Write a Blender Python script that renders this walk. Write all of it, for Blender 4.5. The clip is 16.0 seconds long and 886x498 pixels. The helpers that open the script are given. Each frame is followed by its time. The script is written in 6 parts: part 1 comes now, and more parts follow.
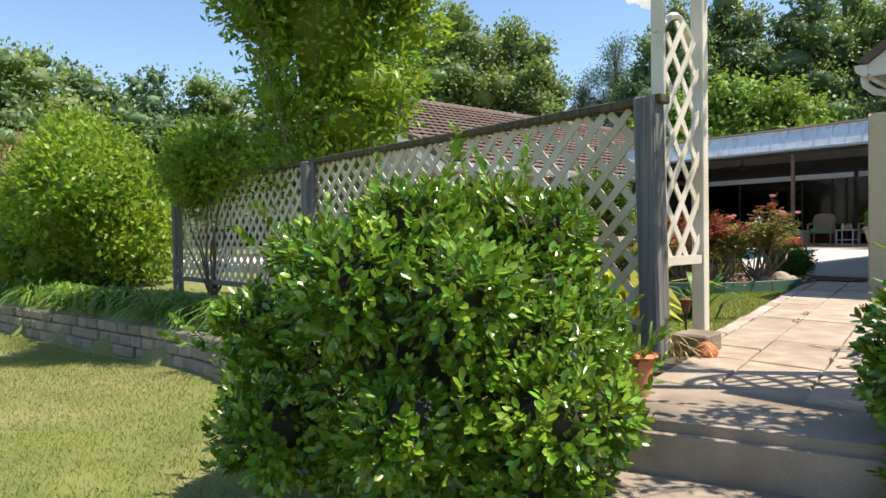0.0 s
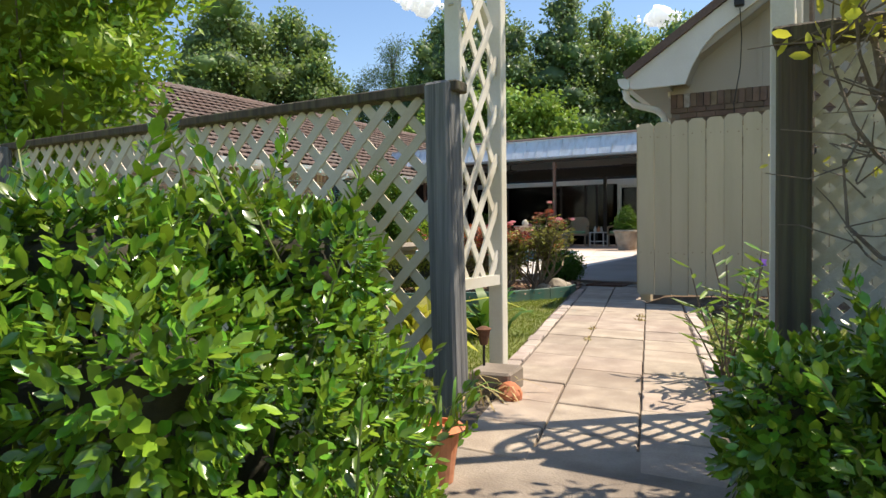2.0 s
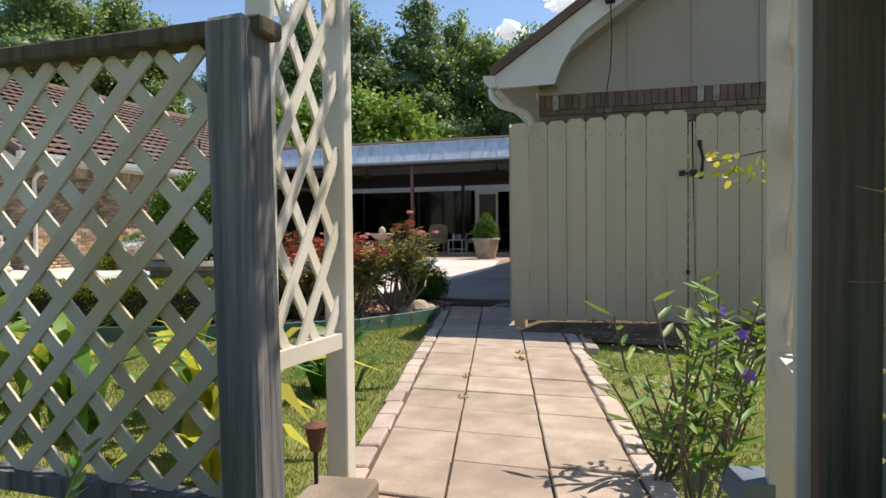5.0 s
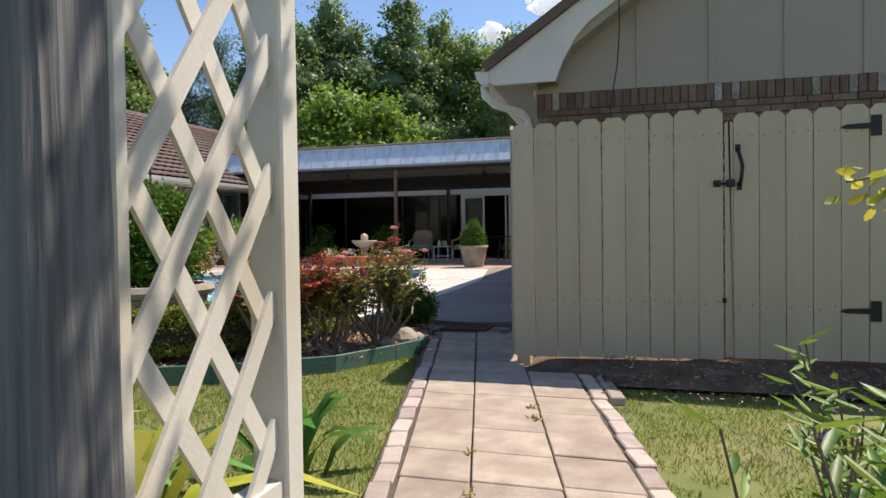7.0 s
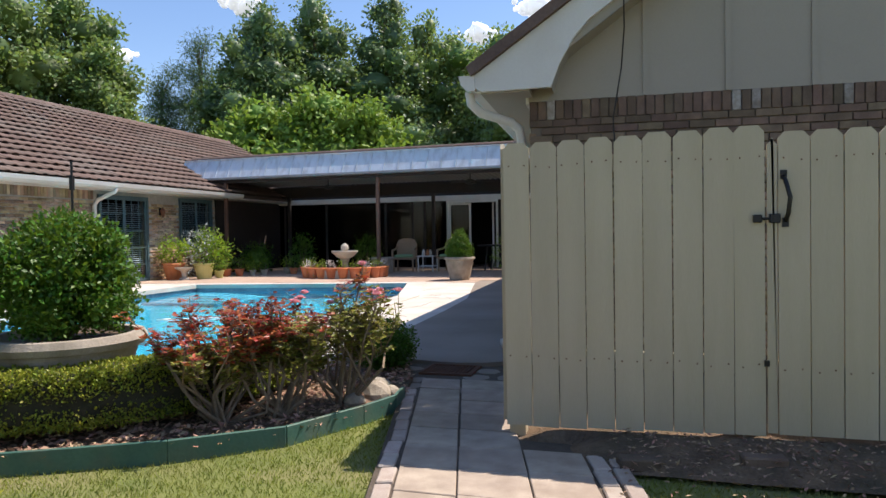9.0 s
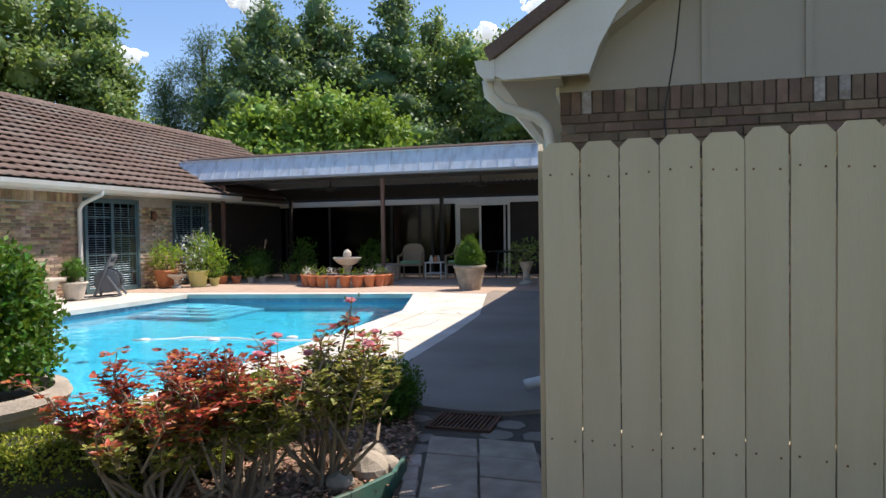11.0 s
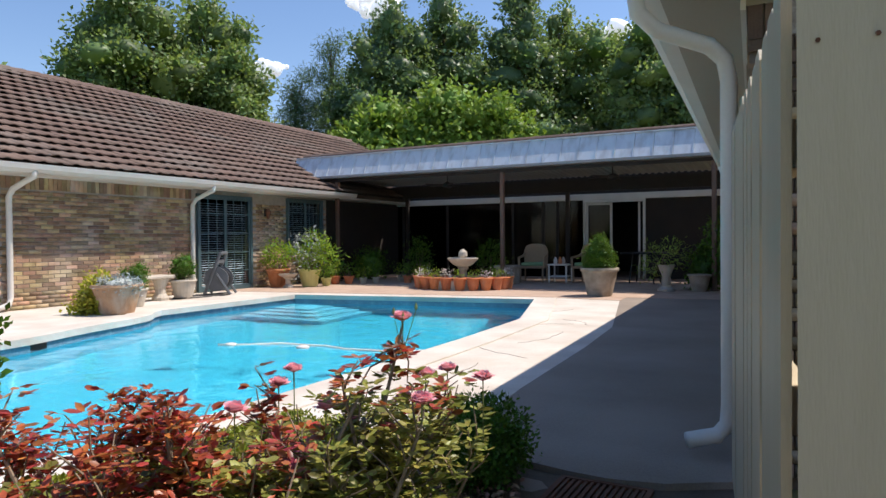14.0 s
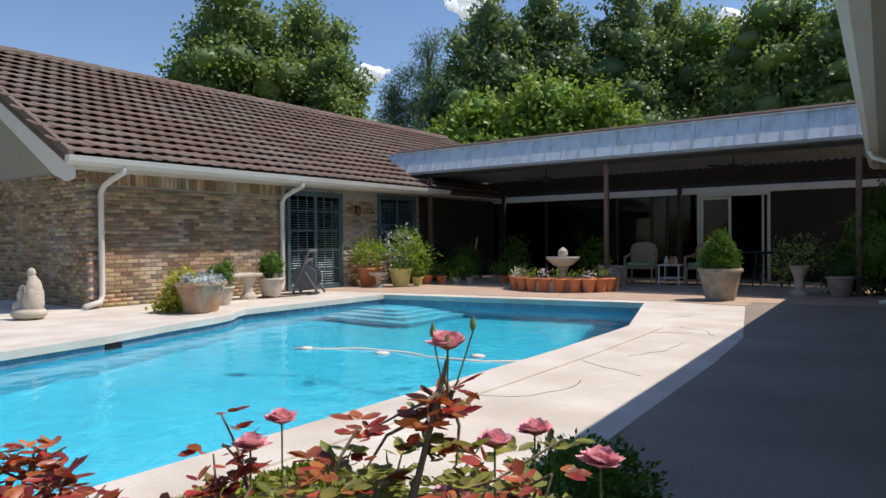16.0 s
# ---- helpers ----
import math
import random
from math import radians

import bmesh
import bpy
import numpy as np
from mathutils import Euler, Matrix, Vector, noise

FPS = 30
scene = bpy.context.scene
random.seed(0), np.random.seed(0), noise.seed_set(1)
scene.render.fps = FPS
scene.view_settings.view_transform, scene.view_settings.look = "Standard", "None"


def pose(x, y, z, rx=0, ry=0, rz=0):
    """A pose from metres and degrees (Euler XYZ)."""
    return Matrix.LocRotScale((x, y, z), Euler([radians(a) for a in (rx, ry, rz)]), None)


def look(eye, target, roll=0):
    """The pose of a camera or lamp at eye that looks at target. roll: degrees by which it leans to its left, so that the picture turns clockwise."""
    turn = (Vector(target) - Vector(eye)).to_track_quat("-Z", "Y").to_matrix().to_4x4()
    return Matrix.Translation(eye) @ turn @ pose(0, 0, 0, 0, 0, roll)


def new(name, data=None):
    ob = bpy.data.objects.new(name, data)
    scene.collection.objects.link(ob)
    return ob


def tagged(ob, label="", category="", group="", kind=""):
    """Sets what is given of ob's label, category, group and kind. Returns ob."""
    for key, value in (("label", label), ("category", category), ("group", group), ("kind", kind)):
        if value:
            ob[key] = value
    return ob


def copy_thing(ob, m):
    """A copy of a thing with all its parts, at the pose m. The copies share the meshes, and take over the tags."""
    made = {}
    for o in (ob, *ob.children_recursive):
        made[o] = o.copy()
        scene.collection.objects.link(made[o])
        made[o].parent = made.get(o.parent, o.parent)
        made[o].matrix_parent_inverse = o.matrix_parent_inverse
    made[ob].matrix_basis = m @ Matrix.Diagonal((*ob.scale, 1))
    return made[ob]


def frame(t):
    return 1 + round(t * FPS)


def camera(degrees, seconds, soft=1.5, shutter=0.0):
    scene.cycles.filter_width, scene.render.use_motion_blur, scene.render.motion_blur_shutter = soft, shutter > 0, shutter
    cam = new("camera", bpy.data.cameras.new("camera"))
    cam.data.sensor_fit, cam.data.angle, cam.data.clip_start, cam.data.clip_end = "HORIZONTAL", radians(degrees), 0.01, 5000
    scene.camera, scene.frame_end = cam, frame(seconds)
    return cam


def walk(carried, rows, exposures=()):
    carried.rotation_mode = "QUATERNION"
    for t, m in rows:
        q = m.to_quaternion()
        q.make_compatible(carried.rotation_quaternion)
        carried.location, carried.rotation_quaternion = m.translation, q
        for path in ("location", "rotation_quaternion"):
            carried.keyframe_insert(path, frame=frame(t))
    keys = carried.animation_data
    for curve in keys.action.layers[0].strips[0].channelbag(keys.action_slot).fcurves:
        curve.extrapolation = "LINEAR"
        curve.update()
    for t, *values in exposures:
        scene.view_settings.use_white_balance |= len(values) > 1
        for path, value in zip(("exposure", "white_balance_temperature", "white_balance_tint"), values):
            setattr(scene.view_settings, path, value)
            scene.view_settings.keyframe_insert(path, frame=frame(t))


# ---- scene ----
cam = camera(66.7, 16.0)
PATH = [
    (0, (1.082, 0.599, 0.604), (-0.445, 1.891, 0.558), -0.9),
    (0.5, (0.94, 0.705, 0.597), (-0.441, 2.15, 0.551), -0.8),
    (1, (0.815, 0.876, 0.616), (-0.438, 2.434, 0.566), -1.0),
    (1.5, (0.709, 1.031, 0.645), (-0.431, 2.673, 0.597), -0.9),
    (2, (0.602, 1.204, 0.678), (-0.431, 2.916, 0.619), -0.6),
    (2.5, (0.509, 1.342, 0.715), (-0.332, 3.155, 0.66), -0.7),
    (3, (0.457, 1.519, 0.709), (-0.263, 3.384, 0.657), -0.8),
    (3.5, (0.426, 1.693, 0.747), (-0.253, 3.574, 0.7), -0.8),
    (4, (0.331, 1.836, 0.752), (-0.339, 3.72, 0.706), -0.7),
    (6.5, (-0.037, 2.75, 0.85), (-0.65, 4.653, 0.796), -0.7),
    (7, (-0.134, 2.931, 0.892), (-0.738, 4.837, 0.847), -0.8),
    (7.5, (-0.193, 3.127, 0.91), (-0.789, 5.035, 0.861), -0.8),
    (8, (-0.212, 3.349, 1.018), (-0.803, 5.26, 0.974), -1.0),
    (8.5, (-0.244, 3.525, 1.062), (-0.823, 5.439, 1.02), -0.9),
    (9, (-0.326, 3.755, 1.125), (-0.893, 5.673, 1.081), -0.9),
    (11.5, (-0.712, 4.98, 1.281), (-1.321, 6.885, 1.236), -0.7),
    (12, (-0.774, 5.193, 1.291), (-1.519, 7.049, 1.255), -0.7),
    (12.5, (-0.876, 5.428, 1.283), (-1.654, 7.27, 1.241), -0.6),
    (13, (-0.963, 5.646, 1.288), (-1.749, 7.484, 1.251), -0.7),
    (13.5, (-1.014, 5.909, 1.26), (-1.843, 7.728, 1.218), -0.8),
    (14, (-1.056, 6.132, 1.168), (-1.988, 7.902, 1.137), -0.5),
    (14.5, (-1.156, 6.331, 1.109), (-2.137, 8.074, 1.08), -0.5),
    (15, (-1.232, 6.494, 1.096), (-2.23, 8.227, 1.066), -0.6),
    (15.5, (-1.295, 6.767, 1.076), (-2.364, 8.457, 1.044), -0.7),
    (16, (-1.458, 6.954, 1.101), (-2.638, 8.568, 1.075), -0.5),
]
walk(cam, [(t, look(eye, target, roll)) for t, eye, target, roll in PATH],
     exposures=((0.0, 0.68, 6900, 13), (1.5, 0.6, 6900, 13), (3.5, 0.42, 6900, 14), (7.0, 0.34, 6600, 18), (9.0, 0.43, 6500, 18), (11.5, 0.46, 6500, 17), (12.5, 0.38, 6450, 17),
                (13.5, 0.26, 6450, 17), (15.0, 0.2, 6450, 17), (16.0, -0.06, 6450, 16)))

# ---- light ----
world = bpy.data.worlds.new("sky_world")
scene.world = world
world.use_nodes = True
wn, wl = world.node_tree.nodes, world.node_tree.links
SUN = Vector((0.44, 0.38, 1.0)).normalized()
sky = wn.new("ShaderNodeTexSky")
sky.sky_type = "NISHITA"
sky.sun_disc = False
sky.sun_elevation = math.asin(SUN.z)
sky.sun_rotation = math.atan2(SUN.x, SUN.y)
sky.ozone_density = 1.3
sky.dust_density = 0.4
vivid = wn.new("ShaderNodeHueSaturation")
vivid.inputs["Saturation"].default_value = 1.12
wl.new(sky.outputs["Color"], vivid.inputs["Color"])
wl.new(vivid.outputs["Color"], wn["Background"].inputs["Color"])
wn["Background"].inputs["Strength"].default_value = 0.14
sun = new("sun", bpy.data.lights.new("sun", "SUN"))
sun.data.energy = 5.0
sun.data.angle = radians(0.55)
sun.data.color = (1.0, 0.93, 0.80)
sun.matrix_world = look(SUN * 60, (0, 0, 0))


# ---- materials ----
def surface(name, c1, c2, scale=8.0, rough=0.7, bump=0.25, fine=90.0, metal=0.0, vary=0.0, by="island", stain=None, stain_scale=0.7,
            stain_amount=0.35, translucent=0.0, stretch=None, spec=0.5, bump_dist=0.01, coat=0.0):
    """Two tones mixed by coarse and fine noise in world space, with bump, wear stains and piece-to-piece variation."""
    m = bpy.data.materials.new(name)
    m.use_nodes = True
    n, l = m.node_tree.nodes, m.node_tree.links
    b = n["Principled BSDF"]
    geo = n.new("ShaderNodeNewGeometry")
    vec = geo.outputs["Position"]
    if stretch:
        mp = n.new("ShaderNodeMapping")
        mp.inputs["Scale"].default_value = stretch
        l.new(vec, mp.inputs["Vector"])
        vec = mp.outputs["Vector"]

    def nz(sc, detail=4.0):
        t = n.new("ShaderNodeTexNoise")
        t.inputs["Scale"].default_value, t.inputs["Detail"].default_value = sc, detail
        l.new(vec, t.inputs["Vector"])
        return t.outputs["Fac"]

    def mth(op, a, bb):
        t = n.new("ShaderNodeMath")
        t.operation = op
        for i, v in enumerate((a, bb)):
            if isinstance(v, (int, float)):
                t.inputs[i].default_value = v
            else:
                l.new(v, t.inputs[i])
        return t.outputs[0]

    def ramp(f, lo, hi):
        t = n.new("ShaderNodeMapRange")
        t.inputs["From Min"].default_value, t.inputs["From Max"].default_value = lo, hi
        l.new(f, t.inputs["Value"])
        return t.outputs["Result"]

    def mix(f, a, c):
        t = n.new("ShaderNodeMix")
        t.data_type = "RGBA"
        for s, v in (("Factor", f), ("A", a), ("B", c)):
            i = {"Factor": t.inputs[0], "A": t.inputs[6], "B": t.inputs[7]}[s]
            if isinstance(v, tuple):
                i.default_value = (*v, 1)
            elif isinstance(v, (int, float)):
                i.default_value = v
            else:
                l.new(v, i)
        return t.outputs[2]

    coarse, small = nz(scale), nz(fine, 3.0)
    f = mth("ADD", mth("MULTIPLY", ramp(coarse, 0.3, 0.7), 0.65), mth("MULTIPLY", ramp(small, 0.3, 0.7), 0.35))
    col = mix(f, c1, c2)
    if stain:
        col = mix(mth("MULTIPLY", ramp(nz(stain_scale, 6.0), 0.48, 0.68), stain_amount), col, stain)
    if vary:
        if by == "island":
            r = geo.outputs["Random Per Island"]
        else:
            r = n.new("ShaderNodeObjectInfo").outputs["Random"]
        hs = n.new("ShaderNodeHueSaturation")
        l.new(ramp(r, 0.0, 1.0), hs.inputs["Value"])
        hs.inputs["Value"].default_value = 1
        mr = n.new("ShaderNodeMapRange")
        mr.inputs["To Min"].default_value, mr.inputs["To Max"].default_value = 1 - vary, 1 + vary
        l.new(r, mr.inputs["Value"])
        l.new(mr.outputs["Result"], hs.inputs["Value"])
        mh = n.new("ShaderNodeMapRange")
        mh.inputs["To Min"].default_value, mh.inputs["To Max"].default_value = 0.5 - vary * 0.06, 0.5 + vary * 0.06
        l.new(mth("FRACT", mth("MULTIPLY", r, 7.31), 0.0), mh.inputs["Value"])
        l.new(mh.outputs["Result"], hs.inputs["Hue"])
        l.new(col, hs.inputs["Color"])
        col = hs.outputs["Color"]
    l.new(col, b.inputs["Base Color"])
    rr = n.new("ShaderNodeMapRange")
    rr.inputs["To Min"].default_value, rr.inputs["To Max"].default_value = max(rough - 0.08, 0.02), min(rough + 0.08, 1)
    l.new(coarse, rr.inputs["Value"])
    l.new(rr.outputs["Result"], b.inputs["Roughness"])
    b.inputs["Metallic"].default_value = metal
    b.inputs["Specular IOR Level"].default_value = spec
    b.inputs["Coat Weight"].default_value = coat
    if bump:
        bp = n.new("ShaderNodeBump")
        bp.inputs["Strength"].default_value, bp.inputs["Distance"].default_value = bump, bump_dist
        l.new(mth("ADD", mth("MULTIPLY", small, 0.6), coarse), bp.inputs["Height"])
        l.new(bp.outputs["Normal"], b.inputs["Normal"])
    if translucent:
        tr = n.new("ShaderNodeBsdfTranslucent")
        l.new(mix(0.4, col, (0.34, 0.46, 0.04)) if translucent > 0.1 and c2[1] > c2[0] * 1.05 else col, tr.inputs["Color"])
        ms = n.new("ShaderNodeMixShader")
        ms.inputs["Fac"].default_value = translucent
        l.new(b.outputs["BSDF"], ms.inputs[1])
        l.new(tr.outputs["BSDF"], ms.inputs[2])
        l.new(ms.outputs["Shader"], n["Material Output"].inputs["Surface"])
    return m


M = {
    "grass": surface("grass_soil", (0.105, 0.14, 0.03), (0.20, 0.215, 0.06), 3.0, 0.95, 0.6, 120, stain=(0.30, 0.24, 0.13), stain_scale=1.3, stain_amount=0.5),
    "blade": surface("grass_blade", (0.115, 0.175, 0.018), (0.29, 0.32, 0.048), 1.6, 0.6, 0.0, 30, vary=0.35, translucent=0.35, stain=(0.31, 0.26, 0.10), stain_scale=1.1, stain_amount=0.55),
    "soil": surface("bare_soil", (0.085, 0.052, 0.03), (0.23, 0.155, 0.095), 6, 0.95, 0.9, 60, bump_dist=0.03, stain=(0.06, 0.055, 0.03), stain_scale=5, stain_amount=0.7),
    "mulch": surface("bark_chip", (0.19, 0.10, 0.06), (0.50, 0.33, 0.22), 9, 0.9, 0.3, 70, vary=0.5),
    "slab": surface("path_slab", (0.27, 0.21, 0.16), (0.49, 0.40, 0.31), 8, 0.85, 0.4, 170, vary=0.12, by="object", stain=(0.27, 0.20, 0.15), stain_scale=3.2, stain_amount=0.6),
    "edging": surface("edging_brick", (0.36, 0.27, 0.22), (0.56, 0.48, 0.41), 12, 0.9, 0.5, 140, vary=0.22, by="object", stain=(0.26, 0.22, 0.17), stain_scale=6),
    "joint": surface("joint_dirt", (0.07, 0.055, 0.04), (0.13, 0.10, 0.07), 14, 0.95, 0.8, 90),
    "step": surface("step_concrete", (0.24, 0.195, 0.15), (0.37, 0.31, 0.245), 5, 0.88, 0.5, 120, stain=(0.13, 0.10, 0.075), stain_scale=2.6, stain_amount=0.75),
    "deck": surface("pool_deck", (0.47, 0.425, 0.36), (0.70, 0.655, 0.59), 1.8, 0.8, 0.25, 60, stain=(0.48, 0.40, 0.31), stain_scale=1.5, stain_amount=0.5),
    "concrete": surface("patio_concrete", (0.18, 0.145, 0.115), (0.30, 0.25, 0.20), 1.1, 0.82, 0.3, 80, stain=(0.30, 0.25, 0.21), stain_scale=0.8, stain_amount=0.6),
    "terrace": surface("terrace_aggregate", (0.36, 0.25, 0.18), (0.50, 0.37, 0.28), 3, 0.85, 0.3, 130),
    "pooltile": surface("waterline_tile", (0.10, 0.17, 0.24), (0.22, 0.30, 0.38), 9, 0.25, 0.1, 40),
    "plaster": surface("pool_plaster", (0.018, 0.34, 0.51), (0.035, 0.40, 0.56), 1.5, 0.8, 0.1, 30),
    "pale_plaster": surface("pale_plaster", (0.07, 0.40, 0.58), (0.11, 0.46, 0.62), 1.5, 0.8, 0.1, 30),
    "picket": surface("picket_paint", (0.425, 0.365, 0.255), (0.48, 0.42, 0.30), 2.0, 0.55, 0.25, 60, vary=0.05, by="object", stretch=(4, 4, 0.5), stain=(0.40, 0.34, 0.22), stain_scale=3.0, stain_amount=0.35),
    "panel": surface("gable_board", (0.31, 0.275, 0.215), (0.35, 0.31, 0.245), 1.5, 0.6, 0.1, 60),
    "trim": surface("white_trim", (0.60, 0.57, 0.51), (0.68, 0.655, 0.60), 2.0, 0.5, 0.08, 60, stain=(0.55, 0.50, 0.42), stain_scale=2.5, stain_amount=0.3),
    "vinyl": surface("white_lattice", (0.58, 0.54, 0.45), (0.68, 0.65, 0.57), 6.0, 0.6, 0.12, 120, stain=(0.45, 0.37, 0.22), stain_scale=3.0, stain_amount=0.5, vary=0.06, by="object"),
    "lattice": surface("aged_lattice", (0.46, 0.415, 0.32), (0.58, 0.54, 0.45), 5.0, 0.65, 0.3, 110, stain=(0.42, 0.30, 0.10), stain_scale=1.6, stain_amount=0.6, vary=0.08, by="object"),
    "greywood": surface("weathered_post", (0.04, 0.045, 0.05), (0.25, 0.245, 0.235), 3, 0.85, 1.0, 9, stretch=(14, 14, 0.4), stain=(0.10, 0.10, 0.09), stain_scale=0.6, stain_amount=0.4),
    "darkwood": surface("dark_post", (0.03, 0.022, 0.015), (0.12, 0.09, 0.06), 3, 0.85, 1.0, 9, stretch=(14, 14, 0.4), stain=(0.14, 0.15, 0.06), stain_scale=2.0, stain_amount=0.4),
    "brick": surface("house_brick", (0.235, 0.15, 0.08), (0.43, 0.30, 0.175), 7, 0.9, 0.5, 110, vary=0.45, by="island", stain=(0.42, 0.38, 0.34), stain_scale=1.4, stain_amount=0.45),
    "brick1": surface("house_brick_single", (0.235, 0.15, 0.08), (0.43, 0.30, 0.175), 7, 0.9, 0.5, 110, vary=0.45, by="object", stain=(0.42, 0.38, 0.34), stain_scale=1.4, stain_amount=0.45),
    "soldier_brick": surface("brown_brick", (0.10, 0.066, 0.044), (0.215, 0.148, 0.10), 9, 0.9, 0.5, 110, vary=0.3, by="object"),
    "pale_brick": surface("pale_brick", (0.17, 0.14, 0.115), (0.46, 0.42, 0.38), 22, 0.9, 0.5, 110, vary=0.25, by="object", stain=(0.2, 0.15, 0.11), stain_scale=8, stain_amount=0.6),
    "mortar": surface("brick_mortar", (0.28, 0.25, 0.21), (0.40, 0.36, 0.31), 9, 0.95, 0.6, 140),
    "dark_mortar": surface("dark_mortar", (0.13, 0.105, 0.08), (0.21, 0.17, 0.135), 9, 0.95, 0.6, 140),
    "tile": surface("roof_tile", (0.10, 0.064, 0.052), (0.185, 0.125, 0.10), 1.2, 0.85, 0.4, 40, vary=0.07, by="island", stain=(0.17, 0.15, 0.13), stain_scale=0.7, stain_amount=0.6),
    "tile1": surface("roof_tile_single", (0.10, 0.064, 0.052), (0.185, 0.125, 0.10), 1.2, 0.85, 0.4, 40, vary=0.07, by="object", stain=(0.17, 0.15, 0.13), stain_scale=0.7, stain_amount=0.6),
    "felt": surface("roof_underlay", (0.07, 0.05, 0.04), (0.11, 0.08, 0.06), 5, 0.9, 0.2),
    "awning": surface("awning_metal", (0.60, 0.645, 0.68), (0.74, 0.78, 0.81), 1.0, 0.5, 0.15, 30, metal=0.15, stretch=(5, 5, 0.4), stain=(0.36, 0.35, 0.34), stain_scale=1.3, stain_amount=0.45),
    "corrugated": surface("corrugated_sheet", (0.24, 0.245, 0.245), (0.34, 0.345, 0.34), 1.5, 0.5, 0.1, 40),
    "brownpost": surface("brown_steel", (0.11, 0.055, 0.035), (0.17, 0.09, 0.06), 5, 0.5, 0.15, 60),
    # Dark beam colour taken near black; shade under the terrace roof is in it.
    "beam_shade": surface("dark_beam_and_shade", (0.016, 0.012, 0.01), (0.036, 0.027, 0.022), 5, 0.75, 0.2, 60),
    # Near black: the shade in rooms and under the terrace roof is this colour.
    "shade": surface("painted_room_shade", (0.014, 0.012, 0.01), (0.035, 0.028, 0.023), 2, 0.85, 0.1),
    "black": surface("black_iron", (0.012, 0.012, 0.012), (0.03, 0.028, 0.026), 9, 0.45, 0.2, 60, metal=0.4),
    "bluegreen": surface("door_frame_paint", (0.045, 0.085, 0.095), (0.07, 0.12, 0.13), 4, 0.45, 0.1, 60),
    "blind": surface("window_blind", (0.34, 0.43, 0.50), (0.42, 0.51, 0.58), 4, 0.7, 0.0),
    "terracotta": surface("terracotta", (0.50, 0.15, 0.055), (0.62, 0.23, 0.09), 7, 0.8, 0.25, 90, vary=0.1, by="object", stain=(0.58, 0.42, 0.30), stain_scale=5, stain_amount=0.2),
    "stained_clay": surface("stained_clay", (0.34, 0.19, 0.105), (0.52, 0.34, 0.21), 6, 0.85, 0.4, 80, stain=(0.52, 0.46, 0.38), stain_scale=4, stain_amount=0.7),
    "urn": surface("weathered_urn", (0.26, 0.22, 0.17), (0.46, 0.40, 0.32), 7, 0.9, 0.6, 80, stain=(0.16, 0.14, 0.10), stain_scale=5, stain_amount=0.5),
    "stone": surface("cast_stone", (0.44, 0.385, 0.31), (0.58, 0.52, 0.43), 7, 0.85, 0.4, 80, stain=(0.33, 0.30, 0.26), stain_scale=5, stain_amount=0.45),
    "yellowpot": surface("yellow_glaze", (0.50, 0.46, 0.14), (0.60, 0.56, 0.22), 5, 0.4, 0.1, 50),
    "greenedge": surface("green_edging", (0.035, 0.10, 0.075), (0.07, 0.16, 0.12), 5, 0.55, 0.25, 60, stain=(0.15, 0.13, 0.09), stain_scale=4, stain_amount=0.4),
    "wallstone": surface("wall_block", (0.20, 0.165, 0.125), (0.36, 0.30, 0.23), 8, 0.92, 0.7, 70, vary=0.2, by="object", stain=(0.13, 0.12, 0.08), stain_scale=4, stain_amount=0.6),
    "wicker": surface("wicker", (0.26, 0.17, 0.10), (0.38, 0.27, 0.17), 30, 0.7, 0.6, 130),
    "cushion": surface("green_cushion", (0.20, 0.34, 0.17), (0.27, 0.42, 0.22), 12, 0.9, 0.2, 120),
    "bark": surface("bark", (0.11, 0.08, 0.055), (0.22, 0.17, 0.12), 9, 0.95, 0.9, 60, stretch=(3, 3, 0.6), bump_dist=0.03),
    "cane": surface("pale_cane", (0.13, 0.092, 0.06), (0.30, 0.225, 0.15), 12, 0.8, 0.4, 80),
    "greystem": surface("grey_stem", (0.10, 0.075, 0.055), (0.21, 0.165, 0.125), 10, 0.85, 0.5, 80),
    # Near-black crown filling; the shade between leaves is put into its colour.
    "crown_gap_shade": surface("crown_gap_shade", (0.018, 0.02, 0.010), (0.05, 0.045, 0.025), 14, 0.95, 0.8, 60),
    "shootstem": surface("green_shoot", (0.12, 0.16, 0.04), (0.22, 0.24, 0.07), 12, 0.6, 0.1, 60),
    "holly": surface("holly_leaf", (0.055, 0.15, 0.013), (0.20, 0.35, 0.03), 5, 0.22, 0.05, 60, vary=0.5, translucent=0.16, spec=0.6),
    "boxleaf": surface("box_leaf", (0.03, 0.10, 0.008), (0.09, 0.19, 0.018), 4, 0.45, 0.0, 60, vary=0.45, translucent=0.25, spec=0.3),
    "hedge": surface("hedge_leaf", (0.10, 0.14, 0.012), (0.33, 0.35, 0.04), 4, 0.5, 0.0, 60, vary=0.5, translucent=0.25, spec=0.3),
    "vine": surface("vine_leaf", (0.10, 0.21, 0.018), (0.28, 0.42, 0.035), 1.4, 0.42, 0.0, 60, vary=0.5, translucent=0.5),
    "treeleaf": surface("tree_leaf", (0.12, 0.20, 0.065), (0.24, 0.33, 0.12), 0.35, 0.5, 0.0, 20, vary=0.5, translucent=0.42),
    "darkleaf": surface("dark_tree_leaf", (0.075, 0.145, 0.065), (0.165, 0.255, 0.11), 0.4, 0.45, 0.0, 20, vary=0.5, translucent=0.35),
    "lightleaf": surface("light_tree_leaf", (0.15, 0.27, 0.035), (0.26, 0.38, 0.07), 0.5, 0.6, 0.0, 20, vary=0.35, translucent=0.35),
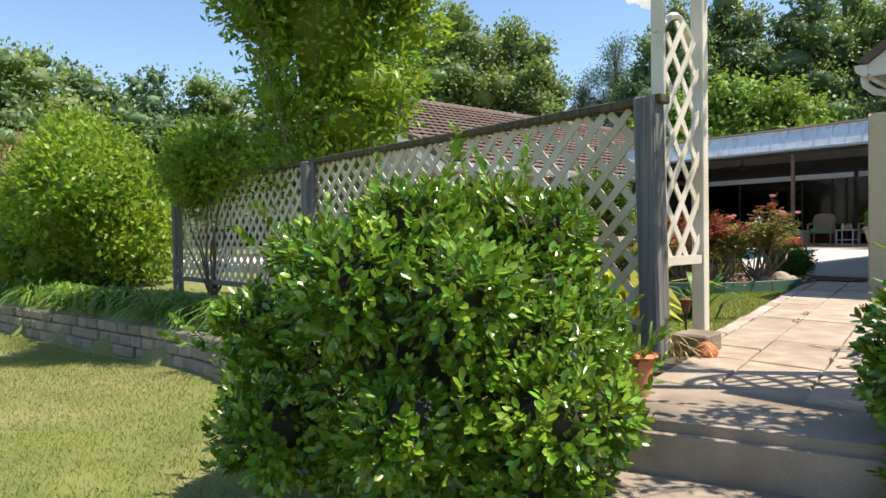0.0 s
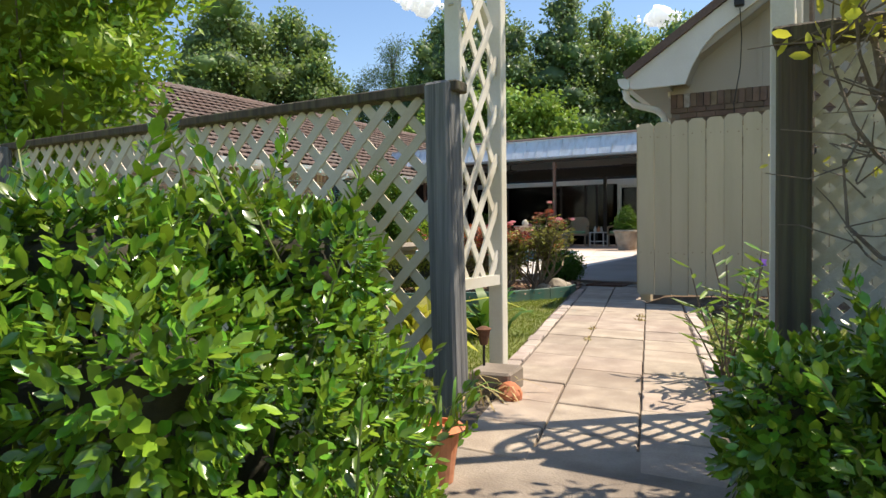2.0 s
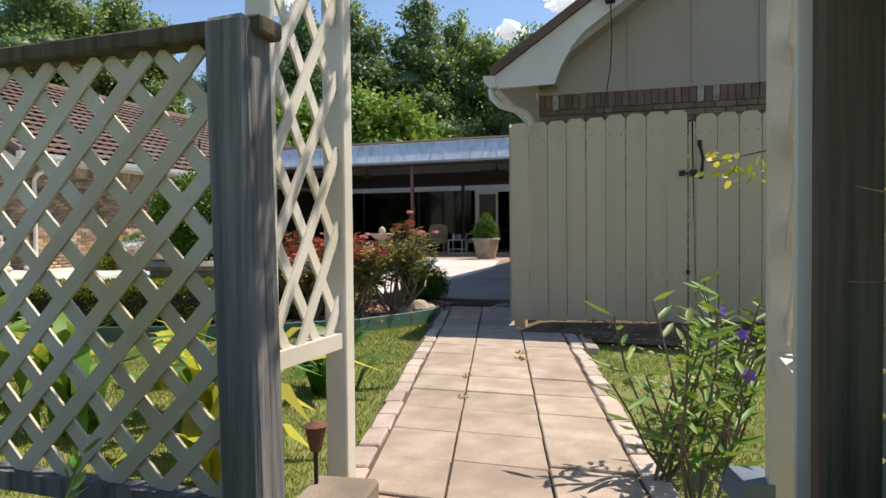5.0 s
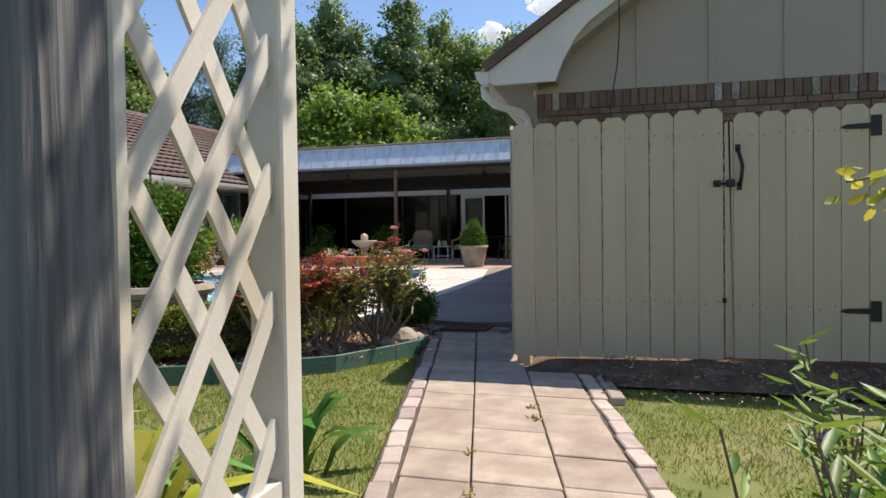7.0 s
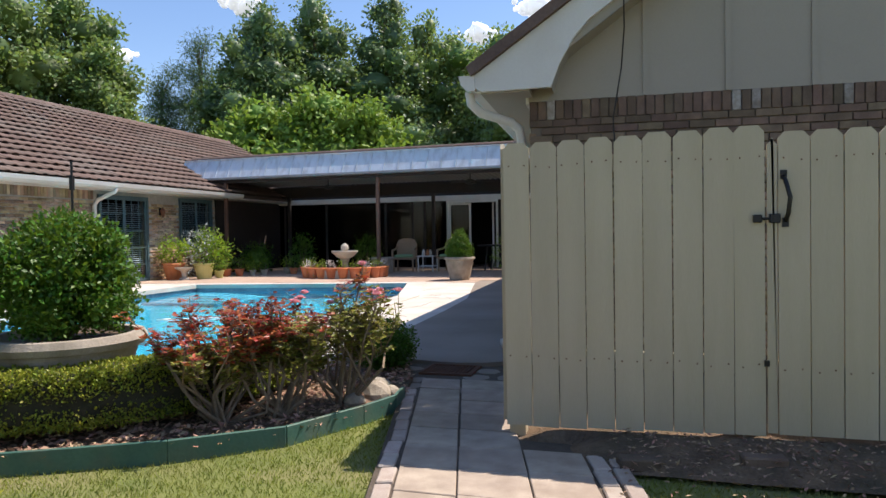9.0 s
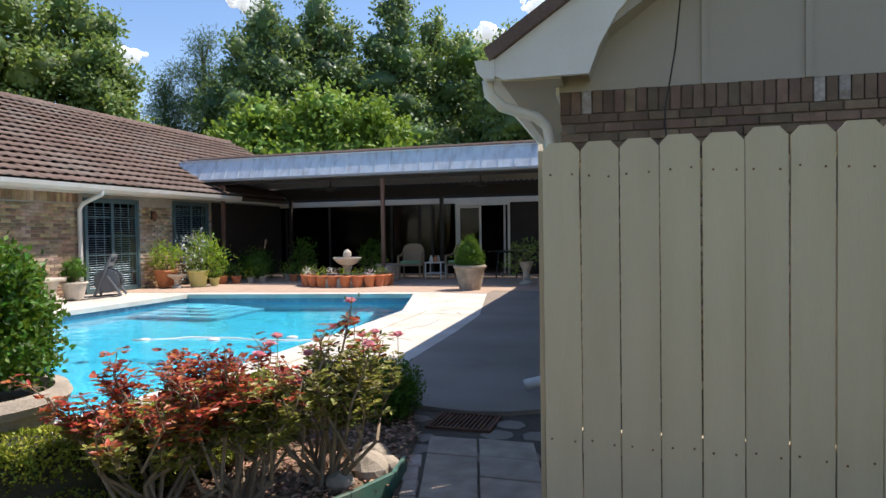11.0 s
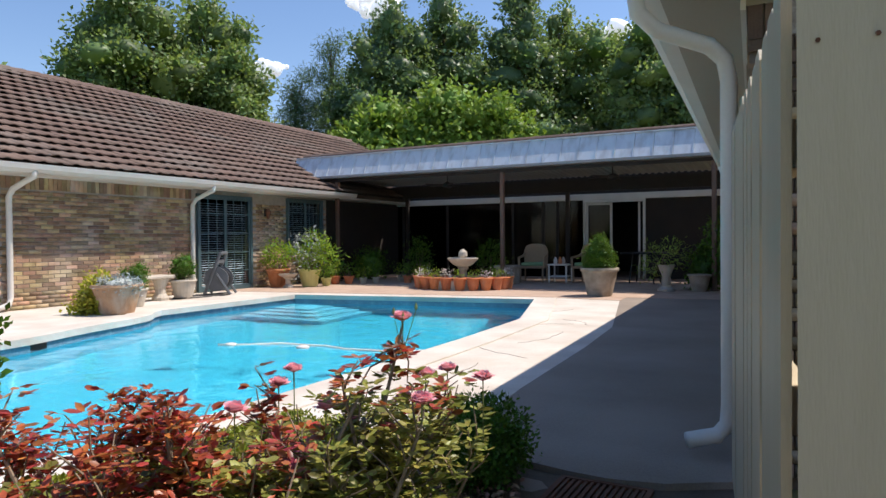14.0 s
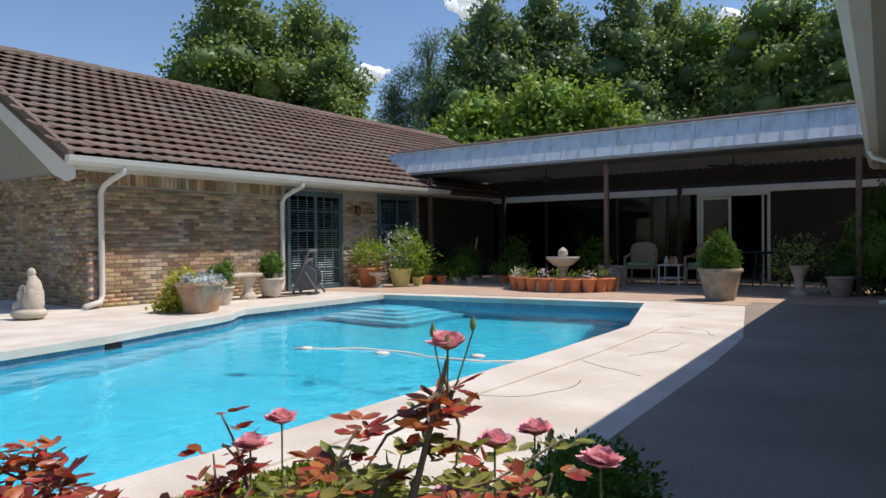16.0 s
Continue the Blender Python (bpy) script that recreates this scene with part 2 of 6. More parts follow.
    "needle": surface("pine_needle", (0.065, 0.14, 0.07), (0.13, 0.22, 0.11), 0.5, 0.6, 0.0, 20, vary=0.3, translucent=0.15),
    "roseleaf": surface("rose_leaf", (0.14, 0.19, 0.03), (0.36, 0.33, 0.07), 4, 0.45, 0.0, 60, vary=0.45, translucent=0.35),
    "redleaf": surface("young_rose_leaf", (0.19, 0.033, 0.025), (0.58, 0.15, 0.045), 6, 0.4, 0.0, 60, vary=0.45, translucent=0.3),
    "petal": surface("pink_petal", (0.82, 0.30, 0.38), (0.90, 0.58, 0.60), 20, 0.6, 0.0, 60, vary=0.2, translucent=0.3),
    "purple": surface("purple_petal", (0.26, 0.12, 0.62), (0.36, 0.2, 0.72), 20, 0.6, 0.0, 60, translucent=0.3),
    "lily": surface("strap_leaf", (0.08, 0.19, 0.025), (0.18, 0.30, 0.06), 2.5, 0.5, 0.0, 60, vary=0.4, translucent=0.3),
    "yellowleaf": surface("yellow_leaf", (0.36, 0.40, 0.04), (0.55, 0.50, 0.06), 5, 0.5, 0.0, 60, vary=0.3, translucent=0.45),
    "tan": surface("dry_foliage", (0.34, 0.26, 0.10), (0.46, 0.36, 0.16), 1.0, 0.7, 0.0, 30, vary=0.3, translucent=0.2),
    "silver": surface("silver_leaf", (0.30, 0.34, 0.32), (0.46, 0.50, 0.48), 6, 0.6, 0.0, 60, vary=0.25),
    "white_bloom": surface("white_bloom", (0.66, 0.62, 0.58), (0.8, 0.76, 0.72), 9, 0.6, 0.0, 60, vary=0.15),
    "rubber": surface("black_hose", (0.015, 0.015, 0.015), (0.035, 0.035, 0.035), 9, 0.5, 0.1),
    "plastic_grey": surface("grey_plastic", (0.10, 0.11, 0.12), (0.16, 0.17, 0.18), 5, 0.5, 0.1),
    "rust": surface("rusty_iron", (0.10, 0.045, 0.025), (0.20, 0.09, 0.05), 14, 0.8, 0.5, 90, metal=0.3),
    "bluebox": surface("blue_grey_metal", (0.10, 0.14, 0.20), (0.18, 0.23, 0.30), 6, 0.5, 0.2, 60, metal=0.3),
    "orange_paint": surface("orange_paint", (0.42, 0.16, 0.03), (0.55, 0.24, 0.05), 8, 0.7, 0.3, 60),
}


def glass(name, tint=(0.9, 0.95, 0.95), rough=0.01, ior=1.45):
    m = bpy.data.materials.new(name)
    m.use_nodes = True
    b = m.node_tree.nodes["Principled BSDF"]
    b.inputs["Base Color"].default_value = (*tint, 1)
    b.inputs["Transmission Weight"].default_value = 1
    b.inputs["Roughness"].default_value = rough
    b.inputs["IOR"].default_value = ior
    return m


M["glass"] = glass("window_glass", (0.75, 0.8, 0.8))
M["smoke"] = glass("smoked_glass", (0.12, 0.13, 0.13), ior=1.25)


def water_material():
    m = bpy.data.materials.new("pool_water")
    m.use_nodes = True
    n, l = m.node_tree.nodes, m.node_tree.links
    b = n["Principled BSDF"]
    b.inputs["Base Color"].default_value = (0.52, 0.97, 1.0, 1)
    b.inputs["Transmission Weight"].default_value = 1
    b.inputs["Roughness"].default_value = 0.02
    b.inputs["IOR"].default_value = 1.33
    geo = n.new("ShaderNodeNewGeometry")
    t = n.new("ShaderNodeTexNoise")
    t.inputs["Scale"].default_value, t.inputs["Detail"].default_value = 3.2, 4
    t.inputs["Distortion"].default_value = 0.6
    l.new(geo.outputs["Position"], t.inputs["Vector"])
    bp = n.new("ShaderNodeBump")
    bp.inputs["Strength"].default_value, bp.inputs["Distance"].default_value = 0.26, 0.05
    l.new(t.outputs["Fac"], bp.inputs["Height"])
    l.new(bp.outputs["Normal"], b.inputs["Normal"])
    return m


M["water"] = water_material()


# ---- mesh helpers ----
def mesh_of(bm, name, smooth=False):
    me = bpy.data.meshes.new(name)
    bmesh.ops.recalc_face_normals(bm, faces=bm.faces)
    if smooth:
        for f in bm.faces:
            f.smooth = True
    bm.to_mesh(me)
    bm.free()
    return me


def part(name, bm, material, parent, label="", smooth=False, kind=""):
    me = bm if isinstance(bm, bpy.types.Mesh) else mesh_of(bm, name, smooth)
    if not me.materials:
        me.materials.append(M[material])
    ob = new(name, me)
    ob.parent = parent
    return tagged(ob, label, "", "", kind)


def thing(name, label, category, at=(0, 0, 0), rz=0.0, group="", kind=""):
    ob = new(name)
    ob.empty_display_size = 0.1
    ob.matrix_basis = pose(*at, 0, 0, rz)
    return tagged(ob, label, category, group, kind)


def single(name, bm, material, label, category, at=(0, 0, 0), rz=0.0, kind="", group="", smooth=False):
    me = bm if isinstance(bm, bpy.types.Mesh) else mesh_of(bm, name, smooth)
    if not me.materials:
        me.materials.append(M[material])
    ob = new(name, me)
    ob.matrix_basis = pose(*at, 0, 0, rz)
    return tagged(ob, label, category, group, kind)


def piece(name, me, parent, m):
    ob = new(name, me)
    ob.parent = parent
    ob.matrix_basis = m
    return ob


def B(*boxes, bevel=0.0, bm=None):
    """A bmesh of boxes (x0, y0, z0, x1, y1, z1)."""
    bm = bm or bmesh.new()
    for x0, y0, z0, x1, y1, z1 in boxes:
        r = bmesh.ops.create_cube(bm, size=1)
        bmesh.ops.scale(bm, verts=r["verts"], vec=(x1 - x0, y1 - y0, z1 - z0))
        bmesh.ops.translate(bm, verts=r["verts"], vec=((x0 + x1) / 2, (y0 + y1) / 2, (z0 + z1) / 2))
    if bevel:
        bmesh.ops.bevel(bm, geom=list(bm.edges), offset=bevel, segments=1, affect="EDGES", clamp_overlap=True)
    return bm


def prism(points, axis, a, b, bm=None):
    """A flat outline pushed through along an axis from a to b. points: pairs of the two other coordinates."""
    bm = bm or bmesh.new()

    def at(p, v):
        q = list(p)
        q.insert("xyz".index(axis), v)
        return q

    lo = [bm.verts.new(at(p, a)) for p in points]
    hi = [bm.verts.new(at(p, b)) for p in points]
    bm.faces.new(lo), bm.faces.new(hi[::-1])
    for i in range(len(points)):
        j = (i + 1) % len(points)
        bm.faces.new((lo[i], hi[i], hi[j], lo[j]))
    return bm


def lathe(profile, seg=24, bm=None, at=(0, 0, 0), wobble=0.0):
    """A turned body from (radius, height) pairs."""
    bm = bm or bmesh.new()
    rings = []
    for r, z in profile:
        rings.append([bm.verts.new((at[0] + (r + wobble * noise.noise((a, z * 9, r))) * math.cos(a), at[1] + r * math.sin(a), at[2] + z))
                      for a in (2 * math.pi * k / seg for k in range(seg))])
    for lo, hi in zip(rings, rings[1:]):
        for k in range(seg):
            bm.faces.new((lo[k], lo[(k + 1) % seg], hi[(k + 1) % seg], hi[k]))
    bm.faces.new(rings[0][::-1]), bm.faces.new(rings[-1])
    return bm


def tube(points, radius, seg=8, bm=None, end=None):
    """A round bar along points; it tapers to the radius end."""
    bm = bm or bmesh.new()
    pts = [Vector(p) for p in points]
    rings = []
    for i, p in enumerate(pts):
        d = (pts[min(i + 1, len(pts) - 1)] - pts[max(i - 1, 0)]).normalized()
        u = d.orthogonal().normalized() if i == 0 else (u - d * u.dot(d)).normalized()
        w = d.cross(u)
        r = radius if end is None else radius + (end - radius) * i / (len(pts) - 1)
        rings.append([bm.verts.new(p + (u * math.cos(a) + w * math.sin(a)) * r) for a in (2 * math.pi * k / seg for k in range(seg))])
    for lo, hi in zip(rings, rings[1:]):
        for k in range(seg):
            bm.faces.new((lo[k], lo[(k + 1) % seg], hi[(k + 1) % seg], hi[k]))
    bm.faces.new(rings[0][::-1]), bm.faces.new(rings[-1])
    return bm


def arrays_mesh(name, verts, faces, smooth=False):
    """A mesh from arrays; faces: a list of (n, k) index arrays."""
    me = bpy.data.meshes.new(name)
    loops = np.concatenate([f.ravel() for f in faces]).astype(np.int32)
    sizes = np.concatenate([np.full(len(f), f.shape[1]) for f in faces]).astype(np.int32)
    me.vertices.add(len(verts))
    me.vertices.foreach_set("co", np.ascontiguousarray(verts, dtype=np.float32).ravel())
    me.loops.add(len(loops))
    me.loops.foreach_set("vertex_index", loops)
    me.polygons.add(len(sizes))
    me.polygons.foreach_set("loop_start", np.concatenate([[0], np.cumsum(sizes)[:-1]]).astype(np.int32))
    me.polygons.foreach_set("loop_total", sizes)
    if smooth:
        me.polygons.foreach_set("use_smooth", np.ones(len(sizes), dtype=bool))
    me.update(calc_edges=True)
    return me

# ---- ground ----
P = 0.09
DECK = [(-15.0, 5.6), (-11.0, 5.6), (-8.6, 6.2), (-6.6, 6.6), (-4.9, 6.85), (-3.9, 7.45), (-3.2, 8.3), (-2.75, 9.35), (-2.9, 12.6), (-3.02, 14.2), (-3.72, 17.6), (-5.2, 17.75),
        (-10.0, 16.95), (-15.0, 16.1)]
POOL = [(-4.45, 7.75), (-4.22, 8.3), (-4.2, 10.5), (-4.2, 12.5), (-4.27, 14.45), (-5.08, 17.24), (-9.75, 16.4), (-9.75, 13.25), (-9.62, 13.02),
        (-9.35, 12.75), (-9.18, 12.35), (-8.97, 11.5), (-8.65, 10.6), (-8.47, 9.6), (-8.3, 8.8), (-7.6, 7.9), (-6.0, 7.4), (-5.0, 7.4)]


def lawn_edge(x):
    """Where the upper ground ends and the lower lawn begins."""
    return 2.62 - 0.2 * max(0.0, -x - 4.5) if x < -0.6 else 2.85


def ground_z(x, y):
    e = lawn_edge(x)
    s = min(max((y - (e + 0.05)) / 0.5, 0.0), 1.0)
    z = -0.5 + (0.0 if y < e + 0.04 else 0.28 + 0.17 * s)
    if -14.7 < x < -1.6 and 9.75 < y < 27.0 or -14.7 < x < -4.1 and 7.35 < y < 10.4 or y > 9.9 and -14 < x < 8.5 and y < 27.0:
        return -2.6
    return z + 0.012 * noise.noise((x * 0.9, y * 0.9, 0))


def build_ground():
    xs = sorted({round(-16 + 0.25 * i, 3) for i in range(90)} | {-400, -150, -80, -50, -30, -22, 8, 12, 20, 40, 90, 250})
    ys = sorted({round(-4 + 0.2 * i, 3) for i in range(75)} | {-200, -60, -20, -9, 11.5, 13, 15, 20, 26, 29.4, 29.6, 32, 40, 60, 100, 200, 450})
    v = [(x, y, ground_z(x, y)) for x in xs for y in ys]
    k = len(ys)
    f = np.array([(i * k + j, (i + 1) * k + j, (i + 1) * k + j + 1, i * k + j + 1) for i in range(len(xs) - 1) for j in range(k - 1)])
    single("ground", arrays_mesh("ground", np.array(v), [f], True), "grass", "mown lawn with dry patches over brown soil", "ground", kind="structure")


build_ground()


def flat(points, holes, z0, z1, name):
    """A slab with holes, from z0 up to z1."""
    bm = bmesh.new()
    for loop in (points, *holes):
        vs = [bm.verts.new((x, y, z1)) for x, y in loop]
        for i in range(len(vs)):
            bm.edges.new((vs[i], vs[(i + 1) % len(vs)]))
    bmesh.ops.triangle_fill(bm, use_beauty=True, edges=list(bm.edges))
    rim = [e for e in bm.edges if len(e.link_faces) == 1]
    ext = bmesh.ops.extrude_edge_only(bm, edges=rim)
    for g in ext["geom"]:
        if isinstance(g, bmesh.types.BMVert):
            g.co.z = z0
    return bm


def offset(loop, d):
    """A closed outline moved outwards by d (for a loop that runs anticlockwise)."""
    out = []
    n = len(loop)
    for i in range(n):
        a, b, c = (Vector((*loop[j % n], 0)) for j in (i - 1, i, i + 1))
        u, w = (b - a).normalized(), (c - b).normalized()
        m = (Vector((u.y, -u.x, 0)) + Vector((w.y, -w.x, 0))).normalized()
        k = d / max(m.dot(Vector((u.y, -u.x, 0))), 0.4)
        out.append((b.x + m.x * k, b.y + m.y * k))
    return out


single("pool_deck", flat(DECK, [offset(POOL, 0.33)], -0.3, P - 0.002, "deck"), "deck", "pale weathered concrete deck round the pool", "deck", kind="structure")


def deck_cracks():
    """Thin wandering cracks in the sunlit deck."""
    deck = bpy.data.objects["pool_deck"]
    rnd = random.Random(17)
    for x, y, a, n in ((-3.9, 10.6, 0.4, 9), (-3.2, 11.8, 2.7, 8), (-3.6, 12.6, 0.9, 9), (-4.3, 13.9, 0.2, 8), (-3.3, 14.2, 2.2, 7), (-4.6, 15.4, 0.3, 8), (-4.2, 9.6, 0.7, 7)):
        pts = []
        for _ in range(n):
            pts.append((x, y, P - 0.0035))
            x += 0.13 * math.cos(a)
            y += 0.13 * math.sin(a)
            a += rnd.uniform(-0.6, 0.6)
        part("crack", tube(pts, 0.0042, 5), "joint", deck, "thin dark crack")


deck_cracks()
def sloped_walk():
    """The near end of the concrete walk, which falls to the drain."""
    bm = flat([(-2.75, 9.35), (-2.3, 9.38), (-2.05, 9.33), (-1.85, 9.31), (-1.6, 9.36), (-1.4, 9.48), (-1.25, 9.56), (-1.25, 10.6), (-2.81, 10.6)], [], -0.3, P, "apron")
    for v in bm.verts:
        if v.co.z > 0 and v.co.y < 10:
            v.co.z = 0.02
    return bm


single("pavement_apron", sloped_walk(), "concrete", "grey concrete apron falling to the drain", "pavement", kind="structure")
single("pavement_concrete", flat([(-2.81, 10.6), (-1.25, 10.6), (-1.25, 18.5), (-3.74, 18.2), (-3.72, 17.6), (-3.02, 14.2), (-2.9, 12.6)], [], -0.3, P, "walk"), "concrete", "grey concrete walk beside the garage wall", "pavement", kind="structure")
single("pavement_terrace", flat([(-15.0, 16.1), (-10.0, 16.95), (-5.2, 17.75), (-3.72, 17.6), (-3.74, 18.2), (-1.25, 18.5), (-1.25, 28), (-15.0, 28)], [], -0.3, P + 0.004, "t"), "terrace", "brownish terrace floor under the metal awning", "pavement", kind="structure")


def build_pool():
    pool = thing("swimming_pool", "curved blue swimming pool with a pale stone rim", "pool", kind="structure")
    bm = bmesh.new()
    n = len(POOL)
    floor = [bm.verts.new((x, y, -1.30)) for x, y in POOL]
    top = [bm.verts.new((x, y, -0.2)) for x, y in POOL]
    bm.faces.new(floor)
    for i in range(n):
        bm.faces.new((floor[i], floor[(i + 1) % n], top[(i + 1) % n], top[i]))
    part("basin", bm, "plaster", pool, "pale blue plastered basin")
    bm = bmesh.new()
    a = [bm.verts.new((x, y, -0.2)) for x, y in POOL]
    b = [bm.verts.new((x, y, 0.03)) for x, y in POOL]
    for i in range(n):
        bm.faces.new((a[i], a[(i + 1) % n], b[(i + 1) % n], b[i]))
    part("waterline_band", bm, "pooltile", pool, "dark blue tile band")
    bm = flat(offset(POOL, 0.345), [offset(POOL, -0.03)], 0.02, P + 0.012, "rim")
    part("rim", bm, "deck", pool, "worn pale stone coping")
    bm = bmesh.new()
    vs = [bm.verts.new((x, y, -0.05)) for x, y in offset(POOL, 0.02)]
    bm.faces.new(vs)
    w = part("water", bm, "water", pool, "clear turquoise water")
    w.visible_shadow = False
    for i in range(4):
        part("step", B((-9.7, 15.6 - 0.25 * i, -1.28, -8.75 + 0.28 * i, 16.38, -0.26 - 0.2 * i), bevel=0.03), "pale_plaster", pool, "pale underwater step")
    # Solid black box: the shade inside the opening is painted as its colour.
    part("skimmer_mouth", B((-9.0, 10.5, -0.05, -8.66, 10.82, 0.018)), "black", pool, "black box for the skimmer opening, shade in its colour")
    hose = tube([(-7.0 + 0.3 * i, 11.8 + 0.10 * i + 0.2 * math.sin(i * 0.7), -0.05 - 0.01 * (i % 2)) for i in range(12)], 0.022, 6)
    part("cleaner_hose", hose, "trim", pool, "white floating cleaner hose", True)
    for x, y in ((-6.9, 11.9), (-6.0, 12.1), (-5.1, 12.5)):
        part("float", lathe([(0.02, -0.05), (0.07, -0.03), (0.08, 0), (0.05, 0.012), (0.01, 0.015)], 10, at=(x, y, -0.04)), "trim", pool, "white float", True)


build_pool()


# ---- path and steps ----
def path_x(y):
    """The line of the path's left joint."""
    return -0.442 - 0.2557 * (y - 3.94)


def build_path():
    path = thing("pavement_path", "pinkish concrete slab path between brick edging", "path", kind="structure")
    bm = bmesh.new()
    ys = [2.75 + 0.25 * i for i in range(29)]
    L = [bm.verts.new((path_x(y) - 0.34 - 0.02 * (y - 3), y, -0.014)) for y in ys]
    R = [bm.verts.new((path_x(y) + 0.68, y, -0.014)) for y in ys]
    for i in range(len(ys) - 1):
        bm.faces.new((L[i], R[i], R[i + 1], L[i + 1]))
    part("bedding", bm, "joint", path, "dark dirt between the slabs")
    rnd = random.Random(3)
    for row in range(18):
        y = 3.01 + 0.32 * row
        for c, (a, b) in enumerate(((-0.26 - 0.012 * (y - 3.6), 0.0), (0.0, 0.325 + 0.006 * (y - 3.6)), (0.325 + 0.006 * (y - 3.6), 0.60 + 0.016 * (y - 3.6)))):
            if c == 2 and y > 6.95:
                continue
            o = (-0.01, 0.0, 0.04)[c] + rnd.uniform(-0.01, 0.01)
            y0, y1 = y + o, y + 0.32 + o
            e, g = (0.004, rnd.choice((0.0012, 0.0018, 0.003))) if y < 7 else (0.007, 0.006)
            k = rnd.uniform(-0.004, 0.004)
            q = [(path_x(y0) + a + e, y0 + g), (path_x(y0) + b - e, y0 + g + k), (path_x(y1) + b - e, y1 - g + k), (path_x(y1) + a + e, y1 - g)]
            bm = prism(q, "z", -0.05, rnd.uniform(-0.003, 0.003))
            bmesh.ops.bevel(bm, geom=[e2 for e2 in bm.edges if all(v.co.z > -0.04 for v in e2.verts)], offset=0.004, segments=1, affect="EDGES")
            part("slab", bm, "slab", path)
    me = mesh_of(B((-0.04, -0.097, -0.05, 0.04, 0.097, 0.006), bevel=0.006), "edging_brick")
    me.materials.append(M["edging"])
    turn = math.degrees(math.atan(0.2557))
    for side, grow, end in ((-0.312, -0.012, 8.4), (0.652, 0.016, 7.3), (0.75, 0.016, 7.25)):
        y = 3.85 if side < 0.7 else 6.75
        while y < end:
            piece("brick", me, path, pose(path_x(y) + side + grow * (y - 3.6) + rnd.uniform(-0.008, 0.008), y, rnd.uniform(-0.012, -0.003), rnd.uniform(-1, 1), rnd.uniform(-2, 2), turn + rnd.uniform(-3, 3)))
            y += 0.203


build_path()


def build_steps():
    steps = thing("front_steps", "worn concrete steps with rounded dusty nosings", "steps", kind="structure", at=(0.16, 2.585, 0), rz=21)
    for i, (d0, d1, z) in enumerate(((-0.02, 0.62, -0.002), (-0.36, 0.0, -0.165), (-0.72, -0.36, -0.33))):
        bm = B((-0.62, d0, z - 0.17 - 0.02, 1.0, d1 + 0.02, z))
        bmesh.ops.bevel(bm, geom=[e for e in bm.edges if all(v.co.y < d0 + 0.01 and v.co.z > z - 0.01 for v in e.verts)], offset=0.035, segments=4, affect="EDGES")
        part("tread", bm, "step", steps, smooth=False)
    part("base", B((-0.61, -0.66, -0.60, 0.98, 0.6, -0.18)), "step", steps)


build_steps()
single("pavement_flagstones", B((-2.3, 8.35, -0.06, -1.15, 9.6, -0.025)), "joint", "dark ground between the flagstones beside the drain", "ground", kind="structure")


def build_crazy():
    flags = thing("pavement_flags", "dark irregular flagstones by the drain", "paving", kind="structure")
    rnd = random.Random(8)
    for i in range(5):
        for j in range(4):
            cx, cy = -2.22 + 0.22 * i + rnd.uniform(-0.03, 0.03), 8.5 + 0.21 * j + rnd.uniform(-0.03, 0.03)
            if -2.15 < cx < -1.6 and cy > 8.8:
                continue
            k = rnd.randint(5, 7)
            q = [(cx + 0.115 * rnd.uniform(0.75, 1.1) * math.cos(2 * math.pi * m / k), cy + 0.105 * rnd.uniform(0.75, 1.1) * math.sin(2 * math.pi * m / k)) for m in range(k)]
            part("flagstone", prism(q, "z", -0.05, -0.012 + rnd.uniform(-0.004, 0.004)), "concrete", flags)


build_crazy()


def build_drain():
    drain = thing("drain_grate", "rusty iron drain grate set in the paving", "drain", at=(-1.86, 9.12, -0.016))
    part("frame", B((-0.22, -0.19, 0, 0.22, -0.165, 0.02), (-0.22, 0.165, 0, 0.22, 0.19, 0.02), (-0.22, -0.165, 0, -0.195, 0.165, 0.02), (0.195, -0.165, 0, 0.22, 0.165, 0.02)), "rust", drain)
    me = mesh_of(B((-0.007, -0.165, 0.002, 0.007, 0.165, 0.016)), "bar")
    me.materials.append(M["rust"])
    for i in range(13):
        piece("bar", me, drain, pose(-0.18 + 0.03 * i, 0, 0))


build_drain()


# ---- garage ----
GX, GY = -1.275, 9.73
PITCH = 0.68


def soldier(parent, x0, x1, z0, z1, y, face, rnd):
    """A course of bricks on end along x."""
    me = mesh_of(B((-0.034, -0.012, 0, 0.034, 0.04, z1 - z0), bevel=0.004), "brick")
    me.materials.append(M["soldier_brick"])
    pale = me.copy()
    pale.materials.clear()
    pale.materials.append(M["pale_brick"])
    x = x0 + 0.036
    while x < x1:
        piece("brick", pale if rnd.random() < 0.17 else me, parent, pose(x, y, z0 + rnd.uniform(-0.003, 0.003)))
        x += 0.076


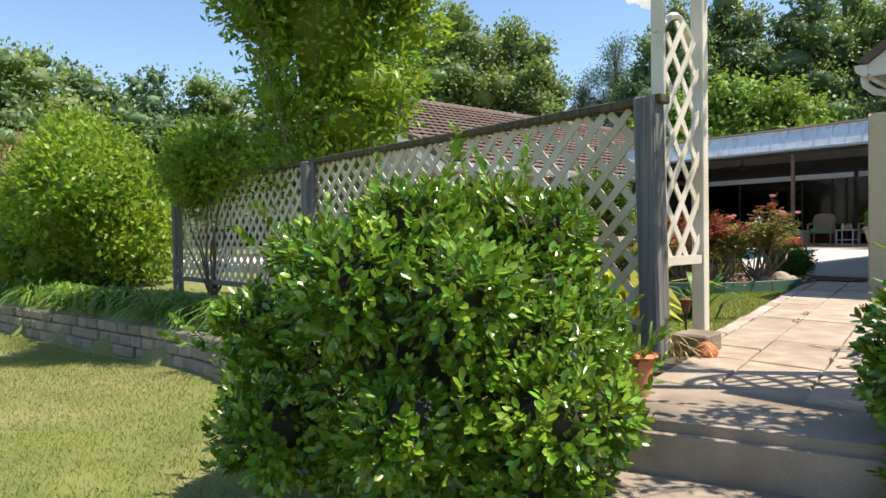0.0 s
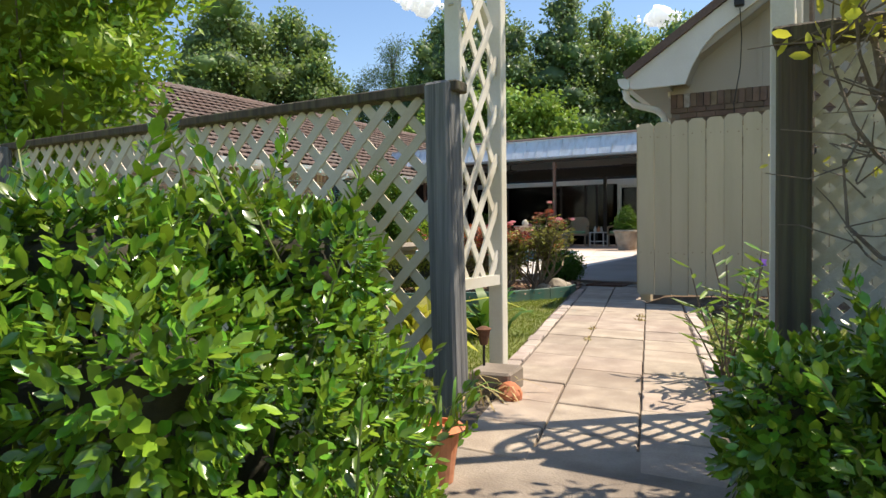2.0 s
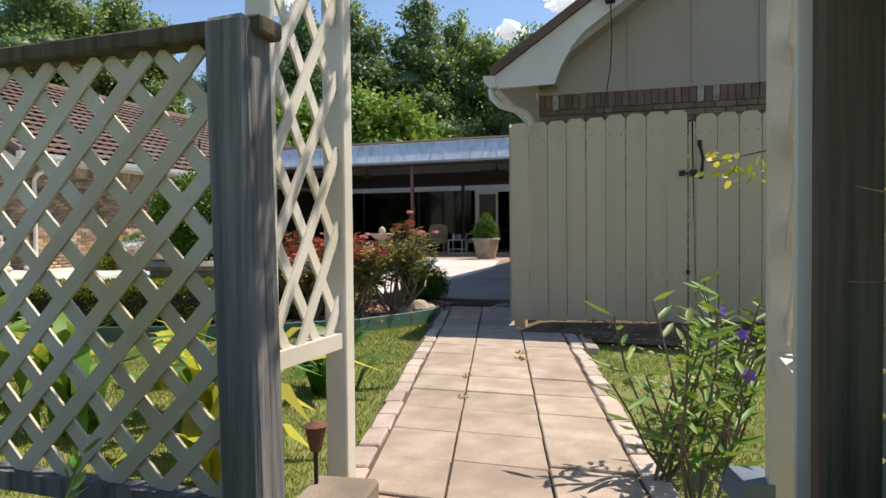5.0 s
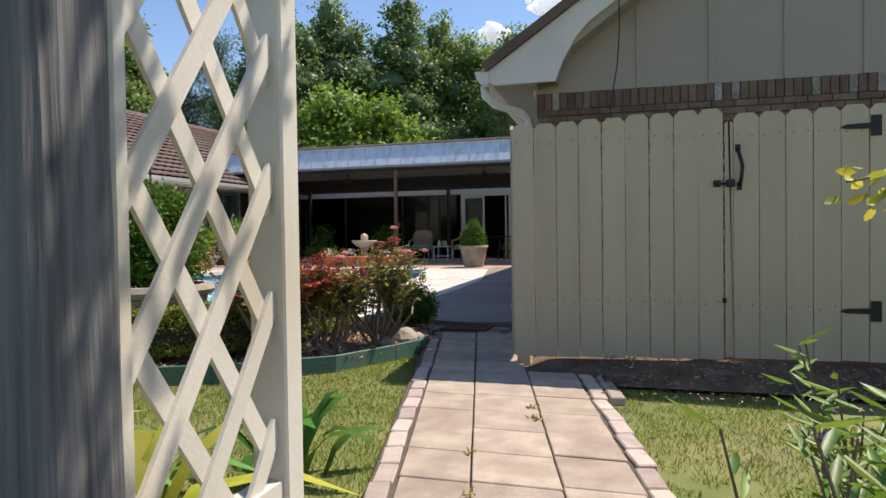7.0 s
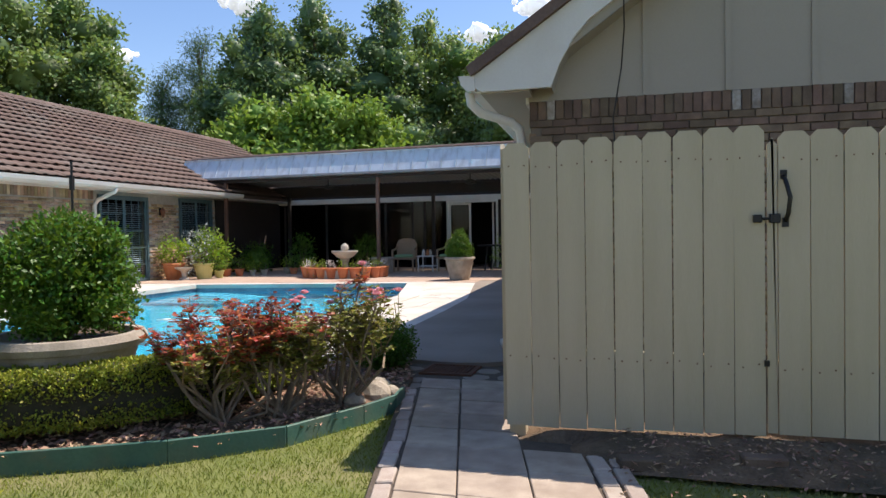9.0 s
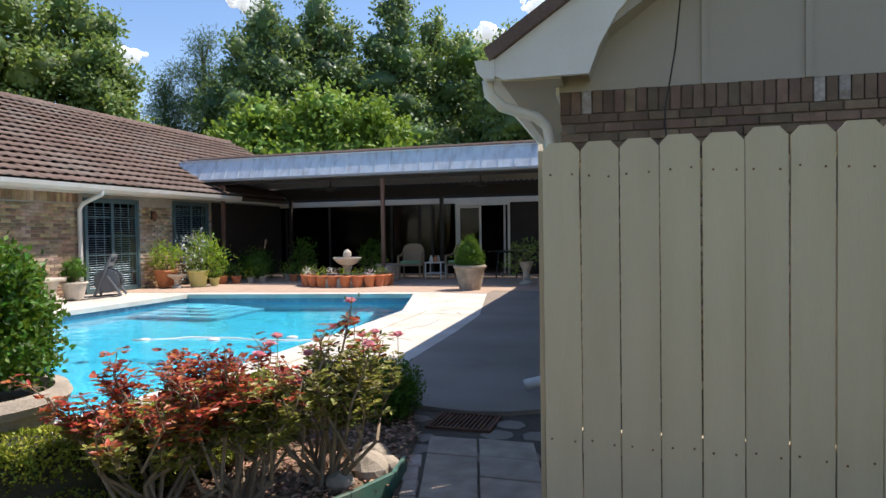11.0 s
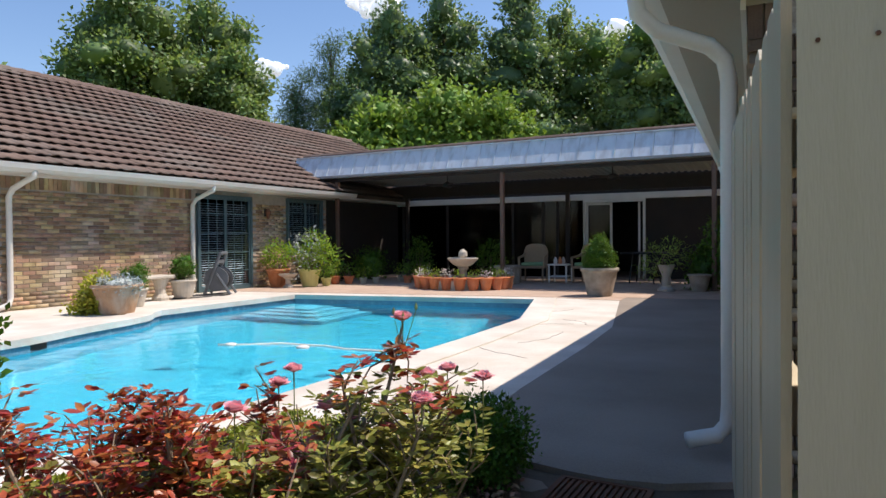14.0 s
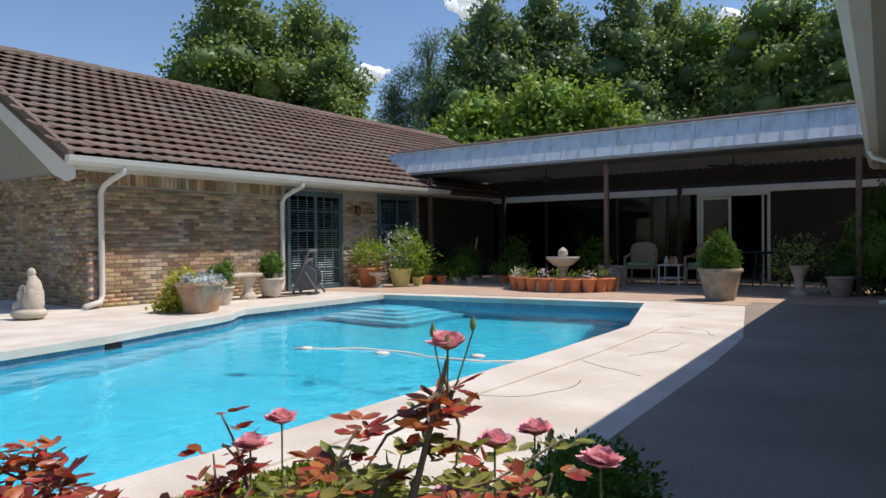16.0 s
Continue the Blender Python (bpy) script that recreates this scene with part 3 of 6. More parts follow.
def brick_field(parent, along, a0, a1, z0, z1, fixed, out, rnd, singles, gaps=(), material="brick1"):
    """Courses of bricks on a wall: along 'x' or 'y'; fixed: the wall's face; out: the side that it faces."""
    me = mesh_of(B((-0.0985, -0.05, -0.029, 0.0985, 0.006, 0.029), bevel=0.003), "brick")
    me.materials.append(M[material])
    verts, faces = [], []
    co = np.array([(x, y, z) for x in (-0.0985, 0.0985) for y in (-0.05, 0.006) for z in (-0.029, 0.029)])
    fc = np.array([(0, 1, 3, 2), (4, 6, 7, 5), (0, 4, 5, 1), (2, 3, 7, 6), (0, 2, 6, 4), (1, 5, 7, 3)])
    turn = 0 if along == "x" else 90
    made = 0
    z, row = z0 + 0.034, 0
    while z < z1 - 0.03:
        a = a0 + (0.103 if row % 2 else 0.0)
        while a < a1 + 0.05:
            if not any(g0 - 0.1 < a < g1 + 0.1 and h0 < z < h1 for g0, g1, h0, h1 in gaps):
                p = (a, fixed, z) if along == "x" else (fixed, a, z)
                m = pose(*p, 0, 0, (180 if out < 0 else 0) if along == "x" else (-90 if out > 0 else 90)) @ pose(0, rnd.uniform(-0.004, 0.002), 0)
                if singles and singles[0] < a < singles[1] and singles[2] < z < singles[3] and made < 300:
                    piece("brick", me, parent, m)
                    made += 1
                else:
                    q = co @ np.array(m.to_3x3()).T + np.array(m.translation)
                    faces.append(fc + 8 * len(verts))
                    verts.append(q)
            a += 0.206
        z += 0.068
        row += 1
    if verts:
        part("brickwork", arrays_mesh("brickwork", np.concatenate(verts), [np.concatenate(faces)]), "brick", parent, "", kind="stuff")


def build_garage():
    g = thing("garage_building", "low brick garage with cream gable boards and tiled roof", "building", at=(0.511, 0.079, 0), rz=3, kind="structure")
    rnd = random.Random(4)
    part("wall", B((GX + 0.01, GY + 0.01, -0.4, 8.6, 21.5, 2.28)), "dark_mortar", g)
    soldier(g, GX, 3.2, 2.118, 2.282, GY, -1, rnd)
    brick_field(g, "x", GX + 0.1, 3.2, 0.01, 2.12, GY - 0.008, -1, rnd, (-1.4, 3.2, 1.75, 2.2), material="soldier_brick")
    brick_field(g, "y", GY + 0.1, 21.0, -0.1, 2.24, GX + 0.004, -1, rnd, (9.6, 11.2, 0, 2.2))
    # gable boards with battens
    ridge = 3.76
    top = 2.46 + (ridge + 1.73) * PITCH - 0.2
    gable = [(GX - 0.02, 2.282), (2 * ridge - GX, 2.282), (2 * ridge - GX, 2.50), (ridge, top), (GX - 0.02, 2.50)]
    part("gable_board", prism(gable, "y", GY - 0.005, GY + 0.1), "panel", g, "cream painted gable boarding")
    for x in (-0.285, 0.37, 1.022, 1.675, 2.33, 2.98):
        part("batten", B((x - 0.022, GY - 0.022, 2.282, x + 0.022, GY - 0.005, 2.46 + (x + 1.73) * PITCH - 0.2)), "panel", g)
    # roof: sheathing, tile rows, rake boards, soffits
    fy = 9.40
    for s in (1, -1):
        e, r = (ridge - s * (ridge + 1.70)), ridge
        q = [(e, 2.40), (r, 2.36 + (ridge + 1.73) * PITCH), (r, 2.46 + (ridge + 1.73) * PITCH), (e, 2.47)]
        part("roof", prism(q, "y", fy + 0.02, 21.7), "felt", g)
    q = [(-1.73, 2.46), (ridge, 2.46 + (ridge + 1.73) * PITCH), (ridge, 2.56 + (ridge + 1.73) * PITCH), (-1.77, 2.54)]
    part("rake_tile", prism(q, "y", fy - 0.06, fy + 0.12), "tile", g, "brown tile edge")
    q = [(-1.70, 2.36), (-1.64, 2.33), (-1.06, 2.335), (-0.99, 2.52), (-0.87, 2.73), (-0.74, 2.875), (ridge, 2.20 + (ridge + 1.73) * PITCH), (ridge, 2.46 + (ridge + 1.73) * PITCH), (-1.70, 2.475)]
    part("rake_board", prism(q, "y", fy - 0.01, fy + 0.03), "trim", g, "white painted rake board")
    q = [(-1.06, 2.345), (-1.0, 2.52), (-0.88, 2.73), (-0.75, 2.87), (ridge, 2.18 + (ridge + 1.73) * PITCH), (ridge, 2.30 + (ridge + 1.73) * PITCH), (-1.06, 2.55)]
    part("rake_soffit", prism(q, "y", fy + 0.03, GY + 0.02), "panel", g)
    part("eave_soffit", B((-1.66, fy + 0.03, 2.32, GX + 0.03, 21.6, 2.36)), "panel", g, "cream soffit boards")
    part("frieze", B((GX - 0.03, GY - 0.02, 2.26, GX - 0.005, 21.5, 2.33)), "trim", g)
    part("fascia", B((-1.70, fy + 0.03, 2.33, -1.66, 21.6, 2.46)), "trim", g)
    q = [(-1.70, 2.47), (-1.84, 2.47), (-1.82, 2.39), (-1.76, 2.34), (-1.70, 2.34)]
    part("gutter", prism(q, "y", fy - 0.03, 21.7), "trim", g, "white gutter")
    pts = [(-1.77, fy + 0.10, 2.36), (-1.76, fy + 0.12, 2.26), (-1.68, fy + 0.18, 2.18), (-1.45, fy + 0.36, 2.12), (-1.38, fy + 0.42, 2.06), (-1.36, fy + 0.44, 1.95),
           (-1.36, fy + 0.46, 0.30), (-1.37, fy + 0.46, 0.20), (-1.42, fy + 0.42, 0.15), (-1.56, fy + 0.36, 0.125)]
    part("downspout", tube(pts, 0.042, 8), "trim", g, "white metal downspout", True)
    pts = [(-1.77, 18.6, 2.36), (-1.73, 18.6, 2.26), (-1.45, 18.6, 2.15), (-1.36, 18.6, 2.05), (-1.35, 18.6, 0.28), (-1.4, 18.6, 0.18), (-1.65, 18.6, 0.13)]
    part("downspout", tube(pts, 0.042, 8), "trim", g, "white metal downspout", True)
    fl = thing("flood_light", "black floodlight under the gable peak with a hanging cable", "light fixture", at=(-0.45, fy - 0.03, 3.2))
    part("housing", B((-0.05, -0.08, -0.1, 0.05, 0.0, 0.02), bevel=0.012), "black", fl)
    part("bracket", B((-0.02, -0.02, 0.02, 0.02, 0.02, 0.09)), "black", fl)
    part("cable", tube([(0, 0, -0.1), (0.0, 0.15, -0.4), (-0.03, 0.28, -0.7), (-0.10, 0.29, -1.1), (-0.08, 0.29, -1.6)], 0.006, 5), "black", fl, "thin black cable")


build_garage()


# ---- picket fence and gate ----
def picket_mesh(w, h):
    c = 0.032
    return prism([(-w / 2, 0), (w / 2, 0), (w / 2, h - c), (w / 2 - c * 0.9, h), (-w / 2 + c * 0.9, h), (-w / 2, h - c)], "y", -0.009, 0.009)


def build_fence():
    y = 7.43
    me = mesh_of(picket_mesh(0.1418, 1.555), "picket")
    me.materials.append(M["picket"])
    short = mesh_of(picket_mesh(0.1412, 1.505), "picket")
    short.materials.append(M["picket"])
    nail = mesh_of(lathe([(0.0045, 0.0), (0.004, 0.003)], 6), "nail")
    nail.materials.append(M["rust"])
    rnd = random.Random(2)

    def nails(owner, x, zs):
        for z in zs:
            for d in (-0.04, 0.04):
                piece("nail", nail, owner, pose(x + d + rnd.uniform(-0.008, 0.008), -0.0115, z + rnd.uniform(-0.012, 0.012), 90))

    f = thing("picket_fence", "cream painted dog-eared picket fence", "fence", at=(0, y, 0))
    for i in range(9):
        x = -1.056 + 0.0734 + 0.1468 * i
        piece("picket", me, f, pose(x, rnd.uniform(-0.003, 0.003), 0.058 + 0.004 * i + rnd.uniform(-0.005, 0.005), 0, rnd.uniform(-0.16, 0.16), 0))
        nails(f, x, (0.44, 1.49))
    for z in (0.44, 1.49):
        part("rail", B((-1.05, 0.012, z - 0.045, 0.262, 0.05, z + 0.045)), "picket", f)
    part("post", B((-1.05, 0.052, -0.2, -0.96, 0.14, 1.60)), "picket", f)
    part("post", B((0.17, 0.052, -0.2, 0.26, 0.14, 1.58)), "picket", f)
    g = thing("fence_gate", "closed cream picket gate with black iron hardware", "gate", at=(0.267, y, 0))
    part("picket", mesh_of(picket_mesh(0.046, 1.47), "picket"), "picket", g).matrix_basis = pose(0.028, 0, 0.105)
    for i in range(6):
        x = 0.054 + 0.073 + 0.1462 * i
        piece("picket", short, g, pose(x, rnd.uniform(-0.003, 0.003), 0.105 + rnd.uniform(-0.005, 0.005), 0, rnd.uniform(-0.14, 0.14), 0))
        nails(g, x, (0.42, 1.47))
    for z in (0.42, 1.47):
        part("rail", B((0.01, 0.012, z - 0.045, 0.92, 0.05, z + 0.045)), "picket", g)
    h = part("pull_handle", tube([(0.078, -0.014, 1.385), (0.082, -0.045, 1.36), (0.10, -0.055, 1.28), (0.093, -0.045, 1.20), (0.088, -0.014, 1.165)], 0.011, 7), "black", g, "black iron pull handle", True)
    part("plate", B((0.064, -0.016, 1.37, 0.094, -0.009, 1.415)), "black", h)
    part("plate", B((0.072, -0.016, 1.135, 0.102, -0.009, 1.18)), "black", h)
    part("latch", B((0.012, -0.035, 1.155, 0.062, -0.009, 1.20), (-0.02, -0.028, 1.17, 0.012, -0.018, 1.184), (-0.062, -0.03, 1.158, -0.02, -0.009, 1.198), bevel=0.004), "black", g, "black iron thumb latch")
    part("lower_bolt", B((-0.012, -0.02, 0.44, 0.012, -0.009, 0.47)), "black", g)
    for z in (0.405, 1.486):
        part("hinge", prism([(0.63, z - 0.004), (0.66, z + 0.012), (0.79, z + 0.017), (0.79, z + 0.06), (0.845, z + 0.06), (0.845, z - 0.06), (0.79, z - 0.06), (0.79, z - 0.017), (0.66, z - 0.014)], "y", -0.018, -0.009), "black", g, "black strap hinge")
    copy_thing(f, pose(2.27, y, 0.03))
    r = thing("side_fence", "cream picket fence returning to the garage wall", "fence", at=(-1.066, y, 0), rz=97)
    for i in range(13):
        piece("picket", me, r, pose(0.12 + 0.1515 * i, rnd.uniform(-0.003, 0.003), 0.07 + rnd.uniform(-0.006, 0.006), 0, rnd.uniform(-0.35, 0.35), 0))
    for z in (0.30, 0.84, 1.34):
        part("rail", B((0.12, -0.05, z - 0.045, 2.05, -0.012, z + 0.045)), "picket", r)
    xs, ys = np.linspace(-1.0, 4.0, 60), np.concatenate([np.linspace(7.05, 7.6, 16), [8.5, 9.72]])
    rise = lambda x, y: -0.03 + (0.085 + 0.022 * min(max(x + 0.5, 0), 0.8)) * min(max((y - 7.05) / 0.3, 0), 1) * min(max((x + (1.02 if y > 7.38 else 0.74)) / 0.22, 0), 1) + 0.006 * noise.noise((x * 6, y * 6, 0))
    v = np.array([(x, y, rise(x, y)) for x in xs for y in ys])
    q = np.array([(a * 18 + b, (a + 1) * 18 + b, (a + 1) * 18 + b + 1, a * 18 + b + 1) for a in range(59) for b in range(17)])
    bits = thing("buried_brick", "worn red brick half sunk in the soil", "brick", (0.22, 7.22, 0.03), 6)
    part("body", B((-0.1, -0.045, -0.04, 0.1, 0.045, 0.022), bevel=0.008), "soldier_brick", bits)
    copy_thing(bits, pose(1.15, 7.15, 0.035, 3, 0, -8))
    copy_thing(bits, pose(-0.35, 7.12, 0.012, 0, 3, 20))
    single("soil_strip", arrays_mesh("soil_strip", v, [q], True), "soil", "bare shaded soil along the fence foot", "soil", kind="structure")


build_fence()


# ---- lattice ----
def lattice(parent, w, h, step, width, mat, m, top=None, slope=1.0, thick=0.008):
    """Crossed slats in a panel w by h that stands in its x and z; m: where its lower corner is."""
    def slat(p, q, side):
        d = Vector((q[0] - p[0], 0, q[1] - p[1])).normalized()
        n = Vector((-d.z, 0, d.x)) * width / 2
        bm = bmesh.new()
        y0, y1 = (0.0, thick) if side else (-thick, 0.0)
        a, b = Vector((p[0], 0, p[1])), Vector((q[0], 0, q[1]))
        ring = [a - n, b - n, b + n, a + n]
        lo = [bm.verts.new((v.x, y0, v.z)) for v in ring]
        hi = [bm.verts.new((v.x, y1, v.z)) for v in ring]
        bm.faces.new(lo), bm.faces.new(hi[::-1])
        for i in range(4):
            bm.faces.new((lo[i], hi[i], hi[(i + 1) % 4], lo[(i + 1) % 4]))
        part("slat", bm, mat, parent).matrix_basis = m

    for side in (0, 1):
        c = -h / slope + step * 0.5
        while c < w:
            u0, u1 = max(0.0, c), min(w, c + h / slope)
            while top and u1 > u0 and (u1 - c) * slope > top(u1 if not side else w - u1):
                u1 -= 0.01
            if u1 - u0 > 0.03:
                p, q = (u0, (u0 - c) * slope), (u1, (u1 - c) * slope)
                if side:
                    p, q = (w - p[0], p[1]), (w - q[0], q[1])
                slat(p, q, side)
            c += step


def build_lattice_fence():
    f = thing("lattice_fence", "aged cream lattice fence with weathered grey posts", "fence")
    ax, ay, bx, by = -0.79, 3.52, -7.25, 3.50
    ln = math.hypot(bx - ax, by - ay)
    rz = math.degrees(math.atan2(by - ay, bx - ax))
    lattice(f, ln, 1.09, 0.157, 0.041, "lattice", pose(ax, ay, 0.12, 0, 0, rz))
    m = pose(ax, ay, 0, 0, 0, rz)
    r = part("top_rail", B((-0.09, -0.045, 1.215, 3.3, 0.045, 1.258), bevel=0.006), "darkwood", f, "dark weathered top rail")
    r.matrix_basis = m
    r = part("top_rail", B((3.31, -0.045, 1.215, ln, 0.045, 1.258), bevel=0.006), "darkwood", f, "dark weathered top rail")
    r.matrix_basis = m
    part("rust_stain_bracket", B((0.05, -0.05, 1.13, 0.09, -0.035, 1.24)), "orange_paint", f, "rust-orange bracket").matrix_basis = m
    part("bottom_rail", B((0.0, -0.03, 0.08, ln, 0.03, 0.13)), "greywood", f).matrix_basis = m
    part("end_post", B((-0.055, -0.056, -1.15, 0.055, 0.056, 0.605), bevel=0.012), "greywood", f, "cracked grey timber end post").matrix_basis = pose(-0.767, 3.50, 0.65, 0, -1.4, 0)
    for d in (3.25, 6.48):
        part("post", B((d - 0.05, 0.02, -0.3, d + 0.05, 0.12, 1.23), bevel=0.008), "greywood", f).matrix_basis = m
    f2 = thing("lattice_screen", "dense cream lattice screen in a dark timber frame", "fence")
    lattice(f2, 2.2, 1.13, 0.08, 0.030, "lattice", pose(0.49, 3.55, 0.08))
    part("post", B((0.41, 3.47, -0.5, 0.505, 3.565, 1.215), bevel=0.01), "darkwood", f2, "dark mossy timber post")
    part("post", B((2.69, 3.47, -0.5, 2.79, 3.57, 1.215), bevel=0.01), "darkwood", f2)
    part("top_rail", B((0.40, 3.46, 1.22, 2.8, 3.58, 1.275), bevel=0.008), "darkwood", f2)
    part("bottom_rail", B((0.51, 3.51, 0.03, 2.7, 3.55, 0.09)), "darkwood", f2)


build_lattice_fence()


def build_arbor():
    a = thing("garden_arbor", "white painted garden arbor with arched lattice sides", "arbor")
    for x in (-0.775, 0.42):
        for y, w in ((3.582, 0.026), (3.972, 0.056)):
            part("post", B((x - 0.035, y - w / 2, -0.05, x + 0.035, y + w / 2, 2.5), bevel=0.004), "vinyl", a)
        arch = lambda u: 1.10 + 0.12 * math.sin(math.pi * min(max(u / 0.33, 0), 1))
        lattice(a, 0.35, 1.24, 0.15, 0.034, "vinyl", pose(x + 0.01, 3.595, 0.455, 0, 0, 90), arch, 1.45)
        part("bottom_rail", B((x - 0.02, 3.57, 0.425, x + 0.025, 3.944, 0.47)), "vinyl", a)
        pts = [(x, 3.575 + 0.33 * k / 8, 0.46 + arch(0.33 * k / 8) + 0.01) for k in range(9)]
        part("arched_rail", tube(pts, 0.02, 6), "vinyl", a)


build_arbor()


# ---- left wing of the house ----
WX, WY0, WY1 = -12.0, 12.1, 23.9


def tile_rows(parent, eave, ridge, y0, y1, rows, width, singles):
    """Wavy roof tiles in lapped rows on the slope from eave (x, z) up to ridge (x, z)."""
    ex, ez = eave
    rx, rz = ridge
    L = math.hypot(rx - ex, rz - ez)
    ang = math.atan2(rz - ez, ex - rx)
    step = L / rows
    k = 6
    us = np.linspace(0, 1, k + 1)
    wave = 0.02 * np.maximum(0, np.sin(us * 2 * math.pi)) + 0.006
    prof = []
    for d, lift in ((-0.03, 0.0), (-0.03, 0.068), (step + 0.02, 0.004)):
        for u, wv in zip(us, wave):
            prof.append((d, u * width, wv + (lift if lift else 0.044)))
    prof = np.array(prof)
    fc = np.array([(r * (k + 1) + i, r * (k + 1) + i + 1, (r + 1) * (k + 1) + i + 1, (r + 1) * (k + 1) + i) for r in range(2) for i in range(k)])
    # local axes: up the slope, along y, off the roof
    up = np.array([-math.cos(ang), 0, math.sin(ang)])
    off = np.array([math.sin(ang), 0, math.cos(ang)])
    loc = np.outer(prof[:, 0], up) + np.outer(prof[:, 1], (0, 1, 0)) + np.outer(prof[:, 2], off)
    me = arrays_mesh("tile", loc, [fc])
    me.materials.append(M["tile1"])
    rnd = random.Random(6)
    verts, faces, made = [], [], 0
    for r in range(rows):
        o = np.array([ex, 0, ez]) + up * step * r
        y = y0 - (0.5 * width if r % 2 else 0)
        while y < y1:
            p = o + np.array([0, y, 0]) + off * rnd.uniform(-0.004, 0.004)
            if y < singles and made < 300:
                piece("tile", me, parent, pose(*p))
                made += 1
            else:
                faces.append(fc + len(loc) * len(verts))
                verts.append(loc + p)
            y += width
    part("tiling", arrays_mesh("tiling", np.concatenate(verts), [np.concatenate(faces)]), "tile", parent, kind="stuff")


def window_unit(parent, m, w, h, cols, rows, leaves, frame="bluegreen", deep=0.05, blind=True):
    """A glazed unit in its x and z, facing -y; m: its lower corner."""
    win = part("window", B((0, -deep, 0, 0.06, deep, h), (w - 0.06, -deep, 0, w, deep, h), (0.06, -deep, h - 0.06, w - 0.06, deep, h), (0.06, -deep, 0, w - 0.06, deep, 0.06)), frame, parent, "dark blue-green window frame")
    win.matrix_basis = m
    lw = (w - 0.12) / leaves
    for i in range(leaves):
        x0 = 0.06 + lw * i
        part("pane", B((x0 + 0.03, -0.004, 0.09, x0 + lw - 0.03, 0.004, h - 0.09)), "glass", win, "clear glass pane").visible_shadow = False
        part("sash", B((x0, -0.025, 0.06, x0 + 0.04, 0.02, h - 0.06), (x0 + lw - 0.04, -0.025, 0.06, x0 + lw, 0.02, h - 0.06), (x0 + 0.04, -0.025, 0.06, x0 + lw - 0.04, 0.02, 0.10), (x0 + 0.04, -0.025, h - 0.10, x0 + lw - 0.04, 0.02, h - 0.06)), frame, win)
        for c in range(1, cols):
            x = x0 + lw * c / cols
            part("muntin", B((x - 0.011, -0.018, 0.1, x + 0.011, -0.006, h - 0.1)), frame, win)
        for r in range(1, rows):
            z = h * r / rows
            part("muntin", B((x0 + 0.04, -0.018, z - 0.011, x0 + lw - 0.04, -0.006, z + 0.011)), frame, win)
    if blind:
        me = mesh_of(B((0.08, -0.012, -0.002, w - 0.08, 0.012, 0.002)), "blind_slat")
        me.materials.append(M["blind"])
        for i in range(int((h - 0.2) / 0.05)):
            piece("blind_slat", me, win, pose(0, 0.09, 0.1 + 0.05 * i, 35, 0, 0))
    return win


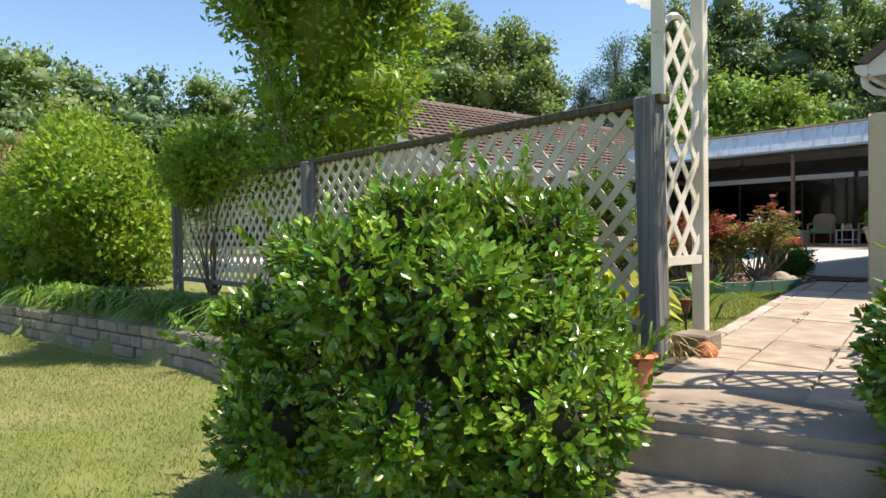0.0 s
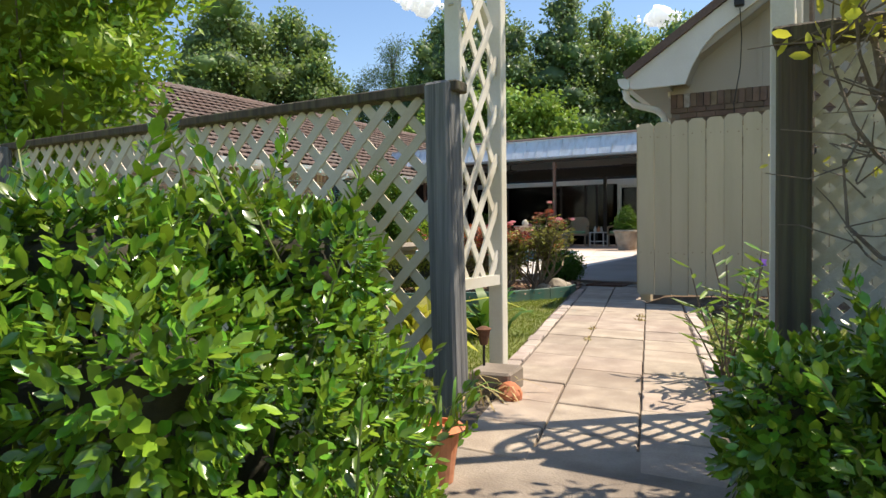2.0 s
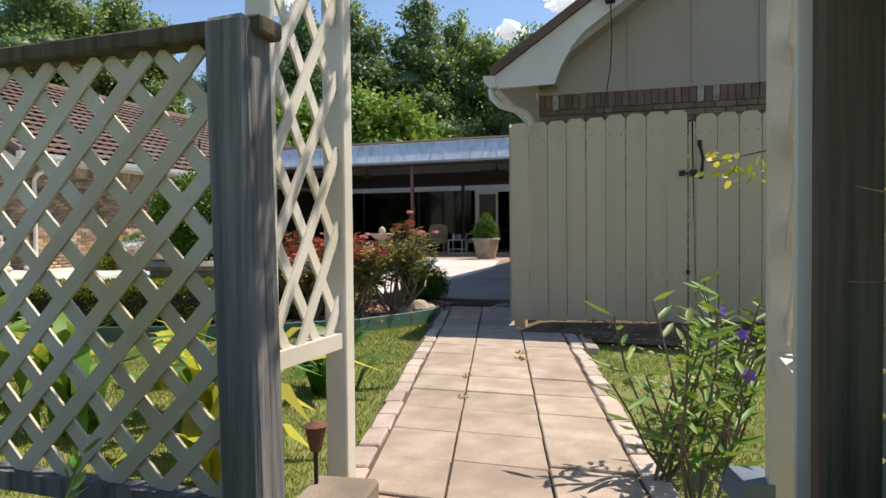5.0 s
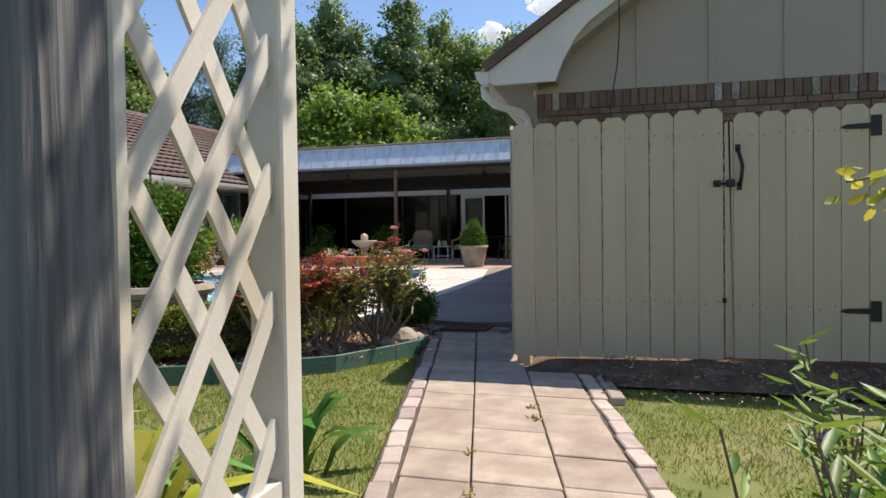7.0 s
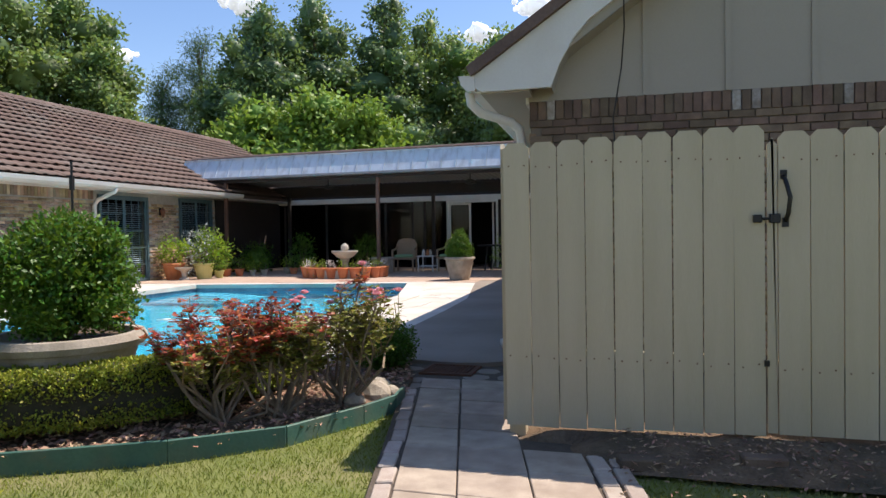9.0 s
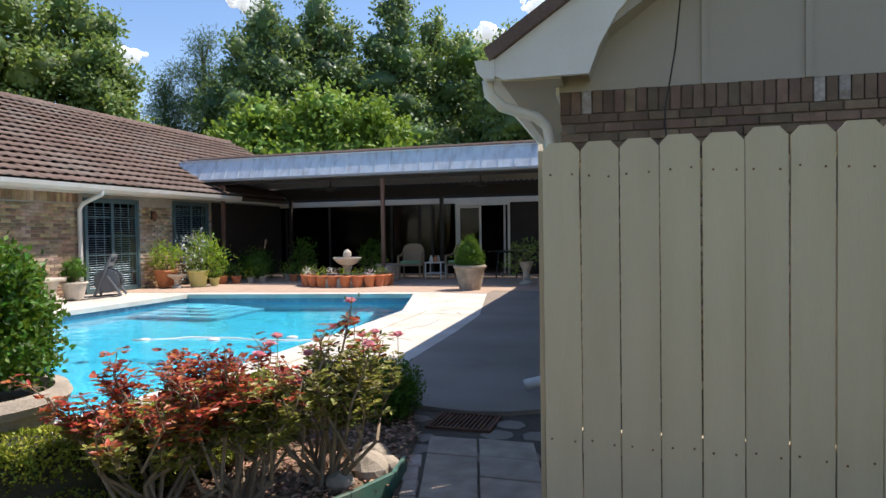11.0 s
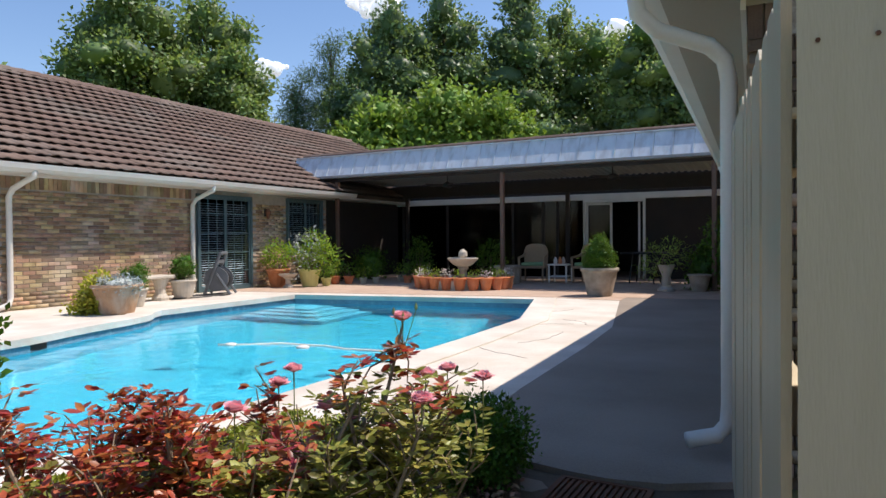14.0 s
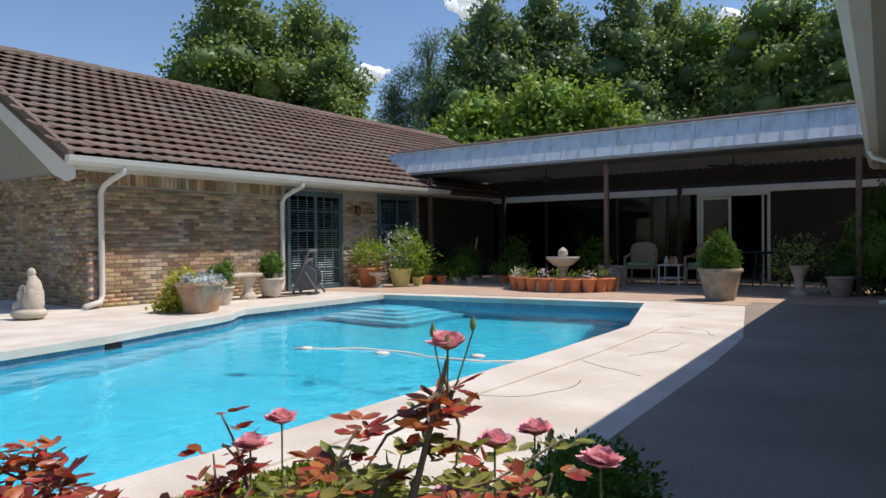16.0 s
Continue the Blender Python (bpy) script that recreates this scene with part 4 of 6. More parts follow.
def build_left_wing():
    h = thing("house_wing", "brown brick house wing with a lapped tile roof", "house", kind="structure")
    rnd = random.Random(5)
    D0, D1, W0, W1 = 16.03, 17.6, 18.79, 20.17
    part("wall", B((WX - 0.2, WY0 + 0.01, -0.3, WX - 0.01, D0, 2.28), (WX - 0.2, D0, 2.14, WX - 0.01, D1, 2.28), (WX - 0.2, D1, -0.3, WX - 0.01, W0, 2.28), (WX - 0.2, W0, -0.3, WX - 0.01, W1, 0.80),
                     (WX - 0.2, W0, 2.18, WX - 0.01, W1, 2.28), (WX - 0.2, W1, -0.3, WX - 0.01, 23.9, 2.28)), "mortar", h)
    part("end_wall", B((-21.0, WY0 + 0.01, -0.3, WX - 0.2, WY0 + 0.2, 2.28)), "mortar", h)
    # Inner walls, floor and ceiling carry the rooms' shade as a near-black colour.
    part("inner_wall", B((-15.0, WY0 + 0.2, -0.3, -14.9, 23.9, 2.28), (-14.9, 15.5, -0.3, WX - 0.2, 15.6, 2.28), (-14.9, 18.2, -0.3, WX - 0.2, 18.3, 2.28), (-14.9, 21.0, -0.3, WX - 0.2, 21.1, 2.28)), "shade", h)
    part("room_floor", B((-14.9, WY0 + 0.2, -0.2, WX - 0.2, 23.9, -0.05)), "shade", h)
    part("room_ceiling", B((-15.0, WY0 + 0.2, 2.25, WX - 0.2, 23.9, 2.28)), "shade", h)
    gaps = ((D0, D1, -1, 2.15), (W0, W1, 0.80, 2.19))
    brick_field(h, "y", WY0 + 0.1, 21.9, 0.09, 2.02, WX - 0.004, 1, rnd, (12.3, 15.9, 0.35, 0.95), gaps)
    brick_field(h, "x", -16.5, WX - 0.09, 0.0, 2.25, WY0 + 0.004, -1, rnd, None)
    me = mesh_of(B((-0.034, -0.03, 0, 0.034, 0.012, 0.2), bevel=0.004), "brick")
    me.materials.append(M["brick1"])
    y = WY0 + 0.05
    while y < 15.95:
        piece("brick", me, h, pose(WX, y, 2.02, 0, 0, -90))
        y += 0.076
    d = window_unit(h, pose(WX + 0.0, D0, 0.10, 0, 0, 90), D1 - D0, 2.04, 3, 5, 2, blind=True)
    d.name = "patio_door"
    w = window_unit(h, pose(WX + 0.0, W0, 0.80, 0, 0, 90), W1 - W0, 1.38, 4, 4, 2)
    # Added near-black sheet over the brick for dark glass; shade is in its colour.
    part("dark_screen", B((WX - 0.004, 20.35, 0.1, WX + 0.03, 23.9, 2.2)), "beam_shade", h, "near-black sheet over the brick for dark glass in shade")
    part("sill", B((WX - 0.02, W0 - 0.05, 0.74, WX + 0.06, W1 + 0.05, 0.80), bevel=0.01), "brick", h)
    # roof
    E, R = (-11.5, 2.36), (-16.5, 4.95)
    q = [E, R, (R[0], R[1] - 0.14), (E[0] - 0.1, E[1] - 0.10)]
    part("roof", prism(q, "y", 11.62, 28.0), "felt", h, "dark roof sheathing")
    q = [R, (-21.5, 2.36), (-21.4, 2.26), (R[0], R[1] - 0.14)]
    part("roof_back", prism(q, "y", 11.62, 28.0), "felt", h)
    tile_rows(h, (E[0] + 0.02, E[1] + 0.02), (R[0] + 0.05, R[1] + 0.0), 11.65, 27.8, 17, 0.27, 17.0)
    part("rake_tile", prism([(E[0] + 0.05, E[1] - 0.03), (R[0], R[1] - 0.04), (R[0], R[1] + 0.09), (E[0] + 0.05, E[1] + 0.09)], "y", 11.58, 11.66), "tile", h, "brown verge tiles")
    bm = bmesh.new()
    for i in range(49):
        tube([(R[0], 11.6 + 0.33 * i, R[1] + 0.01), (R[0], 11.6 + 0.33 * i + 0.35, R[1] + 0.03)], 0.10, 8, bm)
    part("ridge_tiles", bm, "tile", h)
    part("rake_board", prism([(E[0], E[1] - 0.30), (E[0] - 0.25, E[1] - 0.34), (E[0] - 0.62, E[1] - 0.22), (R[0], R[1] - 0.34), (R[0], R[1] - 0.05), (E[0], E[1] - 0.02)], "y", 11.66, 11.7), "trim", h, "white rake board")
    part("rake_soffit", prism([(E[0] - 0.6, E[1] - 0.14), (R[0], R[1] - 0.3), (R[0], R[1] - 0.2), (E[0] - 0.6, E[1] - 0.05)], "y", 11.7, WY0 + 0.05), "panel", h)
    part("gable_board", prism([(WX, 2.26), (-21.0, 2.26), (-21.0, 2.4), (R[0], R[1] - 0.2), (WX, 2.48)], "y", WY0 - 0.004, WY0 + 0.15), "panel", h, "cream gable boarding")
    part("soffit", B((WX - 0.05, 11.7, 2.23, E[0] - 0.02, 23.9, 2.265)), "trim", h)
    part("frieze", B((WX - 0.01, WY0, 2.215, WX + 0.02, 15.95, 2.228)), "trim", h)
    q = [(E[0] - 0.02, 2.37), (E[0] + 0.12, 2.37), (E[0] + 0.10, 2.29), (E[0] + 0.05, 2.24), (E[0] - 0.02, 2.24)]
    part("gutter", prism(q, "y", 11.56, 20.9), "trim", h, "long white gutter")
    for y, dy in ((12.3, -0.35), (15.9, -0.3)):
        x = WX + 0.06
        pts = [(E[0] + 0.04, y + 0.1, 2.27), (E[0] + 0.03, y + 0.1, 2.18), (E[0] - 0.12, y + 0.05, 2.11), (x + 0.08, y, 2.0), (x, y - 0.02, 1.88), (x, y - 0.02, 0.30), (x + 0.02, y - 0.06, 0.19), (x + 0.12, y + dy, 0.135)]
        part("downspout", tube(pts, 0.045, 8), "trim", h, "white metal downspout", True)
    l = thing("wall_lantern", "small dark wall lantern beside the patio door", "lantern", at=(WX + 0.0, 18.06, 1.78))
    part("bracket", B((0.0, -0.04, -0.06, 0.02, 0.04, 0.12)), "black", l)
    part("cage", lathe([(0.03, -0.12), (0.07, 0.04), (0.05, 0.08), (0.01, 0.13)], 6, at=(0.09, 0, 0)), "rust", l)


build_left_wing()


# ---- rear house with awning ----
def build_rear():
    h = thing("rear_house", "rear house with dark glazed wall under the terrace roof", "house", kind="structure")
    Y = 23.9
    x0, x1 = -12.2, -1.3
    part("header", B((x0, Y - 0.05, 2.16, x1, Y + 0.1, 2.32), bevel=0.01), "trim", h, "cream header beam")
    # Upper wall in the near-black beam colour, which paints the shade above the header.
    part("upper_wall", B((x0, Y, 2.32, x1, Y + 0.15, 3.3)), "beam_shade", h)
    # Rooms behind the glazing, darkened by colour in place of shade.
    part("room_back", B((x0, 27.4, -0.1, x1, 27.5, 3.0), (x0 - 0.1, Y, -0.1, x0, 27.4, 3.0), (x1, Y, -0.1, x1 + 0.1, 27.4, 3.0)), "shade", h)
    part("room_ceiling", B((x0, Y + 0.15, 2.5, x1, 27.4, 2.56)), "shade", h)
    xs = [-12.2, -11.8, -10.28, -8.2, -7.3, -6.9, -6.15]
    for a, b in zip(xs, xs[1:]):
        w = part("window", B((a, Y - 0.03, -0.05, a + 0.07, Y + 0.05, 2.16), (a + 0.07, Y - 0.03, -0.05, b, Y + 0.05, 0.06)), "beam_shade", h, "dark framed fixed window")
        part("pane", B((a + 0.07, Y, 0.06, b, Y + 0.008, 2.2)), "smoke", w)
    s = part("sliding_door", B((-6.13, Y - 0.06, -0.05, -6.07, Y + 0.06, 2.16), (-4.57, Y - 0.06, -0.05, -4.51, Y + 0.06, 2.16), (-6.07, Y - 0.06, 2.09, -4.57, Y + 0.06, 2.16)), "trim", h, "white framed sliding door, half open")
    part("sash", B((-6.06, Y - 0.03, 0.1, -6.0, Y, 2.08), (-5.42, Y - 0.03, 0.1, -5.36, Y, 2.08), (-6.0, Y - 0.03, 2.02, -5.42, Y, 2.08), (-6.0, Y - 0.03, 0.1, -5.42, Y, 0.18), (-4.70, Y, 0.1, -4.65, Y + 0.03, 2.08)), "trim", s)
    part("pane", B((-6.0, Y - 0.02, 0.18, -5.42, Y - 0.012, 2.02)), "smoke", s)
    # Wall beside the door, coloured near black for the shade over it.
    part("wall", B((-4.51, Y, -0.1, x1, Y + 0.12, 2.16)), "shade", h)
    # low tiled roof behind the awning
    q = [(23.9, 3.42), (28.6, 3.66), (28.6, 3.56), (23.9, 3.3)]
    part("roof", prism(q, "x", -13.0, -0.5), "felt", h)
    bm = bmesh.new()
    for i in range(48):
        tube([(-12.9 + 0.24 * i, 20.60, 3.40), (-12.9 + 0.24 * i + 0.235, 20.60, 3.405)], 0.055, 6, bm)
    part("ridge_tiles", bm, "tile", h, "row of brown ridge tiles")
    part("roof_vent", B((-5.4, 25.5, 3.5, -3.6, 26.6, 3.95), bevel=0.05), "tile", h)
    a = thing("metal_awning", "long weathered grey metal awning on brown posts", "awning")
    k = 30
    for i in range(k):
        xa, xb = -13.0 + 11.7 * i / k, -13.0 + 11.7 * (i + 1) / k
        q = [(20.16, 2.80), (20.44, 3.34), (20.48, 3.34), (20.22, 2.80)]
        bm = prism(q, "x", xa + 0.004, xb - 0.004)
        prism([(20.145, 2.80), (20.425, 3.34), (20.46, 3.34), (20.19, 2.80)], "x", xb - 0.016, xb - 0.005, bm)
        part("fascia_panel", bm, "awning", a)
    part("end_panel", prism([(20.18, 2.80), (20.44, 3.34), (23.8, 3.34), (23.8, 2.80)], "x", -13.035, -13.005), "awning", a)
    part("lower_trim", B((-13.0, 20.13, 2.745, -1.3, 20.26, 2.803)), "corrugated", a)
    part("top_cap", B((-13.0, 20.40, 3.335, -1.3, 20.60, 3.36)), "awning", a)
    part("front_beam", B((-12.8, 20.30, 2.66, -1.3, 20.38, 2.73)), "beam_shade", a)
    bm = bmesh.new()
    n = 150
    for y, z in ((20.5, 2.90), (23.3, 2.74)):
        for i in range(n * 2 + 1):
            bm.verts.new((-12.9 + 11.6 * i / (2 * n), y, z + 0.022 * math.sin(math.pi * i / 2 + 0.8)))
    bm.verts.ensure_lookup_table()
    for i in range(n * 2):
        bm.faces.new([bm.verts[j] for j in (i, i + 1, 2 * n + 1 + i + 1, 2 * n + 1 + i)])
    part("corrugated_roof", bm, "corrugated", a, "pale corrugated roof sheet")
    part("rear_beam", B((-12.8, 23.3, 2.36, -1.3, 23.4, 2.70)), "beam_shade", a)
    for x in (-11.62, -7.0, -2.5):
        p = part("post", B((x - 0.045, 20.30, 0.09, x + 0.045, 20.38, 2.66), bevel=0.006), "brownpost", a, "brown steel post")
        part("base_plate", B((x - 0.08, 20.26, 0.094, x + 0.08, 20.42, 0.12)), "brownpost", p)
    for x in (-11.3, -6.4):
        part("post", B((x - 0.05, 23.3, 0.09, x + 0.05, 23.4, 2.37), bevel=0.006), "beam_shade", a)
    for x in (-8.85, -4.7):
        f = thing("ceiling_fan", "dark ceiling fan under the terrace roof", "ceiling fan", at=(x, 21.2, 2.52))
        part("rod", tube([(0, 0, 0.0), (0, 0, 0.28)], 0.015, 6), "black", f)
        part("motor", lathe([(0.03, -0.08), (0.12, -0.05), (0.13, 0.02), (0.06, 0.06)], 16), "black", f)
        for b in range(5):
            part("blade", B((0.12, -0.06, -0.01, 0.62, 0.06, 0.0), bevel=0.003), "beam_shade", f).matrix_basis = pose(0, 0, 0, 8, 0, 72 * b + 20)


build_rear()

# ---- plants ----
def unit(v):
    return v / np.maximum(np.linalg.norm(v, axis=-1, keepdims=True), 1e-9)


def leaf_mesh(name, at, along, facing, length, width, fine=False):
    """Leaves at points, each with its own axis, face and size. fine: a keeled leaf of four faces; else two."""
    along = unit(along)
    facing = unit(facing - along * (facing * along).sum(-1, keepdims=True))
    side = np.cross(along, facing)
    n = len(at)
    L, W = np.broadcast_to(length, n)[:, None], np.broadcast_to(width, n)[:, None]
    if fine:
        shape = ((0, 0, 0), (0.5, 0, -0.05), (1, 0, 0.02), (0.28, 0.8, 0.03), (0.68, 0.85, 0.03), (0.28, -0.8, 0.03), (0.68, -0.85, 0.03))
        faces = ((0, 3, 4, 1), (0, 1, 6, 5)), ((1, 4, 2), (1, 2, 6))
    else:
        shape = ((0, 0, 0), (0.45, 1, 0.06), (1, 0, 0), (0.45, -1, 0.06))
        faces = ((), ((0, 1, 2), (0, 2, 3)))
    k = len(shape)
    v = np.stack([at + along * L * a + side * W * 0.5 * b + facing * L * c for a, b, c in shape], 1).reshape(-1, 3)
    base = (np.arange(n) * k)[:, None]
    out = [np.concatenate([base + np.array(f) for f in group]) for group in faces if group]
    return arrays_mesh(name, v, out, fine)


def ball_points(rng, n, lobes):
    """Points and outward directions on lumpy lobes (x, y, z, rx, ry, rz), not inside another lobe."""
    lobes = np.array(lobes, float)
    area = (lobes[:, 3] * lobes[:, 5])
    pick = rng.choice(len(lobes), n, p=area / area.sum())
    d = unit(rng.normal(size=(n, 3)))
    c, r = lobes[pick, :3], lobes[pick, 3:]
    deep = 1 - np.abs(rng.normal(0, 0.14, n))[:, None]
    p = c + d * r * deep
    keep = np.ones(n, bool)
    for i, lb in enumerate(lobes):
        inside = (((p - lb[:3]) / (lb[3:] * 0.80)) ** 2).sum(1) < 1
        keep &= ~(inside & (pick != i))
    return p[keep], d[keep]


def cloud_leaves(rng, lobes, n, length, width, droop=0.0, clump=0, fine=False, name="foliage", low=None):
    """Leaves over lobes; with clump they sit in tufts of that many."""
    p, d = ball_points(rng, n // max(clump, 1), lobes)
    if low is not None:
        keep = p[:, 2] > low
        p, d = p[keep], d[keep]
    if clump:
        p, d = np.repeat(p, clump, 0), np.repeat(d, clump, 0)
        p = p + rng.normal(size=p.shape) * length * 0.9
    up = np.array([0, 0, 1.0])
    a = d * 0.7 + rng.normal(size=p.shape) * 0.7 + up * (0.25 - droop)
    f = d * 0.6 + up * 0.6 + rng.normal(size=p.shape) * 0.5
    s = rng.uniform(0.65, 1.25, len(p))
    return leaf_mesh(name, p, a, f, length * s, width * s, fine)


def shoot_leaves(rng, tips, dirs, each, length, width, back, name="foliage"):
    """Whorls of keeled leaves along the last part of shoots that end in tips."""
    n = len(tips)
    t = np.tile(np.linspace(0, 1, each), n)
    P0, D = np.repeat(tips, each, 0), np.repeat(unit(dirs), each, 0)
    u = unit(np.cross(D, rng.normal(size=D.shape)))
    a = unit(D * (0.35 + 0.9 * t[:, None]) + u * 0.85)
    p = P0 - D * (back * (1 - t))[:, None]
    s = rng.uniform(0.7, 1.2, len(p)) * (0.75 + 0.35 * np.sin(t * 3))
    return leaf_mesh(name, p, a, D * 0.8 - u * 0.4 + np.array([0, 0, 0.4]), length * s, width * s, True)


def stems(rng, base, tips, radius, seg=5, bend=0.12, end=0.3):
    bm = bmesh.new()
    for t in tips:
        b = np.array(base) + np.append(rng.normal(0, 0.03, 2), 0)
        m1, m2 = b + (t - b) * 0.35 + rng.normal(0, bend, 3), b + (t - b) * 0.7 + rng.normal(0, bend * 0.6, 3)
        tube([b, m1, m2, t], radius, seg, bm, radius * end)
    return bm


def ico():
    bm = bmesh.new()
    bmesh.ops.create_icosphere(bm, subdivisions=2, radius=1)
    v, f = np.array([x.co[:] for x in bm.verts]), np.array([[x.index for x in y.verts] for y in bm.faces])
    bm.free()
    return v, f


ICO_V, ICO_F = ico()


def inner_mass(rng, lobes, scale, low=None):
    """Uneven solid body that closes a crown; dark ones stand in for shade between leaves."""
    v, f = [], []
    for i, lb in enumerate(np.array(lobes, float)):
        q = lb[:3] + ICO_V * lb[3:] * scale * rng.uniform(0.72, 1.12, (len(ICO_V), 1))
        if low is not None:
            q[:, 2] = np.maximum(q[:, 2], low)
        v.append(q)
        f.append(ICO_F + i * len(ICO_V))
    return arrays_mesh("inner_crown", np.concatenate(v), [np.concatenate(f)], False)


def bush(name, label, at, lobes, n, leaf, mat, seed, stem="bark", whorl=0, tips=26, category="shrub", low=-0.45, group="", lift=0.35, core=0.0, shoots=0):
    """A shrub: stems and a leafy crown; lobes are relative to its foot."""
    rng = np.random.default_rng(seed)
    b = thing(name, label, category, at, group=group)
    tp, _ = ball_points(rng, tips, lobes)
    part("stem_growth", stems(rng, (0, 0, 0.0), tp * 0.88, 0.012, 5, 0.06), stem, b, kind="stuff")
    # Whorled shrubs get the near-black filling, which paints their gaps as shade.
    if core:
        part("inner_crown", inner_mass(rng, lobes, core, low), "crown_gap_shade" if whorl else mat, b, kind="stuff")
    if shoots:
        p, d = ball_points(rng, shoots, lobes)
        k = p[:, 2] > 0.35
        p, d = p[k], unit(d[k] * 0.8 + np.array([0, 0, 0.9]) + rng.normal(0, 0.15, (k.sum(), 3)))
        e = p + d * rng.uniform(0.06, 0.25, (len(p), 1))
        bm = bmesh.new()
        for a0, a1 in zip(p - d * 0.15, e):
            tube([a0, a1], 0.004, 4, bm, 0.002)
        part("shoot_growth", bm, "shootstem", b, kind="stuff")
        part("shoot_leaves", shoot_leaves(rng, e, d, 15, leaf[0] * 1.08, leaf[1] * 1.15, 0.2), mat, b, kind="stuff")
    if whorl:
        p, d = ball_points(rng, n // whorl, lobes)
        k = p[:, 2] > low
        p, d = p[k], d[k] + np.array([0, 0, lift])
        part("foliage", shoot_leaves(rng, p, d, whorl, leaf[0], leaf[1], leaf[0] * 1.9), mat, b, kind="stuff")
    else:
        part("foliage", cloud_leaves(rng, lobes, n, leaf[0], leaf[1], 0.0, 4, False, low=low), mat, b, kind="stuff")
    return b


def lumps(rng, n, c, r, size):
    """A main ellipsoid with n lumps over its surface."""
    out = [(*c, *(v * 0.86 for v in r))]
    for _ in range(n):
        d = unit(rng.normal(size=3))
        s = size * rng.uniform(0.7, 1.3)
        out.append((c[0] + d[0] * r[0] * 0.80, c[1] + d[1] * r[1] * 0.80, c[2] + d[2] * r[2] * 0.80, s, s, s * 0.9))
    return out


def tree(name, label, x, y, top, r, mat, seed, n=9000, leaf=0.30, base=0.22, kind="round"):
    """A tree: tapered trunk, limbs, and a crown of leaf tufts on uneven lobes."""
    rng = np.random.default_rng(seed)
    t = thing(name, label, "tree", (x, y, -0.3))
    top, r = top * 1.02, r * 1.04
    h = top + 0.3
    lean = rng.normal(0, 0.02, 2) * h
    pts = [(lean[0] * k * k, lean[1] * k * k, h * 0.93 * k) for k in np.linspace(0, 1, 7)]
    part("trunk", tube(pts, 0.018 * h + 0.05, 8, None, 0.03), "bark", t)
    lobes, limbs = [], bmesh.new()
    k = 16 if kind == "round" else 22
    for i in range(k):
        f = (i + rng.uniform(0, 0.8)) / k
        z = h * (base + (0.97 - base) * f)
        if kind == "pine":
            w = r * (1.05 - 0.75 * f) * rng.uniform(0.6, 1.15)
            rz = h * 0.022
        elif kind == "cone":
            w = r * (1.1 * (1 - f) ** 0.7 + 0.18) * rng.uniform(0.75, 1.1)
            rz = h * 0.06
        else:
            w = r * (0.55 + 0.62 * math.sin(math.pi * min(f * 0.85 + 0.18, 1))) * rng.uniform(0.75, 1.1)
            rz = h * 0.075
        a = i * 2.4 + rng.uniform(0, 0.8)
        o = w * (0.55 if kind != "pine" else 0.6)
        c = (math.cos(a) * o + lean[0] * f, math.sin(a) * o + lean[1] * f, z)
        lobes.append((*c, w * 0.62, w * 0.62, rz))
        for _ in range(3):
            d = unit(rng.normal(size=3)) * w * 0.55
            lobes.append((c[0] + d[0], c[1] + d[1], c[2] + d[2] * 0.6, w * 0.34, w * 0.34, rz * 0.7))
        tube([(lean[0] * f, lean[1] * f, max(z - 0.12 * h, 0.1 * h)), (c[0] * 0.5, c[1] * 0.5, z - 0.05 * h), c], 0.006 * h, 5, limbs, 0.02)
    part("limbs", limbs, "bark", t, kind="stuff")
    if kind == "pine":
        me = cloud_leaves(rng, lobes, n, leaf * 1.25, leaf * 0.16, 0.05, 8, False)
    else:
        me = cloud_leaves(rng, lobes, n, leaf, leaf * 0.62, 0.15, 5, False)
    part("crown", me, mat, t, kind="stuff")
    if kind != "pine":
        part("inner_crown", inner_mass(rng, lobes, 0.74), mat, t, kind="stuff")
    return t


DEC = "broad deciduous tree with full summer leaves"
for i, (x, y, z, r) in enumerate(((-31.4, 27.0, 10.1, 2.2), (-30.7, 29.6, 14.3, 2.8), (-29.8, 32.3, 14.2, 2.6), (-26.9, 32.4, 10.8, 1.7))):
    tree("deciduous_tree", DEC, x, y, z, r, "treeleaf", 100 + i, 22000, 0.26)
for i, (x, y, z, r) in enumerate(((-31.8, 42.8, 12.5, 2.3), (-29.2, 43.7, 15.0, 2.6))):
    tree("pine_tree", "tall open pine tree with layered dark boughs", x, y, z, r, "needle", 120 + i, 24000, kind="pine")
for i, (x, y, z, r) in enumerate(((-22.7, 40.9, 14.9, 3.0), (-21.0, 44.1, 16.0, 3.0), (-25.5, 42.0, 11.5, 2.4))):
    tree("dark_tree", "dense dark green broadleaf tree behind the house", x, y, z, r, "darkleaf", 130 + i, 22000, 0.27)
for i, (x, y, z, r) in enumerate(((-16.4, 46.2, 16.9, 3.6), (-14.9, 49.9, 16.5, 3.4), (-12.3, 50.6, 13.7, 3.2))):
    tree("tall_tree", "tall tapering green tree behind the house", x, y, z, r, "treeleaf" if i else "darkleaf", 140 + i, 24000, 0.28, kind="cone" if i < 2 else "round")
for i, (x, y, z, r) in enumerate(((-8.6, 46.3, 13.5, 3.1), (-6.7, 47.6, 13.1, 3.0), (-3.9, 44.9, 12.9, 3.2), (-0.9, 45.0, 12.2, 3.2), (3.0, 45.0, 13.0, 3.2))):
    tree("background_tree", "mixed green tree in the wood behind the house", x, y, z, r, "darkleaf" if i % 2 else "treeleaf", 150 + i, 18000, 0.28)
